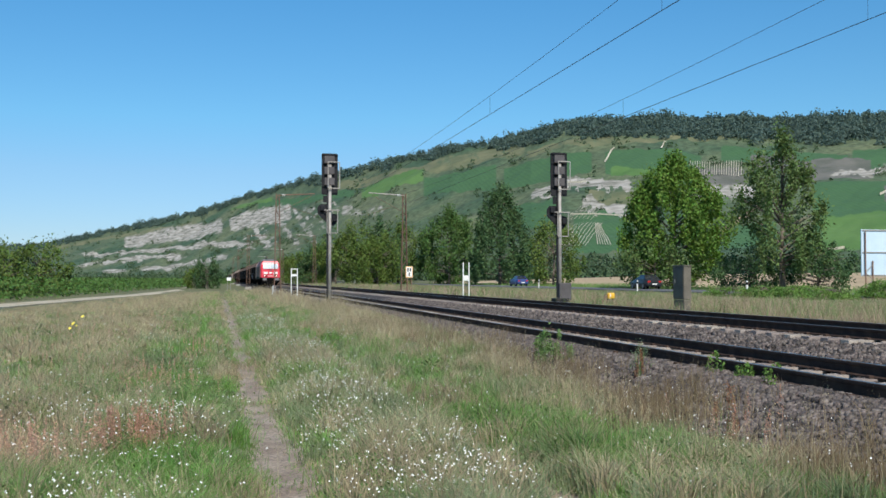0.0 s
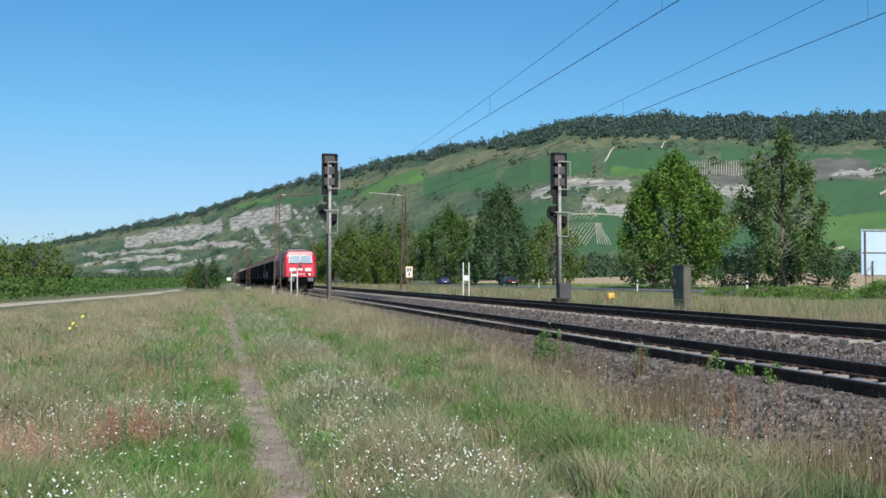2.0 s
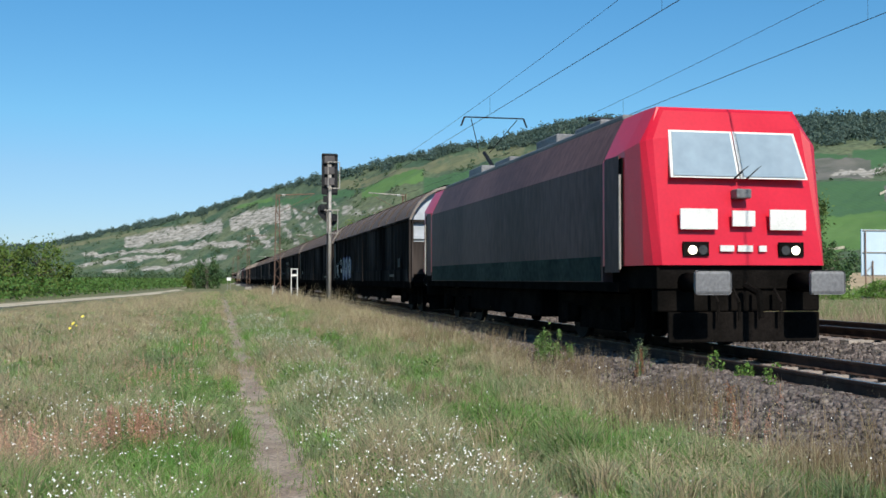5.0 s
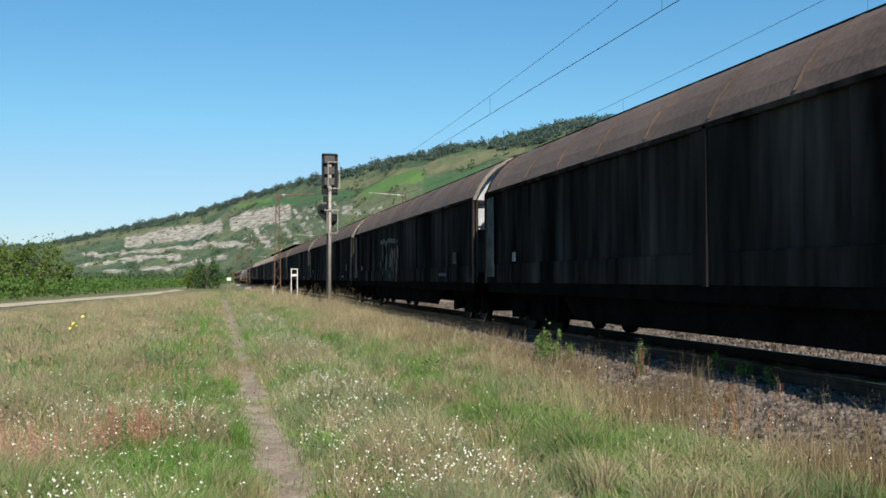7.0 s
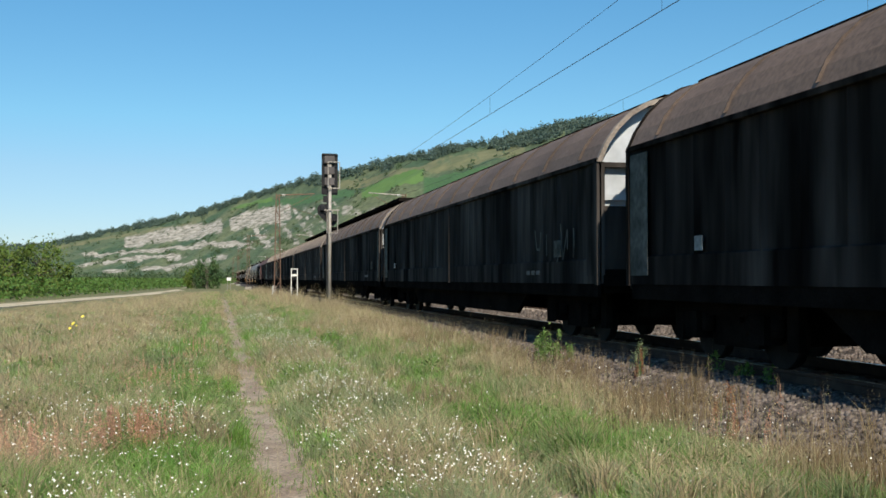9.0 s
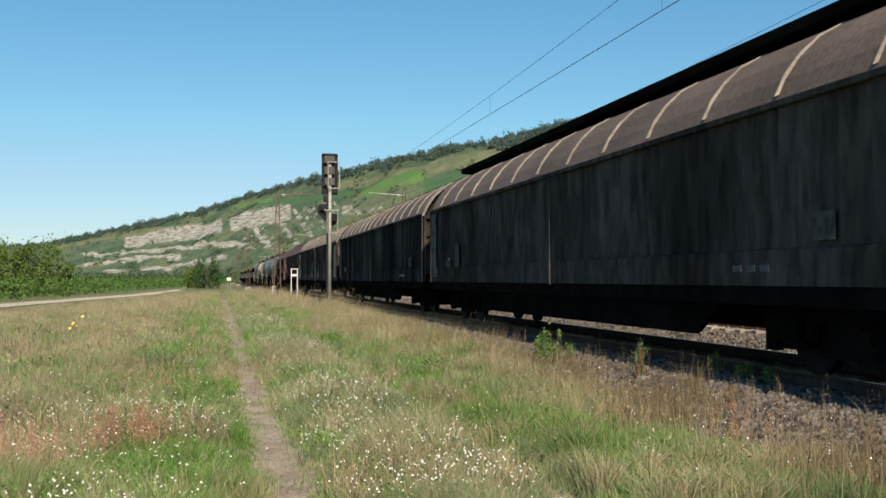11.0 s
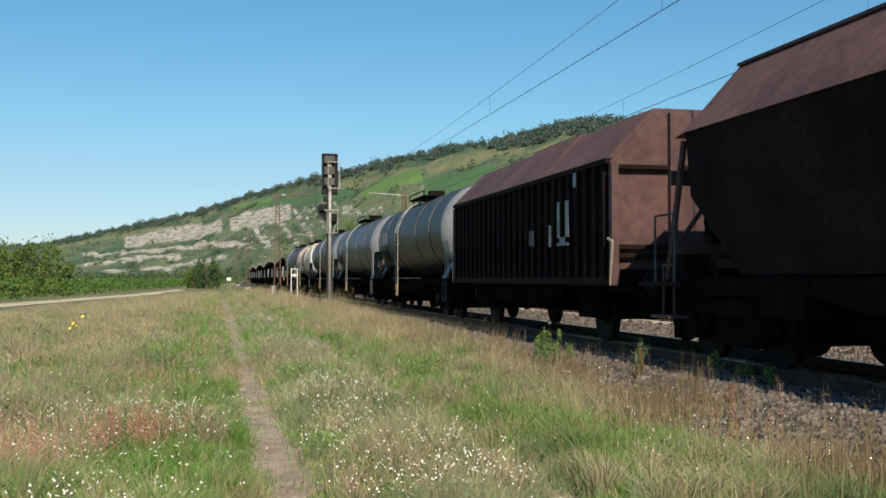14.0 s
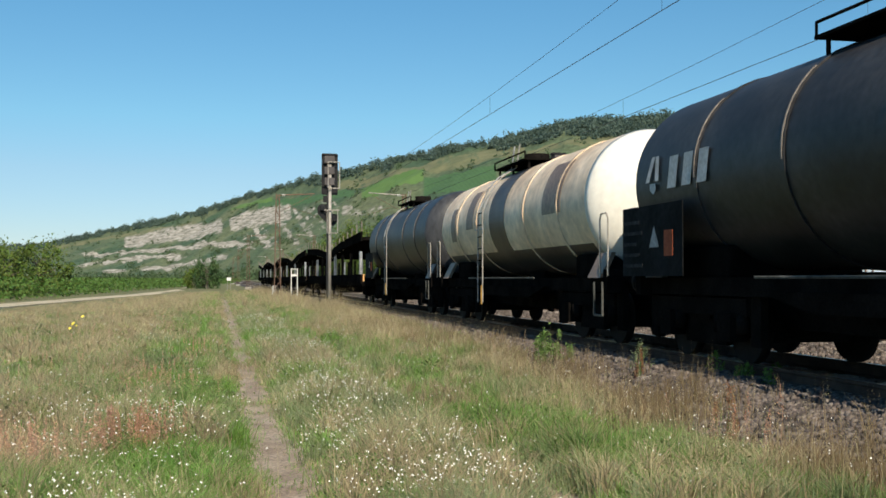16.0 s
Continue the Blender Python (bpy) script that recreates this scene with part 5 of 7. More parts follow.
for cnt, yy0, yy1, ww in ((34000, 18, 60, 0.02), (26000, 60, 190, 0.06)):
    y = rng.uniform(yy0, yy1, cnt)
    x = rng.uniform(14.0, np.minimum(34.5, 0.75 * y + 4))
    d = rng.random(cnt) < 0.64 + 0.5 * fbm(x * 0.4, y * 0.2, 51.0) - 0.25 * np.clip((x - 22) / 10, 0, 1)
    tall = rng.uniform(0.15, 0.6, cnt) * np.clip(0.8 + 1.0 * fbm(x * 1.3, y * 0.8, 52.0) + 0.5 * fbm(x * 3.1, y * 2.0, 53.0), 0.12, 1.9) * (1 - 0.6 * np.clip((x - 19) / 8, 0, 1))
    for sel, mm, nm, lb in ((d, M_VERGE_DRY, "dry_grass", "dry brownish grass between railway and road"), (~d, M_STEM, "verge_grass", "dull green verge grass between railway and road")):
        blades(x[sel], y[sel], tall[sel], np.full(sel.sum(), ww), 0.5, nm, lb, mm, 1, base=ground_z(x[sel], y[sel]))
x = rng.uniform(44.8, 75, 9000); y = rng.uniform(50, 200, 9000)
blades(x, y, rng.uniform(0.2, 0.6, 9000), np.full(9000, 0.1), 0.5, "verge_grass", "green grass beyond the road", M_GRASS, 1, base=ground_z(x, y))

# ---- the train ----
FRONT_AT, SPEED = 152.74, 27.9
ROLLING = []
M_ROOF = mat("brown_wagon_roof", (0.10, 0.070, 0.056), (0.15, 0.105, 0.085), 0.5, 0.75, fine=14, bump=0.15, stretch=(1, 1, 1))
# walls away from the sun: their shade is in the base colour, over grime streaks
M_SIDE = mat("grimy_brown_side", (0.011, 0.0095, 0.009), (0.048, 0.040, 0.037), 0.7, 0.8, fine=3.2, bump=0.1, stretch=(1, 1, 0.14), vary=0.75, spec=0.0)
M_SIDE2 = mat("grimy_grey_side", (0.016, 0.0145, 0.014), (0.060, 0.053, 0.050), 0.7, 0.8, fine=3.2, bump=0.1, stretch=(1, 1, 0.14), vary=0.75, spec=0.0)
M_SIDE3 = mat("worn_brown_side", (0.040, 0.033, 0.030), (0.085, 0.072, 0.066), 0.8, 0.85, fine=6, bump=0.1, stretch=(1, 1, 0.3), vary=0.5, spec=0.0)
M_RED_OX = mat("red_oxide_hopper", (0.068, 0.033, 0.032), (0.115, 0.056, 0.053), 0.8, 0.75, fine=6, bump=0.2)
# shaded copy of the red oxide, for sides and fittings below the eaves
M_OX_SHADED = mat("dark_oxide_side", (0.012, 0.0075, 0.0075), (0.027, 0.015, 0.014), 0.9, 0.8, fine=14, bump=0.2, spec=0.05)
M_END = mat("pale_wagon_end", (0.36, 0.39, 0.43), (0.48, 0.51, 0.55), 0.9, 0.6, fine=6, bump=0.05, vary=0.1)
M_END_BROWN = mat("worn_brown_end", (0.20, 0.13, 0.10), (0.36, 0.29, 0.26), 1.2, 0.7, fine=20, bump=0.1)
# underframe and wheels: grime, made near-black to hold the shade below the train
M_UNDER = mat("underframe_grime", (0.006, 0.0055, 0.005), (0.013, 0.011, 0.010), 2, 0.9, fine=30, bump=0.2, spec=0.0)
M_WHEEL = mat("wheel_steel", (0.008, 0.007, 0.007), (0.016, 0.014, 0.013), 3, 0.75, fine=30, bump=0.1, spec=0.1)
M_HOOP = mat("pale_roof_hoop", (0.20, 0.165, 0.14), (0.31, 0.26, 0.22), 2, 0.7, fine=20, bump=0.1)
# grey tanks: barrel colours hold the shade, the end colour the sunlight
M_TANK = mat("dark_tank_paint", (0.034, 0.035, 0.039), (0.058, 0.059, 0.065), 0.7, 0.42, fine=8, bump=0.08, stretch=(1, 1, 0.5), vary=0.35, spec=0.35)
M_TANK_BLACK = mat("black_tank_paint", (0.018, 0.018, 0.020), (0.042, 0.041, 0.043), 0.7, 0.45, fine=8, bump=0.08, vary=0.35, spec=0.25)
M_BOARD = mat("dark_data_board", (0.010, 0.011, 0.012), (0.018, 0.019, 0.021), 1.5, 0.85, fine=12, bump=0, vary=0.3, spec=0.04)
M_EMBLEM = mat("dull_white_emblem", (0.46, 0.46, 0.46), (0.58, 0.58, 0.58), 3, 0.8, fine=20, bump=0, vary=0.2, spec=0.1)
M_TANK_END = mat("silver_tank_end", (0.165, 0.17, 0.19), (0.22, 0.226, 0.245), 0.8, 0.5, metal=0.1, fine=14, bump=0.05, vary=0.1)
M_TANK_CREAM = mat("cream_tank_paint", (0.60, 0.44, 0.30), (0.80, 0.64, 0.48), 0.6, 0.5, fine=5, bump=0.08, vary=0.25)
M_TANK_WHITE = mat("white_tank_end", (0.74, 0.71, 0.64), (0.82, 0.79, 0.72), 0.7, 0.45, fine=8, bump=0.05, vary=0.08)
M_STAIN_SHADE = mat("dark_oil_stain", (0.022, 0.020, 0.020), (0.06, 0.05, 0.045), 1.5, 0.45, fine=12, bump=0.05)
M_BROWNBAND = mat("brown_stain_band", (0.16, 0.11, 0.08), (0.24, 0.17, 0.13), 1.5, 0.5, fine=12, bump=0.05)
M_MARK = mat("white_marking", (0.50, 0.50, 0.50), (0.62, 0.62, 0.62), 3, 0.6, fine=30, bump=0, vary=0.15)
M_MARK_DIM = mat("faded_marking", (0.18, 0.19, 0.20), (0.33, 0.34, 0.35), 3, 0.7, fine=20, bump=0, vary=0.35)
M_STEELDIM = mat("dim_lettering", (0.05, 0.055, 0.06), (0.09, 0.095, 0.10), 3, 0.7, fine=20, bump=0, vary=0.3)
M_PLATE = mat("beige_panel", (0.25, 0.225, 0.165), (0.38, 0.34, 0.255), 2, 0.8, fine=15, bump=0, vary=0.3, spec=0.05)
M_STRIP = mat("faded_corner_strip", (0.055, 0.058, 0.055), (0.120, 0.121, 0.113), 2, 0.8, fine=10, bump=0, vary=0.4, spec=0.05)
M_SPRAY_BLUE = mat("blue_spray_paint", (0.04, 0.045, 0.13), (0.10, 0.11, 0.24), 2, 0.6, fine=12, bump=0, vary=0.3)
M_SPRAY_DULL = mat("faded_grey_spray", (0.011, 0.011, 0.011), (0.030, 0.029, 0.028), 2, 0.8, fine=10, bump=0, vary=0.4, spec=0.03)
M_SPRAY_RED = mat("red_spray_paint", (0.020, 0.008, 0.008), (0.042, 0.014, 0.014), 2, 0.6, fine=12, bump=0, vary=0.3)
M_SPRAY_BROWN = mat("brown_spray_paint", (0.014, 0.010, 0.008), (0.032, 0.021, 0.016), 2, 0.7, fine=12, bump=0, vary=0.4)
M_SPRAY_OCHRE = mat("ochre_spray_paint", (0.020, 0.017, 0.008), (0.042, 0.036, 0.016), 2, 0.7, fine=12, bump=0, vary=0.4)
M_ROOF_SEAM = mat("dark_roof_seam", (0.06, 0.042, 0.034), (0.09, 0.064, 0.052), 0.5, 0.8, fine=14, bump=0.1)
M_TEXTBAR = mat("faint_board_text", (0.025, 0.027, 0.03), (0.05, 0.053, 0.056), 6, 0.8, fine=20, bump=0, vary=0.4, spec=0.02)
M_WARNRED = mat("orange_red_warning", (0.26, 0.06, 0.03), (0.34, 0.09, 0.045), 6, 0.7, fine=20, bump=0, vary=0.2, spec=0.1)
M_LADDERFOOT = mat("worn_yellow_foot", (0.30, 0.17, 0.04), (0.40, 0.24, 0.07), 6, 0.7, fine=20, bump=0, vary=0.3)
M_PALEPANEL = mat("weathered_pale_panel", (0.20, 0.205, 0.165), (0.36, 0.36, 0.28), 1.2, 0.8, fine=5, bump=0.05, vary=0.4, spec=0.05)
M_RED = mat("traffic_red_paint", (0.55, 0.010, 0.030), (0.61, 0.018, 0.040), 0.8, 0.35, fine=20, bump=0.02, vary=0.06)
# the same red with dirt and the side's shade put into the colour
M_RED_DIRTY_SHADE = mat("grimy_red_side", (0.080, 0.046, 0.044), (0.125, 0.072, 0.068), 0.6, 0.5, fine=8, bump=0.05, stretch=(1, 1, 0.3), vary=0.3, spec=0.06)
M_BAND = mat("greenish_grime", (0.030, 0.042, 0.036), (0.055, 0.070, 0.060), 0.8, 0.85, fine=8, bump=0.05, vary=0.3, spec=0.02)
M_LOCOROOF = mat("grey_loco_roof", (0.14, 0.14, 0.145), (0.20, 0.20, 0.205), 0.8, 0.6, fine=20, bump=0.1)
# glass with a pale base that stands for the reflected sky
M_SCREEN = mat("windscreen_glass", (0.28, 0.35, 0.40), (0.34, 0.41, 0.46), 0.5, 0.06, fine=5, bump=0, vary=0.1, spec=0.9)
M_LAMP = bpy.data.materials.new("lit_headlamp")
M_LAMP.use_nodes = True
M_LAMP.node_tree.nodes["Principled BSDF"].inputs["Emission Color"].default_value = (1.0, 0.86, 0.6, 1)
M_LAMP.node_tree.nodes["Principled BSDF"].inputs["Emission Strength"].default_value = 3.0


def buffers(w, L):
    for y0, y1 in ((0.0, 0.64), (L, L - 0.64)):
        sgn = 1 if y1 > y0 else -1
        for sx in (-0.875, 0.875):
            b = part("buffer", tube(BM(), (sx, y0 + 0.09 * sgn, 1.06), (sx, y1, 1.06), 0.09, 10), M_UNDER, w)
            part("buffer_head", tube(BM(), (sx, y0, 1.06), (sx, y0 + 0.09 * sgn, 1.06), 0.22, 14), M_WHEEL, b)
    part("headstock", box(BM(), -1.3, 1.3, 0.64, 0.80, 0.86, 1.26, 0.01), M_UNDER, w)
    part("headstock", box(BM(), -1.3, 1.3, L - 0.80, L - 0.64, 0.86, 1.26, 0.01), M_UNDER, w)
    for y in (0.45, L - 0.45):
        part("coupling", bars(BM(), [(0, y, 1.02), (0.0, y, 0.62), (0.05, y + 0.1, 0.45)], 0.035), M_UNDER, w)


def wheelset(parent, y, r=0.46):
    w = part("axle", tube(BM(), (-0.95, y, r), (0.95, y, r), 0.08, 8), M_WHEEL, parent)
    for sx in (-0.7525, 0.7525):
        bm = tube(BM(), (sx - 0.065, y, r), (sx + 0.065, y, r), r, 22)
        tube(bm, (sx - 0.09, y, r), (sx + 0.09, y, r), r * 0.35, 10)
        part("wheel", bm, M_WHEEL, w)
    return w


def bogie(w, y, base=1.8):
    bm = BM()
    for sx in (-1, 1):
        prism(bm, [(sx * 0.95, 0.62), (sx * 1.07, 0.62), (sx * 1.07, 0.85), (sx * 0.95, 0.85)], y - base / 2 - 0.45, y + base / 2 + 0.45)
        for o in (-base / 2, base / 2):
            box(bm, sx * 1.03 - 0.12, sx * 1.03 + 0.12, y + o - 0.18, y + o + 0.18, 0.30, 0.66)
            for q in (-0.3, 0.3):
                tube(bm, (sx * 1.03, y + o + q, 0.40), (sx * 1.03, y + o + q, 0.64), 0.09, 8)
    box(bm, -1.0, 1.0, y - 0.22, y + 0.22, 0.55, 0.88)
    b = part("bogie", bm, M_UNDER, w, "grimy bogie, near-black with the shade under the wagon")
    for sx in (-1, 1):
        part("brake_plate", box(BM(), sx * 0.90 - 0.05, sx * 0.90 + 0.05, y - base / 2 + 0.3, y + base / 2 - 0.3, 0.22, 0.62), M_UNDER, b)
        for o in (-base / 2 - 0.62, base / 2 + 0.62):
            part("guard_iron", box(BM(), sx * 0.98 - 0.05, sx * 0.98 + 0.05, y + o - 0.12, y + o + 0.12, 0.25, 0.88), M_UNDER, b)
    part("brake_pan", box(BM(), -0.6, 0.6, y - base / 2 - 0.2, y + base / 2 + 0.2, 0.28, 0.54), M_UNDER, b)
    for o in (-base / 2, base / 2):
        wheelset(b, y + o)
    return b


def frame_under(w, L, y0, y1, deep):
    """Sole bars and the hanging middle frame."""
    for sx in (-1, 1):
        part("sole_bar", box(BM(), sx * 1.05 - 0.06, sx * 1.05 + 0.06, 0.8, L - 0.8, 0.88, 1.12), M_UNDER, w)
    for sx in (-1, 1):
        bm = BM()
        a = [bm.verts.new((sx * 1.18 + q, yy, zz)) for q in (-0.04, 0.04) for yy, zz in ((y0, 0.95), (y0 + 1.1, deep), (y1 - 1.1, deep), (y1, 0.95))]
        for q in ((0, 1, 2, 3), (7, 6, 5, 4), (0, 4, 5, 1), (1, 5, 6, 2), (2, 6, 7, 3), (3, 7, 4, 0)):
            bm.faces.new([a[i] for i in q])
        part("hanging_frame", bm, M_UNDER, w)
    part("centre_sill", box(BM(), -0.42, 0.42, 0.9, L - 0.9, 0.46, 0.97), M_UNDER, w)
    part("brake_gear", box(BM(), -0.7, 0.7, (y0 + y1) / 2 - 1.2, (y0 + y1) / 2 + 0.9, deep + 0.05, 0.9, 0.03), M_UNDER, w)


def arch(half, eave, top, n=12, power=0.72):
    one = ((1, 0), (0.91, 0.27), (0.78, 0.52), (0.61, 0.74), (0.40, 0.90), (0.18, 0.98))
    full = [*one, (0, 1), *[(-a, b) for a, b in one[::-1]]]
    return [(half * a, eave + (top - eave) * b) for a, b in full]


def spray(w, y, z, wide, high, material, seed, x=-1.466, n=5):
    """Loose sprayed strokes on a side wall: flat bent bars."""
    r = random.Random(seed)
    for k in range(n):
        cy, cz = y + wide * (k + 0.5) / n, z + high * r.uniform(0.35, 0.65)
        bm = BM()
        pts = [(cy + r.uniform(-0.4, 0.4) * wide / n, cz + r.uniform(-0.5, 0.5) * high) for _ in range(4)]
        for (ya, za), (yb, zb) in zip(pts, pts[1:]):
            d = Vector((yb - ya, zb - za)).normalized() * 0.024
            q = [bm.verts.new((x - 0.0015 * (k % 3), ya - d.y, za + d.x)), bm.verts.new((x - 0.0015 * (k % 3), ya + d.y, za - d.x)), bm.verts.new((x - 0.0015 * (k % 3), yb + d.y, zb - d.x)), bm.verts.new((x - 0.0015 * (k % 3), yb - d.y, zb + d.x))]
            bm.faces.new(q)
        part("sprayed_stroke", bm, material, w)


def disc_mark(w, y, z, ry, rz, material, x=-1.456):
    bm = BM()
    bm.faces.new([bm.verts.new((x, y + ry * math.cos(a) * (1 + 0.06 * math.sin(5 * a)), z + rz * math.sin(a))) for a in (2 * math.pi * i / 18 for i in range(18))])
    part("sprayed_patch", bm, material, w)


def blot(w, y, z, ry, rz, material, seed, x=-1.456):
    """A sprayed blotch with a ragged outline."""
    r = random.Random(seed)
    p1, p2, p3 = (r.uniform(0, 6.28) for _ in range(3))
    bm = BM()
    bm.faces.new([bm.verts.new((x, y + ry * g * math.cos(a), z + rz * g * math.sin(a))) for a, g in
                  ((a, 0.90 + 0.07 * math.sin(2 * a + p1) + 0.06 * math.sin(5 * a + p2) + 0.03 * math.sin(9 * a + p3)) for a in (2 * math.pi * i / 32 for i in range(32)))])
    part("sprayed_patch", bm, material, w)


def plate(w, y0, y1, z0, z1, material, x=-1.462, name="side_plate"):
    return part(name, box(BM(), x, x + 0.012, y0, y1, z0, z1), material, w)


def sliding_wagon(L, label, side=M_SIDE, hoops=0, cover=False, seed=1, half=1.42, end=M_END, two_axle=False):
    w = thing("covered_wagon", label, "freight wagon", "covered freight wagons")
    r = random.Random(seed)
    y0, y1, eave, top = 0.50, L - 0.50, 3.02, 4.12
    part("floor_frame", box(BM(), -1.36, 1.36, y0, y1, 0.98, 1.16), M_UNDER, w)
    # two sliding walls a side, corrugated in broad upright bands
    mid = (y0 + y1) / 2
    for sx in (-1, 1):
        for a, b in ((y0 + 0.02, mid - 0.02), (mid + 0.02, y1 - 0.02)):
            bm = BM()
            n = max(4, round((b - a - 0.9) / 0.86))
            ys = [a, a + 0.45]
            step = (b - a - 0.9) / n
            prof = [(a, 0.03), (a + 0.45, 0.03)]
            for i in range(n):
                q = a + 0.45 + i * step
                prof += [(q + 0.05, -0.02), (q + step - 0.13, -0.02), (q + step - 0.06, 0.03)]
            prof += [(b, 0.03)]
            cols = [[bm.verts.new((sx * (half + o), q, zz)) for zz in (1.02, 1.42, 1.44, 2.90, 2.92, 3.04)] for q, o in prof]
            flat = [[bm.verts.new((sx * (half + 0.03), q, zz)) for zz in (1.02, 1.42)] for q, o in prof]
            for c0, c1, f0, f1 in zip(cols, cols[1:], flat, flat[1:]):
                bm.faces.new((f0[0], f1[0], f1[1], f0[1]))
                for i in range(2, 5):
                    bm.faces.new((c0[i], c1[i], c1[i + 1], c0[i + 1]))
                bm.faces.new((f0[1], f1[1], c1[2], c0[2]))
            bm2 = box(bm, *sorted((sx * (half - 0.09), sx * (half - 0.03))), a, b, 1.02, 3.02)
            part("sliding_wall", bm2, side, w, "streaky corrugated sliding wall, coloured dark for shade")
            if two_axle:
                for i in range(n):
                    q = a + 0.45 + i * step
                    part("dark_panel", box(BM(), *sorted((sx * 1.402, sx * 1.412)), q + 0.07, q + step - 0.15, 1.5, 2.85), M_SIDE, w)
        for q in (y0, mid - 0.03, y1 - 0.1):
            part("wall_post", box(BM(), sx * (half + 0.035) - 0.025, sx * (half + 0.035) + 0.025, q, q + 0.1, 1.0, 3.06), side, w)
        part("eave_rail", box(BM(), sx * (half + 0.02) - 0.04, sx * (half + 0.02) + 0.04, y0, y1, 3.01, 3.09, 0.01), side, w)
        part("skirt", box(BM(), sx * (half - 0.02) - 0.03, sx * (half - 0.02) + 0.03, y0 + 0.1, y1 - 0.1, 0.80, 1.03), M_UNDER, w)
    prof = arch(half + 0.03, 3.05, top) + arch(half - 0.04, 3.05, top - 0.06)[::-1]
    bm = BM()
    loft(bm, [[(x, y, z) for x, z in prof] for y in np.linspace(y0, y1, 2)], smooth=False)
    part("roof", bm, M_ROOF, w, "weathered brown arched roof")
    for y in (y0 + 0.015, y1 - 0.015):
        prof2 = arch(half + 0.06, 3.02, top + 0.03) + arch(half - 0.02, 3.02, top - 0.05)[::-1]
        part("end_hoop", prism(BM(), prof2, y - 0.05, y + 0.05), M_HOOP if y < 2 else side, w, "pale edge of the roof")
    if hoops:
        for i in range(hoops):
            q = y0 + (y1 - y0) * (i + 0.7) / (hoops + 0.4)
            prof2 = arch(half + 0.036, 3.14, top + 0.006) + arch(half - 0.02, 3.16, top - 0.05)[::-1]
            part("roof_hoop", prism(BM(), prof2, q - 0.012, q + 0.012), M_HOOP, w, "pale roof hoop")
    else:
        for i in range(11):
            q = y0 + (y1 - y0) * (i + 0.5) / 11
            prof2 = arch(half + 0.033, 3.14, top + 0.003) + arch(half - 0.02, 3.16, top - 0.05)[::-1]
            part("roof_seam", prism(BM(), prof2, q - 0.012, q + 0.012), M_ROOF_SEAM, w)
    part("ridge_strip", box(BM(), -0.28, 0.28, y0, y1, top - 0.02, top + 0.05), M_UNDER, w)
    if cover:
        part("roof_cover", box(BM(), -0.62, 1.1, y0 + 0.5, y1 - 0.3, top + 0.02, top + 0.17, 0.02), M_UNDER, w, "dark raised roof cover")
    # end walls, set back behind the hoops
    for y, sgn in ((y0 + 0.2, 1), (y1 - 0.2, -1)):
        prof3 = [(half - 0.03, 1.0)] + arch(half - 0.045, 3.02, top - 0.065) + [(-half + 0.03, 1.0)]
        part("end_wall", prism(BM(), [(half - 0.045, 2.31)] + prof3[1:-1] + [(-half + 0.045, 2.31)], y - 0.03, y + 0.03), end, w, "pale upper end wall")
        # the neighbouring wagon's shadow, painted as a dark lower half
        part("lower_end_wall", box(BM(), -half + 0.03, half - 0.03, y - 0.03, y + 0.03, 1.0, 2.30), side, w, "lower end wall, coloured dark as the neighbouring wagon's shadow")
        part("end_beam", box(BM(), -half + 0.06, half - 0.06, y - sgn * 0.16, y - sgn * 0.031, 2.94, 3.02), side, w)
        part("end_beam", box(BM(), -half + 0.06, half - 0.06, y - sgn * 0.10, y - sgn * 0.031, 2.4, 2.5), end, w)
        for px in (-0.85, 0.0, 0.85):
            part("end_stanchion", box(BM(), px - 0.06, px + 0.06, y - sgn * 0.13, y - sgn * 0.031, 1.0, 2.93), side, w)
    frame_under(w, L, 5.0 if not two_axle else 3.6, L - (5.0 if not two_axle else 3.6), 0.36 if not two_axle else 0.30)
    if two_axle:
        for q in (2.6, L - 2.6):
            wheelset(w, q)
            for sx in (-1, 1):
                part("spring_box", box(BM(), sx * 1.03 - 0.1, sx * 1.03 + 0.1, q - 0.45, q + 0.45, 0.42, 0.88, 0.03), M_UNDER, w)
    else:
        bogie(w, 2.9)
        bogie(w, L - 2.9)
    buffers(w, L)
    # data plates and corner panel
    plate(w, y0 + 0.15, y0 + 0.55, 1.15, 2.95, M_STRIP if seed % 2 else side)
    plate(w, y0 + 1.9, y0 + 2.3, 1.5, 1.8, M_STRIP)
    if seed != 2:
        plate(w, y1 - 2.5, y1 - 2.28, 1.47, 1.66, M_MARK_DIM)
    plate(w, y1 - 0.75, y1 - 0.12, 1.15, 2.95, M_STRIP)
    for k in range(3):
        plate(w, y0 + 3.2 + 0.32 * k, y0 + 3.4 + 0.32 * k, 1.18, 1.26, M_STEELDIM, name="lettering_bar")
    return w


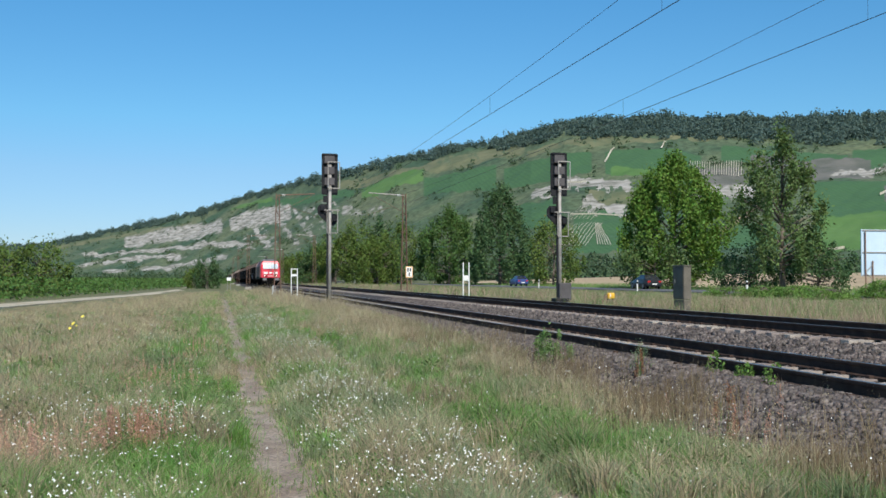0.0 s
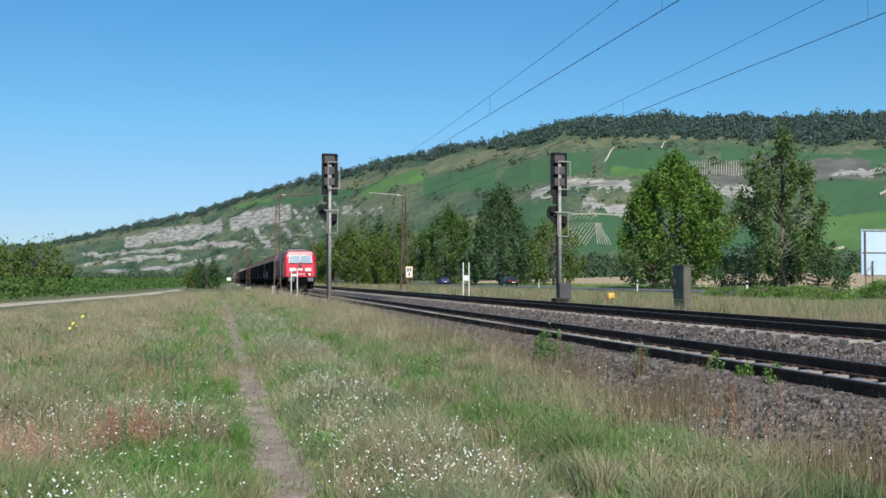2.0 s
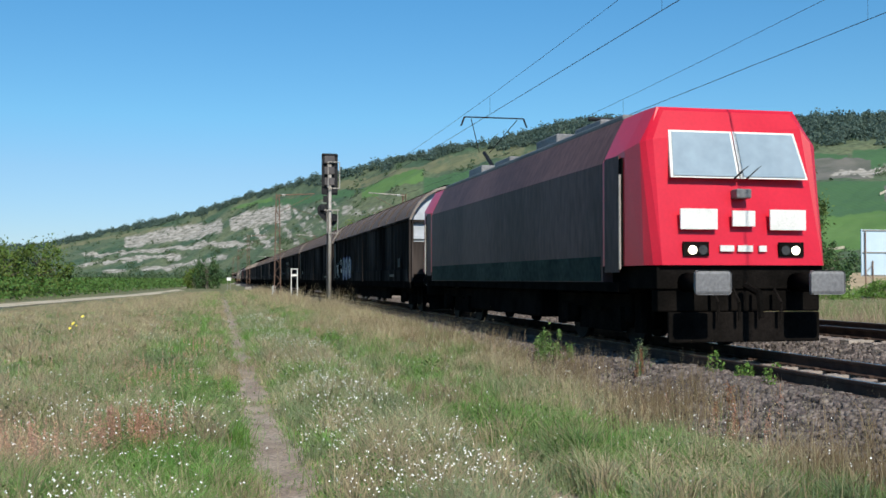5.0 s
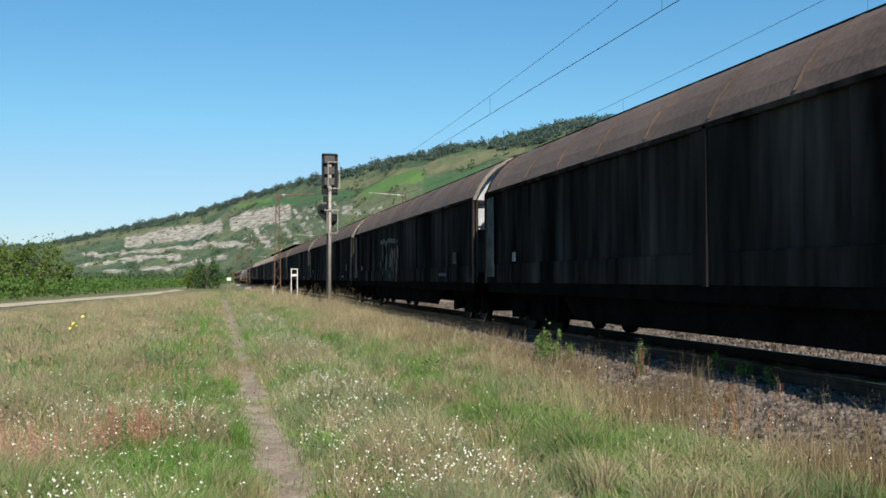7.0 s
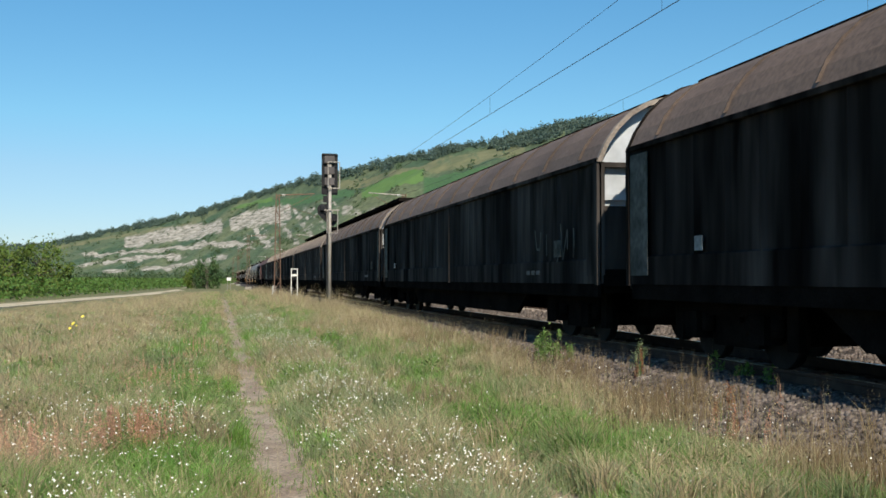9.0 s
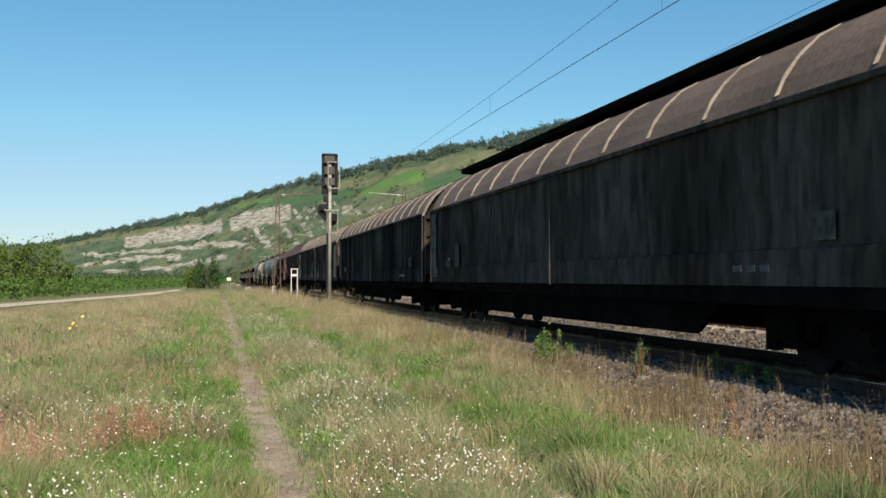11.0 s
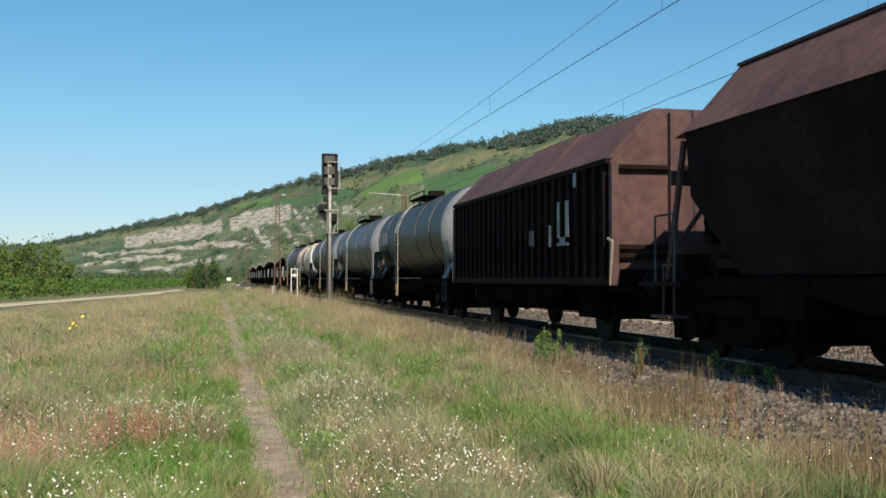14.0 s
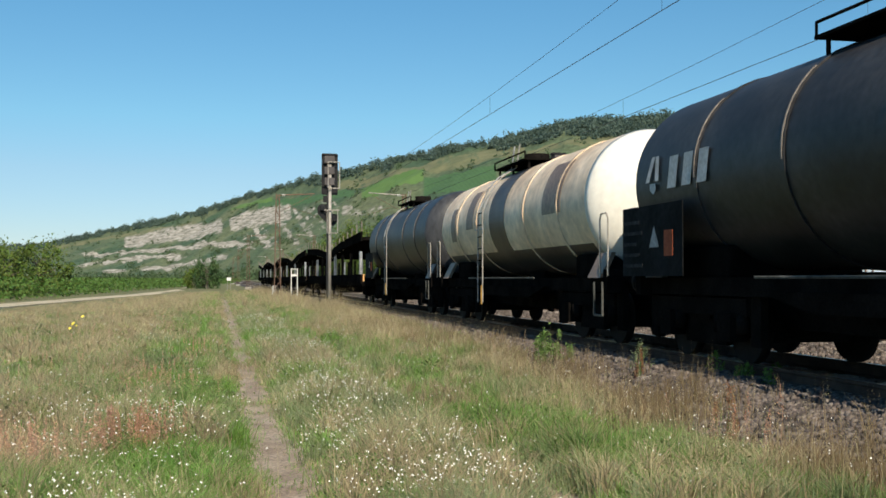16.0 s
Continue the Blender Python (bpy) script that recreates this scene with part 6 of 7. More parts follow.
def hopper_wagon(L, label):
    w = thing("hopper_wagon", label, "freight wagon", m=None)
    top0, top1, bot0, bot1 = 1.0, L - 0.9, 3.2, L - 2.9
    bm = BM()
    def ring(y, half_e, e, zb, hb):
        return [(-hb, y, zb), (hb, y, zb), (half_e, y, e), (-half_e, y, e)]
    loft(bm, [ring(top0 + 1.25, 1.42, 3.05, 2.2, 1.35), ring(bot0, 1.42, 3.05, 1.15, 1.15), ring(bot1, 1.42, 3.05, 1.15, 1.15), ring(top1 - 1.0, 1.42, 3.05, 2.2, 1.35)], smooth=False)
    part("hopper_body", bm, M_OX_SHADED, w, "red-brown hopper sides, darkened for shade")
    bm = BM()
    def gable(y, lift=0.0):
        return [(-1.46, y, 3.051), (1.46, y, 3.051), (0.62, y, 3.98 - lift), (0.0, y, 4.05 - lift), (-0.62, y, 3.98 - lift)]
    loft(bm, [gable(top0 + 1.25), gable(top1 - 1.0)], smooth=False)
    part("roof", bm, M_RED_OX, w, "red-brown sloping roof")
    bm = BM()
    loft(bm, [[(-0.8, top0, 3.3), (0.8, top0, 3.3), (0.5, top0, 3.9), (-0.5, top0, 3.9)], [(-1.44, top0 + 1.249, 3.06), (1.44, top0 + 1.249, 3.06), (0.6, top0 + 1.249, 3.97), (-0.6, top0 + 1.249, 3.97)]], smooth=False)
    part("end_hood", bm, M_RED_OX, w, "red-brown end hood")
    bm = BM()
    loft(bm, [[(-1.3, top1 - 0.4, 3.06), (1.3, top1 - 0.4, 3.06), (0.5, top1 - 0.4, 3.8), (-0.5, top1 - 0.4, 3.8)], [(-1.44, top1 - 0.999, 3.06), (1.44, top1 - 0.999, 3.06), (0.6, top1 - 0.999, 3.97), (-0.6, top1 - 0.999, 3.97)]], smooth=False)
    part("end_hood", bm, M_RED_OX, w, "red-brown end hood")
    part("roof_edge", box(BM(), -0.66, -0.58, top0 + 1.3, top1 - 1.0, 3.98, 4.02), M_RED_OX, w)
    part("vent_stack", box(BM(), -0.1, 0.12, top0 - 0.1, top0 + 0.1, 2.6, 4.1), M_OX_SHADED, w)
    # end frames, platform, ladder and hand wheel
    for y in (1.15, L - 1.15):
        for sx in (-1, 1):
            sgn = 1 if y < 5 else -1
            part("end_strut", bars(BM(), [(sx * 1.25, y - 0.2 * sgn, 1.1), (sx * 1.25, y + 0.35 * sgn, 3.0)], 0.05), M_RED_OX, w)
            part("end_strut", bars(BM(), [(sx * 0.55, y - 0.2 * sgn, 1.1), (sx * 0.55, y, 3.0)], 0.045), M_RED_OX, w)
        part("cross_beam", box(BM(), -1.3, 1.3, y - 0.05, y + 0.05, 2.42, 2.62), M_RED_OX, w)
        part("platform", box(BM(), -1.4, 1.4, y - 0.5, y + 0.9, 1.0, 1.06), M_OX_SHADED, w)
        part("hand_rail", bars(BM(), [(-1.38, y - 0.3, 1.06), (-1.38, y - 0.3, 2.0), (-1.38, y + 0.35, 2.0), (-1.38, y + 0.35, 1.06)], 0.018), M_STEELDIM, w)
        part("lower_beam", box(BM(), -1.3, 1.3, y - 0.04, y + 0.04, 1.45, 1.58), M_RED_OX, w)
        part("brake_cabinet", box(BM(), -1.15, -0.75, y - 0.12, y + 0.3, 1.07, 1.44, 0.02), M_OX_SHADED, w)
        part("gear_box", box(BM(), -0.75, -0.5, y - 0.2, y + 0.1, 1.6, 2.3, 0.03), M_OX_SHADED, w)
        part("brace", bars(BM(), [(-1.25, y, 1.5), (-0.55, y, 2.45)], 0.035), M_RED_OX, w)
        part("ladder", bars(BM(), [(-1.3, y - 0.1, 0.6), (-1.3, y - 0.1, 1.3), (-1.3, y + 0.25, 1.3), (-1.3, y + 0.25, 0.6)], 0.02), M_RED_OX, w)
        wheel = BM()
        pts = [(-0.62 + 0.28 * math.cos(a), y - 0.25, 1.9 + 0.28 * math.sin(a)) for a in (2 * math.pi * i / 14 for i in range(15))]
        part("hand_wheel", bars(wheel, pts, 0.022, 5), M_OX_SHADED, w)
        part("step", box(BM(), -1.45, -1.15, y - 0.25, y + 0.35, 0.55, 0.59), M_RED_OX, w)
    for q in np.linspace(bot0 + 1, bot1 - 1, 5):
        part("discharge_flap", box(BM(), -1.2, 1.2, q - 0.5, q + 0.5, 0.62, 1.16, 0.05), M_UNDER, w)
    frame_under(w, L, 4.4, L - 4.4, 0.75)
    bogie(w, 2.3)
    bogie(w, L - 2.3)
    buffers(w, L)
    for k in range(3):
        plate(w, 6.2 + 0.5 * k, 6.55 + 0.5 * k, 2.2, 2.30, M_STEELDIM, -1.40, "lettering_bar")
    return w


def ribbed_wagon(L, label):
    w = thing("ribbed_wagon", label, "freight wagon")
    y0, y1 = 0.75, L - 0.62
    part("body", box(BM(), -1.36, 1.36, y0 + 0.05, y1 - 0.05, 1.1, 2.95), M_OX_SHADED, w, "red-brown steel body, darkened for shade")
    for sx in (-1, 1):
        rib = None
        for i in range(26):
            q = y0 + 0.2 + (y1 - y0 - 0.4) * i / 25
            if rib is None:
                rib = part("side_rib", box(BM(), -0.04, 0.04, -0.05, 0.05, 1.12, 3.05), M_OX_SHADED, w, "", pose(sx * 1.40, q, 0))
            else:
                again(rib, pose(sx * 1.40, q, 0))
        part("eave", box(BM(), sx * 1.40 - 0.06, sx * 1.40 + 0.06, y0, y1, 2.96, 3.04), M_OX_SHADED, w)
        part("bottom_rail", box(BM(), sx * 1.40 - 0.05, sx * 1.40 + 0.05, y0, y1, 1.0, 1.12), M_OX_SHADED, w)
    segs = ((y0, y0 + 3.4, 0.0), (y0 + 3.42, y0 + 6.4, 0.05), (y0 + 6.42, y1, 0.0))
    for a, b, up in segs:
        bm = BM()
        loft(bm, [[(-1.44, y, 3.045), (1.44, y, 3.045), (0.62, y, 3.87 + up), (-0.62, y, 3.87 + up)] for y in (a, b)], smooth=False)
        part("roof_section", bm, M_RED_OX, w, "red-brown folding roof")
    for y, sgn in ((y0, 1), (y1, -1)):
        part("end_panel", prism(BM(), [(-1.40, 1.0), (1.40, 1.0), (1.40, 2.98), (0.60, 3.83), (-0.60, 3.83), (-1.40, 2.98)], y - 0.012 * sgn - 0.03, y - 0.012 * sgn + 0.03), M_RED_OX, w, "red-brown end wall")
        for px in (-1.36, -0.35, 0.35, 1.36):
            part("end_post", box(BM(), px - 0.06, px + 0.06, y - sgn * 0.16, y - sgn * 0.045, 1.0, 2.94 if abs(px) > 1 else 3.78), M_RED_OX, w)
        for zz in (1.48, 1.62, 2.90):
            part("end_rail", box(BM(), -1.29, 1.29, y - sgn * 0.14, y - sgn * 0.05, zz - 0.04, zz + 0.03), M_OX_SHADED, w)
        part("grab_rail", bars(BM(), [(-1.42, y - 0.1 * sgn, 1.0), (-1.42, y - 0.18 * sgn, 1.7), (-1.42, y, 1.75)], 0.025), M_HOOP, w)
        part("ladder", bars(BM(), [(0.75, y - 0.2 * sgn, 1.1), (0.75, y - 0.2 * sgn, 2.35), (1.15, y - 0.2 * sgn, 2.35), (1.15, y - 0.2 * sgn, 1.1)], 0.022), M_OX_SHADED, w)
    frame_under(w, L, 3.4, L - 3.4, 0.6)
    for q in (2.5, L - 2.5):
        wheelset(w, q)
        for sx in (-1, 1):
            part("spring_box", box(BM(), sx * 1.03 - 0.1, sx * 1.03 + 0.1, q - 0.5, q + 0.5, 0.42, 0.88, 0.03), M_UNDER, w)
    buffers(w, L)
    bm = BM()
    for ya, yb, za, zb in ((2.6, 2.78, 1.75, 2.5), (3.1, 3.24, 1.75, 2.5), (2.6, 3.24, 1.7, 1.85)):
        box(bm, -1.452, -1.442, ya, yb, za, zb)
    part("letter_shape", bm, M_MARK_DIM, w, "faded white painted shape")
    plate(w, 3.6, 3.75, 1.7, 2.1, M_MARK_DIM, -1.452, "letter_bar")
    plate(w, 4.7, 5.0, 1.75, 2.05, M_STEELDIM, -1.452, "letter_bar")
    plate(w, 2.2, 2.35, 2.7, 2.95, M_MARK_DIM, -1.452, "letter_bar")
    return w


def tank_wagon(L, label, body, end, emblem=True, board=True, bands=(), hoops=(0.13, 0.32, 0.66, 0.84), cz=2.53, r=1.32, climb=0.60):
    w = thing("tank_wagon", label, "tank wagon", "tank wagons")
    y0, y1, n = 1.75, L - 0.75, 48
    def ring(y, rad):
        return [(rad * math.cos(2 * math.pi * i / n), y, cz + rad * math.sin(2 * math.pi * i / n)) for i in range(n)]
    bm = BM()
    loft(bm, [ring(q, r) for q in np.linspace(y0, y1, 8)], caps=False)
    part("barrel", bm, body, w, "long cylindrical tank barrel")
    for q, sgn in ((y0, -1), (y1, 1)):
        bm = BM()
        loft(bm, [ring(q + sgn * 0.5 * math.sin(a), r * math.cos(a) ** 0.8) for a in (0.0, 0.25, 0.5, 0.75, 1.0, 1.25, 1.45, 1.56)])
        # only the end that faces the sun takes the lighter colour
        part("tank_end", bm, end if sgn < 0 else body, w, "domed tank end")
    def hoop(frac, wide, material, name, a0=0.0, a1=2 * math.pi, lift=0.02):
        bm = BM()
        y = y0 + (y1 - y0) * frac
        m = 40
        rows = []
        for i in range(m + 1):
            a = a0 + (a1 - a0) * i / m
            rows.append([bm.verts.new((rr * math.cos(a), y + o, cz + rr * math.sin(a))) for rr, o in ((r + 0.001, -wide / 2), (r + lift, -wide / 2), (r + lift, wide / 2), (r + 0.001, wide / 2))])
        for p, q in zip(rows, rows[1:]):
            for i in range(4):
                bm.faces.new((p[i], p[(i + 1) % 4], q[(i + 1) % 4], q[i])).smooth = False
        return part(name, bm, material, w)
    for frac in hoops:
        hoop(frac, 0.09, body, "tank_strap")
        hoop(frac, 0.03, M_HOOP, "weld_seam", 2.3, 3.2, 0.025)
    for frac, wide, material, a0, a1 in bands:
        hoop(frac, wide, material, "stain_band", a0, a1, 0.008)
    # saddle, frame
    frame_under(w, L, 4.2, L - 4.2, 0.72)
    part("saddle", box(BM(), -1.0, 1.0, 1.6, 3.0, 1.1, 1.55, 0.05), M_UNDER, w)
    part("saddle", box(BM(), -1.0, 1.0, L - 3.0, L - 1.6, 1.1, 1.55, 0.05), M_UNDER, w)
    part("belly_pipe", tube(BM(), (0, 4.2, 1.05), (0, L - 4.2, 1.05), 0.14, 10), M_UNDER, w)
    part("outlet", box(BM(), -0.5, 0.5, L / 2 - 0.5, L / 2 + 0.5, 0.75, 1.35, 0.08), M_UNDER, w)
    bogie(w, 2.25)
    bogie(w, L - 2.25)
    buffers(w, L)
    part("side_rail", tube(BM(), (-1.38, 4.4, 1.12), (-1.38, L - 4.4, 1.12), 0.02, 6), M_STRIP, w)
    # ladder and top platform
    ym = L * climb
    for o in (-0.22, 0.22):
        pts = [(-1.42, ym + o, 0.55), (-1.42, ym + o, 2.7)] + [((r + 0.12) * math.cos(a), ym + o, cz + (r + 0.12) * math.sin(a)) for a in (2.9, 2.6, 2.3, 2.0)] + [(-0.5, ym + o, cz + r + 0.55)]
        part("ladder_rail", bars(BM(), pts, 0.017), M_STEEL if o < 0 else M_MARK_DIM, w)
    for i in range(8):
        part("rung", tube(BM(), (-1.42, ym - 0.22, 0.7 + 0.28 * i), (-1.42, ym + 0.22, 0.7 + 0.28 * i), 0.016, 5), M_UNDER, w)
    part("ladder_foot", tube(BM(), (-1.45, ym - 0.22, 0.5), (-1.45, ym - 0.22, 0.95), 0.02, 6), M_LADDERFOOT, w, "worn yellow ladder foot")
    part("ladder_stay", bars(BM(), [(-1.44, ym - 0.35, 2.28), (-1.44, ym + 0.4, 2.28)], 0.016), M_MARK_DIM, w)
    ym = L * 0.60
    part("top_platform", box(BM(), -0.72, 0.72, ym - 1.4, ym + 1.3, cz + r + 0.05, cz + r + 0.09), M_UNDER, w)
    bm = BM()
    for q in (ym - 1.3, ym, ym + 1.2):
        for sx in (-0.6, 0.6):
            tube(bm, (sx, q, cz + r - 0.2), (sx, q, cz + r + 0.06), 0.03, 5)
    part("platform_legs", bm, M_UNDER, w)
    bm = BM()
    bars(bm, [(-0.72, ym - 1.38, cz + r + 0.08), (-0.72, ym - 1.38, cz + r + 0.24), (-0.72, ym + 1.25, cz + r + 0.24), (-0.72, ym + 1.25, cz + r + 0.08)], 0.02)
    part("platform_rail", bm, M_UNDER, w)
    part("manhole", tube(BM(), (0, ym, cz + r - 0.1), (0, ym, cz + r + 0.34), 0.3, 14), M_UNDER, w)
    # end hand rails
    for q in (0.42, L - 0.85):
        part("hand_rail", bars(BM(), [(-1.36, q, 1.15), (-1.36, q, 2.08), (-1.36, q + 0.06, 2.17), (-1.36, q + 0.30, 2.17), (-1.36, q + 0.36, 2.08), (-1.36, q + 0.36, 1.15)], 0.015), M_STEEL, w, "pale tubular hand rail")
    part("brake_hose", bars(BM(), [(-0.55, 0.5, 1.0), (-0.6, 0.3, 0.62), (-0.5, 0.12, 0.55), (-0.42, 0.05, 0.8)], 0.02), M_STRIP, w)
    part("shunter_step", bars(BM(), [(-1.38, 0.62, 1.05), (-1.38, 0.62, 0.5), (-1.38, 1.0, 0.5), (-1.38, 1.0, 1.05)], 0.02), M_STRIP, w)
    for q in (0.95, L - 1.6):
        bm = BM()
        prism(bm, [(-1.30, 1.12), (-1.22, 1.12), (-1.0, 1.55), (-1.08, 1.55)], q, q + 0.6)
        part("saddle_bracket", bm, body if body is not M_TANK_CREAM else M_BROWNBAND, w)
    if board:
        b = plate(w, L - 2.6, L - 0.5, 1.14, 2.16, M_BOARD, -1.45, "data_board")
        for k in range(5):
            part("text_bar", box(BM(), -1.458, -1.452, L - 1.25 + 0.11 * (k % 3), L - 0.55 + 0.05 * (k % 2), 1.27 + 0.16 * k, 1.32 + 0.16 * k), M_TEXTBAR, b)
        part("warning_square", box(BM(), -1.458, -1.452, L - 2.3, L - 2.02, 1.42, 1.78), M_WARNRED, b)
        bm = BM()
        bm.faces.new([bm.verts.new((-1.456, q, z)) for q, z in ((L - 1.5, 1.55), (L - 1.85, 1.55), (L - 1.675, 1.85))])
        part("warning_triangle", bm, M_MARK_DIM, b)
    if emblem:
        def on_barrel(pts, name):
            bm = BM()
            bm.faces.new([bm.verts.new(((r + 0.034) * -math.cos(a), q, cz + (r + 0.034) * math.sin(a))) for q, a in ((e - (e - q0) * 0.92, 0.05 + (a0 - 0.09) * 0.72) for q0, a0 in pts)])
            part(name, bm, M_EMBLEM, w, "white painted emblem shape")
        e = L - 1.15
        on_barrel([(e, 0.0), (e - 0.16, 0.38), (e - 0.28, 0.38), (e - 0.14, 0.0)], "emblem_shape")
        on_barrel([(e - 0.30, 0.38), (e - 0.42, 0.38), (e - 0.50, 0.0), (e - 0.36, 0.0)], "emblem_shape")
        on_barrel([(e - 0.16, -0.03), (e - 0.38, -0.03), (e - 0.38, -0.13), (e - 0.27, -0.19), (e - 0.16, -0.13)], "emblem_shape")
        for k in range(3):
            q = e - 0.80 - 0.50 * k
            on_barrel([(q, -0.14), (q - 0.06, 0.32), (q - 0.36, 0.32), (q - 0.30, -0.14)], "emblem_bar")
    return w


def car_carrier(L, label):
    w = thing("car_carrier", label, "car transporter wagon", "car transporters")
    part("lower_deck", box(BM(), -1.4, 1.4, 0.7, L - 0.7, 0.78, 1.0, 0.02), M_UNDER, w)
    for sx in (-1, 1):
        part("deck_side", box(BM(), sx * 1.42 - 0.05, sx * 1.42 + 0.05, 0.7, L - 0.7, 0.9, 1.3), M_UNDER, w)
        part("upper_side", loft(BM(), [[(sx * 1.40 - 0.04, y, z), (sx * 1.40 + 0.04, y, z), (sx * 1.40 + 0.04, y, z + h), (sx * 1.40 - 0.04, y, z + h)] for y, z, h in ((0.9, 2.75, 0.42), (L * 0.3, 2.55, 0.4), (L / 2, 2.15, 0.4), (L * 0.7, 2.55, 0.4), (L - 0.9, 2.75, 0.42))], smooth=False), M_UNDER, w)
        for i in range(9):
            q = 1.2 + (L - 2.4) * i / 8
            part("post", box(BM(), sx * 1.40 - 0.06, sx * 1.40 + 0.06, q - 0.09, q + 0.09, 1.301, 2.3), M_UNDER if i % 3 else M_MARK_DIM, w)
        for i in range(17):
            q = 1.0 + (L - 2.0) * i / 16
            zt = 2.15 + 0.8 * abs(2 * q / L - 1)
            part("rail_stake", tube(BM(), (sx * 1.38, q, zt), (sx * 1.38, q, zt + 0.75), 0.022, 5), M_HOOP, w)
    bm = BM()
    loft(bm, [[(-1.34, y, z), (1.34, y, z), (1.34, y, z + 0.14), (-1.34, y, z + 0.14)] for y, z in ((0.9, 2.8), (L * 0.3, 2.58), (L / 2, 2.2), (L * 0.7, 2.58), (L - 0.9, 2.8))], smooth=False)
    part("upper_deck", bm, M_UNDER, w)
    for q in (2.2, L / 2, L - 2.2):
        wheelset(w, q, 0.4)
        part("axle_guard", box(BM(), -1.1, 1.1, q - 0.5, q + 0.5, 0.4, 0.779, 0.03), M_UNDER, w)
    part("corner_box", box(BM(), -1.44, -1.2, 0.72, 1.2, 1.001, 1.3), M_ORANGE, w)
    buffers(w, L)
    return w


def locomotive(L, label):
    w = thing("locomotive", label, "locomotive")
    def ring(y, b, t, zb=1.05, zt=3.68, edge=2.95):
        return [(-b, y, zb), (b, y, zb), (b, y, edge), (t + 0.12, y, zt - 0.22), (t, y, zt), (-t, y, zt), (-t - 0.12, y, zt - 0.22), (-b, y, edge)]
    bm = BM()
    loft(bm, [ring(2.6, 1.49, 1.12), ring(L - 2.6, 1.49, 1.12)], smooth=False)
    part("body_side", bm, M_RED_DIRTY_SHADE, w, "grimy red locomotive body side, darkened for shade")
    for sgn in (1, -1):
        def Y(q):
            return q if sgn > 0 else L - q
        bm = BM()
        rows = [ring(Y(2.599), 1.49, 1.12, 1.3), ring(Y(1.7), 1.48, 1.13, 1.3, 3.69, 3.05), ring(Y(1.1), 1.43, 1.12, 1.3, 3.68, 3.12), ring(Y(0.9), 1.37, 1.09, 1.3, 3.66, 3.14)]
        # the raked front: foot stands forward of the windscreen's head
        f = []
        for (x, y, z) in ring(Y(0.78), 1.28, 1.04, 1.3, 3.62, 3.16):
            back = 0.0 if z < 2.3 else (z - 2.3) * 0.36
            f.append((x, Y(0.78 + back), z))
        # the nose slopes back behind the raked screen as well
        rows[-1] = [(x, Y((y if sgn > 0 else L - y) + (0.0 if z < 2.3 else (z - 2.3) * 0.30)), z) for x, y, z in rows[-1]]
        rows[-2] = [(x, Y((y if sgn > 0 else L - y) + (0.0 if z < 2.3 else (z - 2.3) * 0.16)), z) for x, y, z in rows[-2]]
        rows.append(f)
        loft(bm, rows, smooth=False)
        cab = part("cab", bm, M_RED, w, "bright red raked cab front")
        def slab(name, x0, x1, z0, z1, material, label="", out=0.02, thick=0.03, x2=None, x3=None):
            def face_y(z):
                return 0.78 + (0.0 if z < 2.3 else (z - 2.3) * 0.36)
            bm = BM()
            x2, x3 = (x0, x1) if x2 is None else (x2, x3)
            vs = []
            for o in (out, out - thick):
                vs += [bm.verts.new((x0, Y(face_y(z0) - o), z0)), bm.verts.new((x1, Y(face_y(z0) - o), z0)), bm.verts.new((x3, Y(face_y(z1) - o), z1)), bm.verts.new((x2, Y(face_y(z1) - o), z1))]
            for q in ((0, 1, 2, 3), (7, 6, 5, 4), (0, 4, 5, 1), (1, 5, 6, 2), (2, 6, 7, 3), (3, 7, 4, 0)):
                bm.faces.new([vs[i] for i in q])
            return part(name, bm, material, cab, label)
        for sx in (-1, 1):
            a, b = sorted((sx * 0.05, sx * 1.06))
            c, d = sorted((sx * 0.05, sx * 0.98))
            slab("windscreen_frame", a - 0.04, b + 0.04, 2.58, 3.31, M_WHITE, "pale windscreen surround", 0.012, 0.04, c - 0.04, d + 0.04)
            slab("windscreen", a, b, 2.61, 3.28, M_SCREEN, "windscreen with the sky's reflection in its pale blue colour", 0.03, 0.015, c, d)
            a, b = sorted((sx * 0.42, sx * 1.00))
            slab("white_panel", a, b, 1.82, 2.12, M_WHITE, "white painted panel", 0.012)
            a, b = sorted((sx * 0.56, sx * 0.96))
            slab("lamp_bezel", a, b, 1.43, 1.64, M_UNDER, "dark lamp surround", 0.014)
            q = sx * 0.82
            part("headlight", tube(BM(), (q, Y(0.74), 1.52), (q, Y(0.772), 1.52), 0.065, 12), M_LAMP, cab, "lit round headlight")
            q = sx * 0.66
            part("tail_lamp", tube(BM(), (q, Y(0.745), 1.52), (q, Y(0.772), 1.52), 0.07, 12), M_GLASS, cab)
            part("wiper", bars(BM(), [(sx * 0.1, Y(0.86), 2.58), (sx * 0.1 + 0.35, Y(0.96), 2.84)], 0.015), M_BLACK, cab)
            part("buffer_casing", tube(BM(), (sx * 0.875, Y(0.06), 1.05), (sx * 0.875, Y(0.9), 1.05), 0.14, 12), M_UNDER, w)
            part("cab_side_window", box(BM(), *sorted((sx * 1.48, sx * 1.502)), *sorted((Y(1.75), Y(1.88))), 1.3, 2.95), M_UNDER, cab, "dark cab door gap")
            part("buffer", box(BM(), sx * 0.875 - 0.27, sx * 0.875 + 0.27, *sorted((Y(0.0), Y(0.05))), 0.88, 1.22, 0.05), M_LOCOROOF, w, "grey rectangular buffer head")
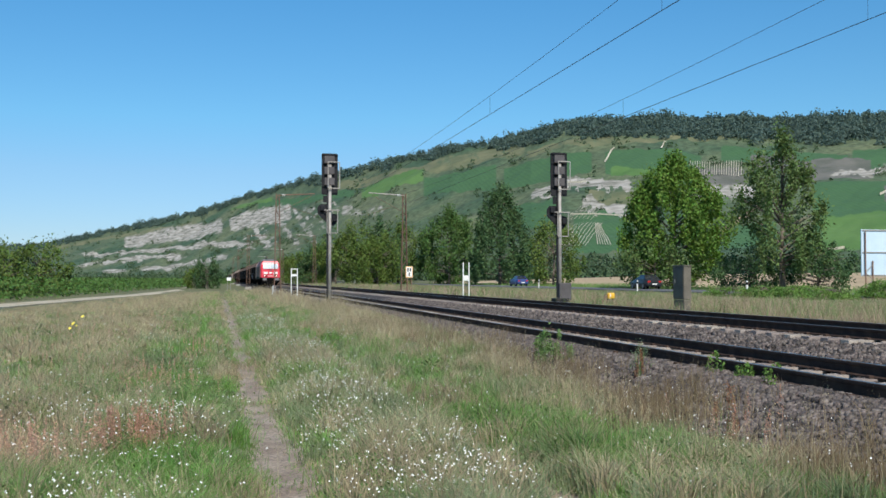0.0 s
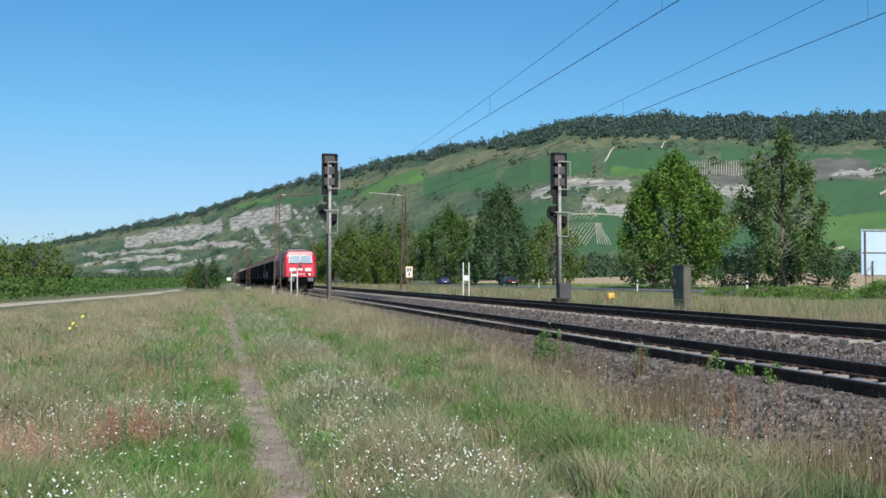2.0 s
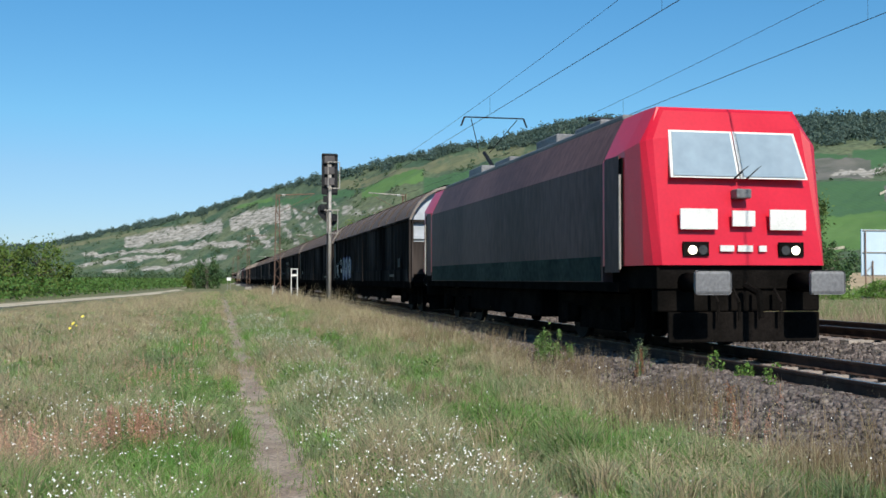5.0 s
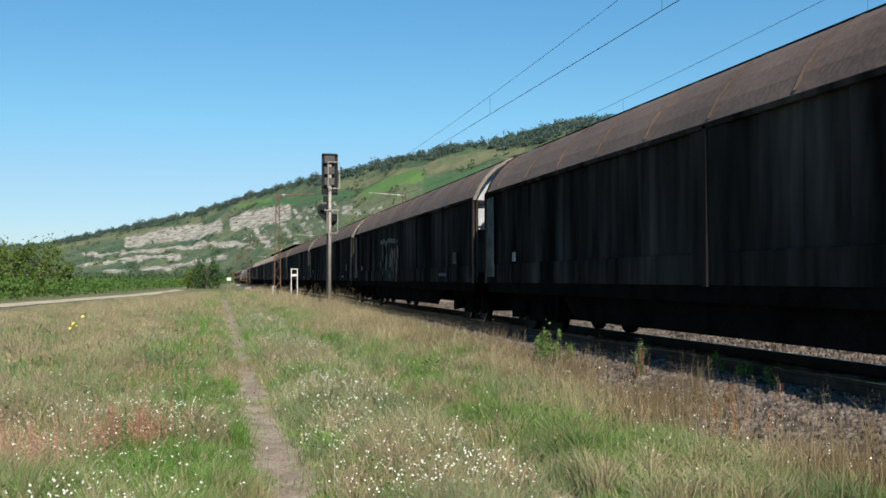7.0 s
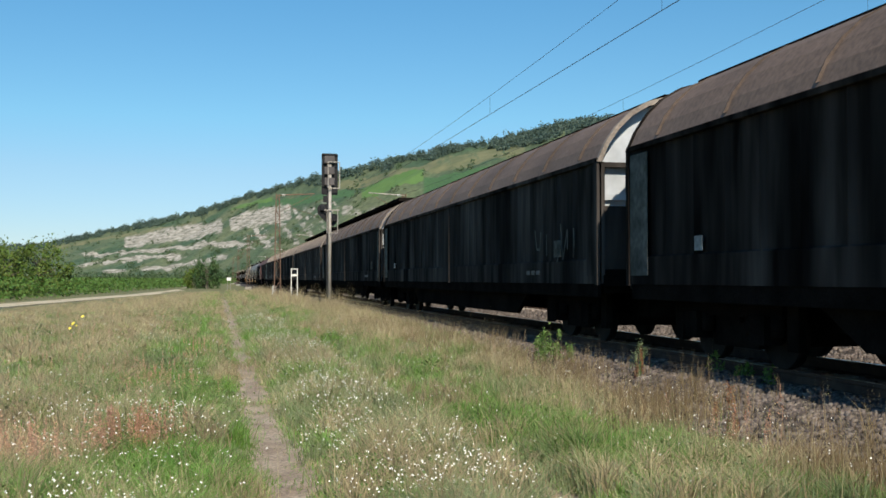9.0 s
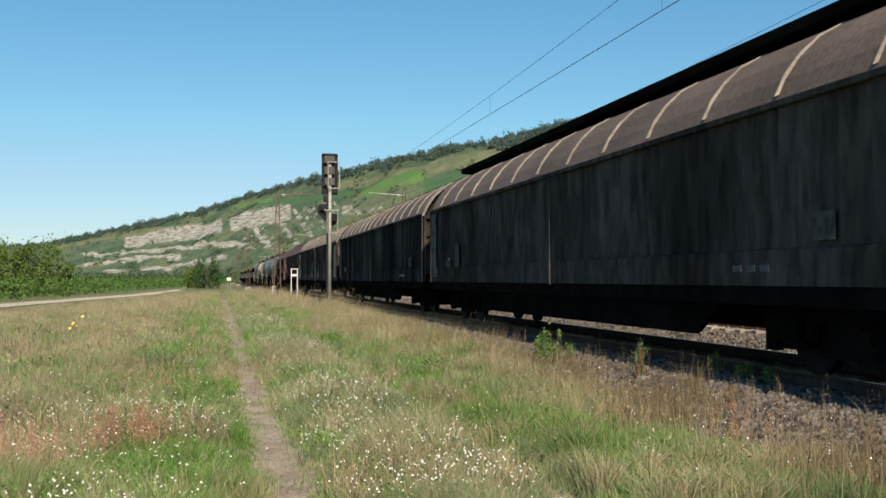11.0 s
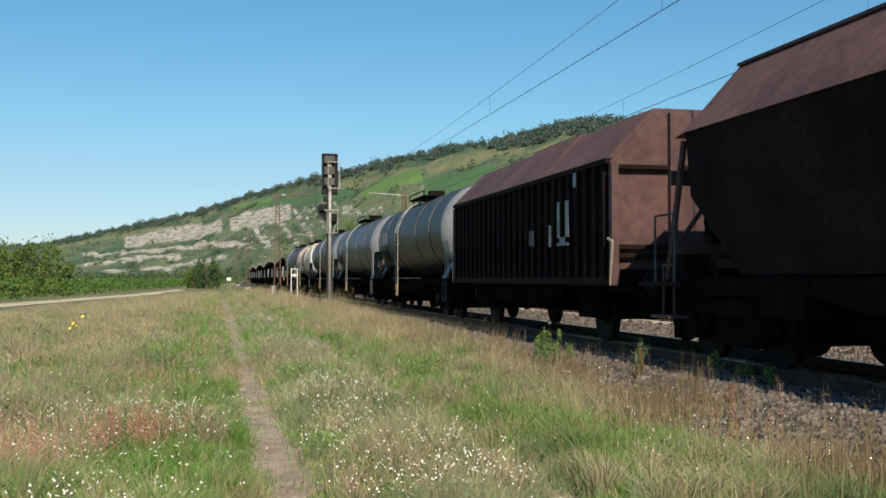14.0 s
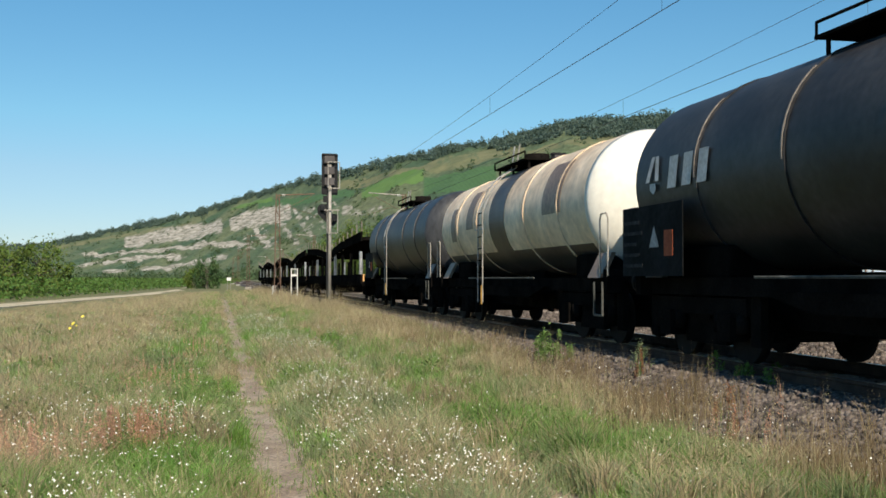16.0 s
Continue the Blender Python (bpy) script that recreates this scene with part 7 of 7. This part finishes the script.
            part("mirror_door", box(BM(), *sorted((sx * 1.478, sx * 1.50)), *sorted((Y(1.9), Y(2.5))), 1.2, 3.0), M_RED_DIRTY_SHADE, cab)
            part("door_rail", tube(BM(), (sx * 1.52, Y(1.8), 1.25), (sx * 1.52, Y(1.8), 2.7), 0.02, 6), M_STEEL, cab)
        slab("emblem_plate", -0.18, 0.18, 1.87, 2.10, M_WHITE, "white emblem shape", 0.012)
        for na, nb in ((-0.38, -0.16), (-0.10, 0.14), (0.24, 0.36)):
            slab("number_bar", na, nb, 1.50, 1.59, M_WHITE, "pale number bar", 0.012)
        part("top_lamp", box(BM(), -0.12, 0.12, *sorted((Y(0.75), Y(0.95))), 2.28, 2.42, 0.02), M_LOCOROOF, cab)
        part("front_sill", box(BM(), -1.33, 1.33, *sorted((Y(0.86), Y(2.6))), 0.95, 1.299, 0.02), M_UNDER, w, "black sill under the cab")
        part("front_apron", box(BM(), -1.3, 1.3, *sorted((Y(0.9), Y(1.15))), 0.62, 1.04, 0.03), M_UNDER, w)
        part("rail_guard", box(BM(), -1.2, 1.2, *sorted((Y(0.75), Y(0.82))), 0.18, 0.62, 0.02), M_UNDER, w, "dark plough blade")
        part("coupling", bars(BM(), [(0, Y(0.75), 1.0), (0, Y(0.35), 0.9), (0, Y(0.3), 0.55)], 0.05), M_UNDER, w)
        for k in range(4):
            part("brake_hose", bars(BM(), [(-0.5 + 0.33 * k, Y(0.8), 0.95), (-0.5 + 0.33 * k, Y(0.6), 0.75), (-0.5 + 0.33 * k, Y(0.62), 0.5)], 0.025), M_UNDER, w)
    part("roof", box(BM(), -1.1, 1.1, 2.7, L - 2.7, 3.681, 3.78, 0.03), M_LOCOROOF, w, "grey roof with equipment")
    for q, h in ((4.5, 0.2), (7.0, 0.28), (10.5, 0.22), (13.2, 0.3)):
        part("roof_box", box(BM(), -0.8, 0.8, q, q + 1.4, 3.781, 3.781 + h, 0.03), M_LOCOROOF, w)
    bm = BM()
    for sx in (-0.3, 0.3):
        bars(bm, [(sx * 0.5, L - 2.9, 4.75), (sx * 2.2, L - 4.0, 5.55)], 0.012)
    bars(bm, [(0, L - 4.6, 3.85), (0, L - 2.9, 4.75)], 0.06)
    bars(bm, [(-0.85, L - 4.0, 5.6), (0.85, L - 4.0, 5.6)], 0.02)
    bars(bm, [(-0.85, L - 4.0, 5.6), (-0.95, L - 4.0, 5.35)], 0.025)
    bars(bm, [(0.85, L - 4.0, 5.6), (0.95, L - 4.0, 5.35)], 0.025)
    part("pantograph", bm, M_BLACK, w, "raised black pantograph")
    bm = BM()
    bars(bm, [(-0.85, 5.0, 4.05), (0.85, 5.0, 4.05)], 0.04)
    bars(bm, [(-0.4, 3.6, 3.8), (-0.3, 5.0, 4.05)], 0.03)
    part("pantograph", bm, M_BLACK, w, "folded black pantograph")
    for sx in (-1, 1):
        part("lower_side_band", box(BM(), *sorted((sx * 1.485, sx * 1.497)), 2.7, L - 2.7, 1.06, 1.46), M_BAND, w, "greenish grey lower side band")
    part("sill", box(BM(), -1.47, 1.47, 2.0, L - 2.0, 0.9, 1.049), M_UNDER, w)
    part("underfloor_box", box(BM(), -1.3, 1.3, 6.6, L - 6.6, 0.35, 0.899, 0.05), M_UNDER, w)
    bogie(w, 4.2, 2.6)
    bogie(w, L - 4.2, 2.6)
    return w


def roll(ob, at):
    ROLLING.append((ob, at))
    return ob


roll(locomotive(18.9, "bright red electric locomotive with white front panels"), 0.0)
LAB = "long brown covered wagon with streaky, shade-darkened sliding walls"
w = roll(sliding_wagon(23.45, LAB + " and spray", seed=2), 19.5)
spray(w, 20.7, 1.2, 1.0, 0.8, M_MARK, 3, n=3)
spray(w, 20.7, 1.2, 1.0, 0.8, M_MARK, 5, n=3)
spray(w, 19.4, 1.75, 0.8, 0.35, M_MARK, 4, n=4)
plate(w, 19.5, 19.75, 1.42, 1.6, M_MARK)
for cy in (18.6, 17.5, 16.3):
    blot(w, cy, 1.62, 0.64, 0.62, M_SPRAY_BLUE, int(cy * 7))
    blot(w, cy, 1.66, 0.44, 0.48, M_MARK_DIM, int(cy * 9), -1.461)
    blot(w, cy + 0.1, 1.72, 0.22, 0.24, M_SPRAY_BROWN, int(cy * 11), -1.465)
    spray(w, cy - 0.3, 1.3, 0.6, 0.6, M_MARK, int(cy * 10), x=-1.474, n=2)
w = roll(sliding_wagon(23.45, LAB + " and plates", seed=3), 43.1)
plate(w, 1.5, 1.95, 1.3, 2.2, M_MARK_DIM)
plate(w, 2.5, 3.0, 1.4, 1.85, M_MARK)
w = roll(sliding_wagon(23.45, LAB + " and graffiti", seed=4), 66.7)
r_spray = random.Random(44)
for k in range(26):
    gm = (M_SPRAY_RED, M_SPRAY_BROWN, M_SPRAY_DULL, M_SPRAY_BROWN, M_SPRAY_RED)[k % 5]
    blot(w, r_spray.uniform(11.4, 15.4), r_spray.uniform(1.35, 2.25), r_spray.uniform(0.06, 0.20), r_spray.uniform(0.12, 0.42), gm, k, -1.4525 - 0.0004 * k)
for k in range(7):
    blot(w, 11.8 + 0.55 * k, 2.45 + r_spray.uniform(-0.06, 0.06), 0.36, 0.10, M_SPRAY_OCHRE, 60 + k, -1.4525 - 0.0004 * k)
w = roll(sliding_wagon(23.45, LAB, seed=5), 90.3)
w = roll(sliding_wagon(23.45, LAB + " and strokes", side=M_SIDE2, seed=6), 114.0)
spray(w, 1.4, 1.35, 2.6, 0.7, M_STRIP, 11, n=5)
w = roll(sliding_wagon(23.3, "brown covered wagon with a dark raised roof cover", side=M_SIDE2, cover=True, seed=7), 137.6)
w = roll(sliding_wagon(23.3, "brown covered wagon with raised cover and pale roof hoops", cover=True, hoops=12, side=M_SIDE3, seed=9), 161.2)
plate(w, 19.2, 19.6, 1.42, 2.0, M_STRIP)
plate(w, 20.2, 20.7, 1.42, 1.6, M_STRIP)
w = roll(sliding_wagon(22.95, "brown covered wagon with pale hoops on the roof", side=M_SIDE2, hoops=14, seed=10, end=M_SIDE3), 184.8)
for at, sd, long in ((208.4, 11, 13.2), (221.05, 13, 13.75)):
    w = roll(sliding_wagon(long, "short covered wagon with pale roof hoops and end panel", hoops=9, side=M_SIDE3, seed=sd, end=M_END_BROWN if sd == 11 else M_END, two_axle=True), at)
    plate(w, 0.75, 1.5, 1.2, 2.85, M_PLATE if sd == 11 else M_SIDE2, -1.482)
    part("white_head_panel", prism(BM(), [(1.25, 3.13)] + arch(1.3, 3.13, 4.05)[1:-1] + [(-1.25, 3.13)], 0.63, 0.655), M_END, w, "white upper end panel")
    part("orange_label", box(BM(), -0.95, -0.55, 0.612, 0.625, 3.2, 3.42), M_ORANGE, w, "orange label")
    part("label_bar", box(BM(), -0.88, -0.72, 0.604, 0.611, 3.26, 3.36), M_BLACK, w, "dark bar on the label")
    if sd == 13:
        plate(w, 11.9, 13.15, 1.15, 2.90, M_PALEPANEL, -1.463, "pale_end_panel")
        for py, pz, ph in ((12.05, 2.2, 0.4), (12.5, 2.2, 0.4), (12.15, 1.5, 0.25)):
            plate(w, py, py + 0.3, pz, pz + ph, M_STRIP, -1.476, "faded_patch")
    spot = 1.7 if sd == 13 else 10.4
    disc_mark(w, spot, 1.75, 0.10, 0.5, M_MARK_DIM, -1.472)
    disc_mark(w, spot + 0.25, 1.35, 0.3, 0.16, M_MARK_DIM, -1.473)
    spray(w, spot - 0.3, 1.3, 0.6, 0.7, M_STRIP, sd, x=-1.476, n=3)
roll(hopper_wagon(17.6, "red-brown hopper wagon with a sloping roof"), 235.1)
roll(ribbed_wagon(12.5, "red-brown ribbed wagon with a folding roof"), 252.9)
roll(tank_wagon(14.1, "tank wagon shaded near-black, with a white emblem and data board", M_TANK_BLACK, M_TANK_END), 265.4)
roll(tank_wagon(14.9, "grey tank wagon, barrel shaded dark and front end sunlit pale", M_TANK, M_TANK_END), 279.5)
roll(tank_wagon(14.8, "grey tank wagon with emblem shapes, shaded barrel and sunlit pale end", M_TANK_BLACK, M_TANK_END, climb=0.50), 294.45)
PI = math.pi
# first band paints the shaded underside full length; the others are stains
roll(tank_wagon(14.3, "cream tank wagon with dark oil stains and a shade-dark underside", M_TANK_CREAM, M_TANK_WHITE, emblem=False, board=False, cz=2.48, r=1.28,
                bands=((0.50, 11.4, M_STAIN_SHADE, PI + 0.62, 2 * PI - 0.62), (0.50, 1.3, M_STAIN_SHADE, 0.4, PI + 1.0), (0.16, 1.1, M_BROWNBAND, PI - 0.75, PI + 0.1), (0.72, 0.7, M_BROWNBAND, PI - 0.7, PI + 0.1), (0.88, 0.5, M_BROWNBAND, PI - 0.4, PI + 0.3))), 309.2)
roll(tank_wagon(14.2, "blue-black tank wagon with a side board", M_TANK_BLACK, M_TANK, emblem=False), 323.6)
for k in range(4):
    roll(car_carrier(29.4, "empty two-deck car transporter wagon"), 338.0 + 29.5 * k)


def motions():
    for ob, at in ROLLING:
        walk(ob, [(t, pose(NEAR_X, FRONT_AT + at - SPEED * t, 0)) for t in (0, 0.1, 0.2, 4, 8, 12, 15.8, 15.9, 16)])
    for ob, start, pace in CARS:
        walk(ob, [(t, pose(42.7, start + pace * t, 0.07)) for t in (0, 0.1, 0.2, 4, 8, 12, 15.8, 15.9, 16)])


motions()
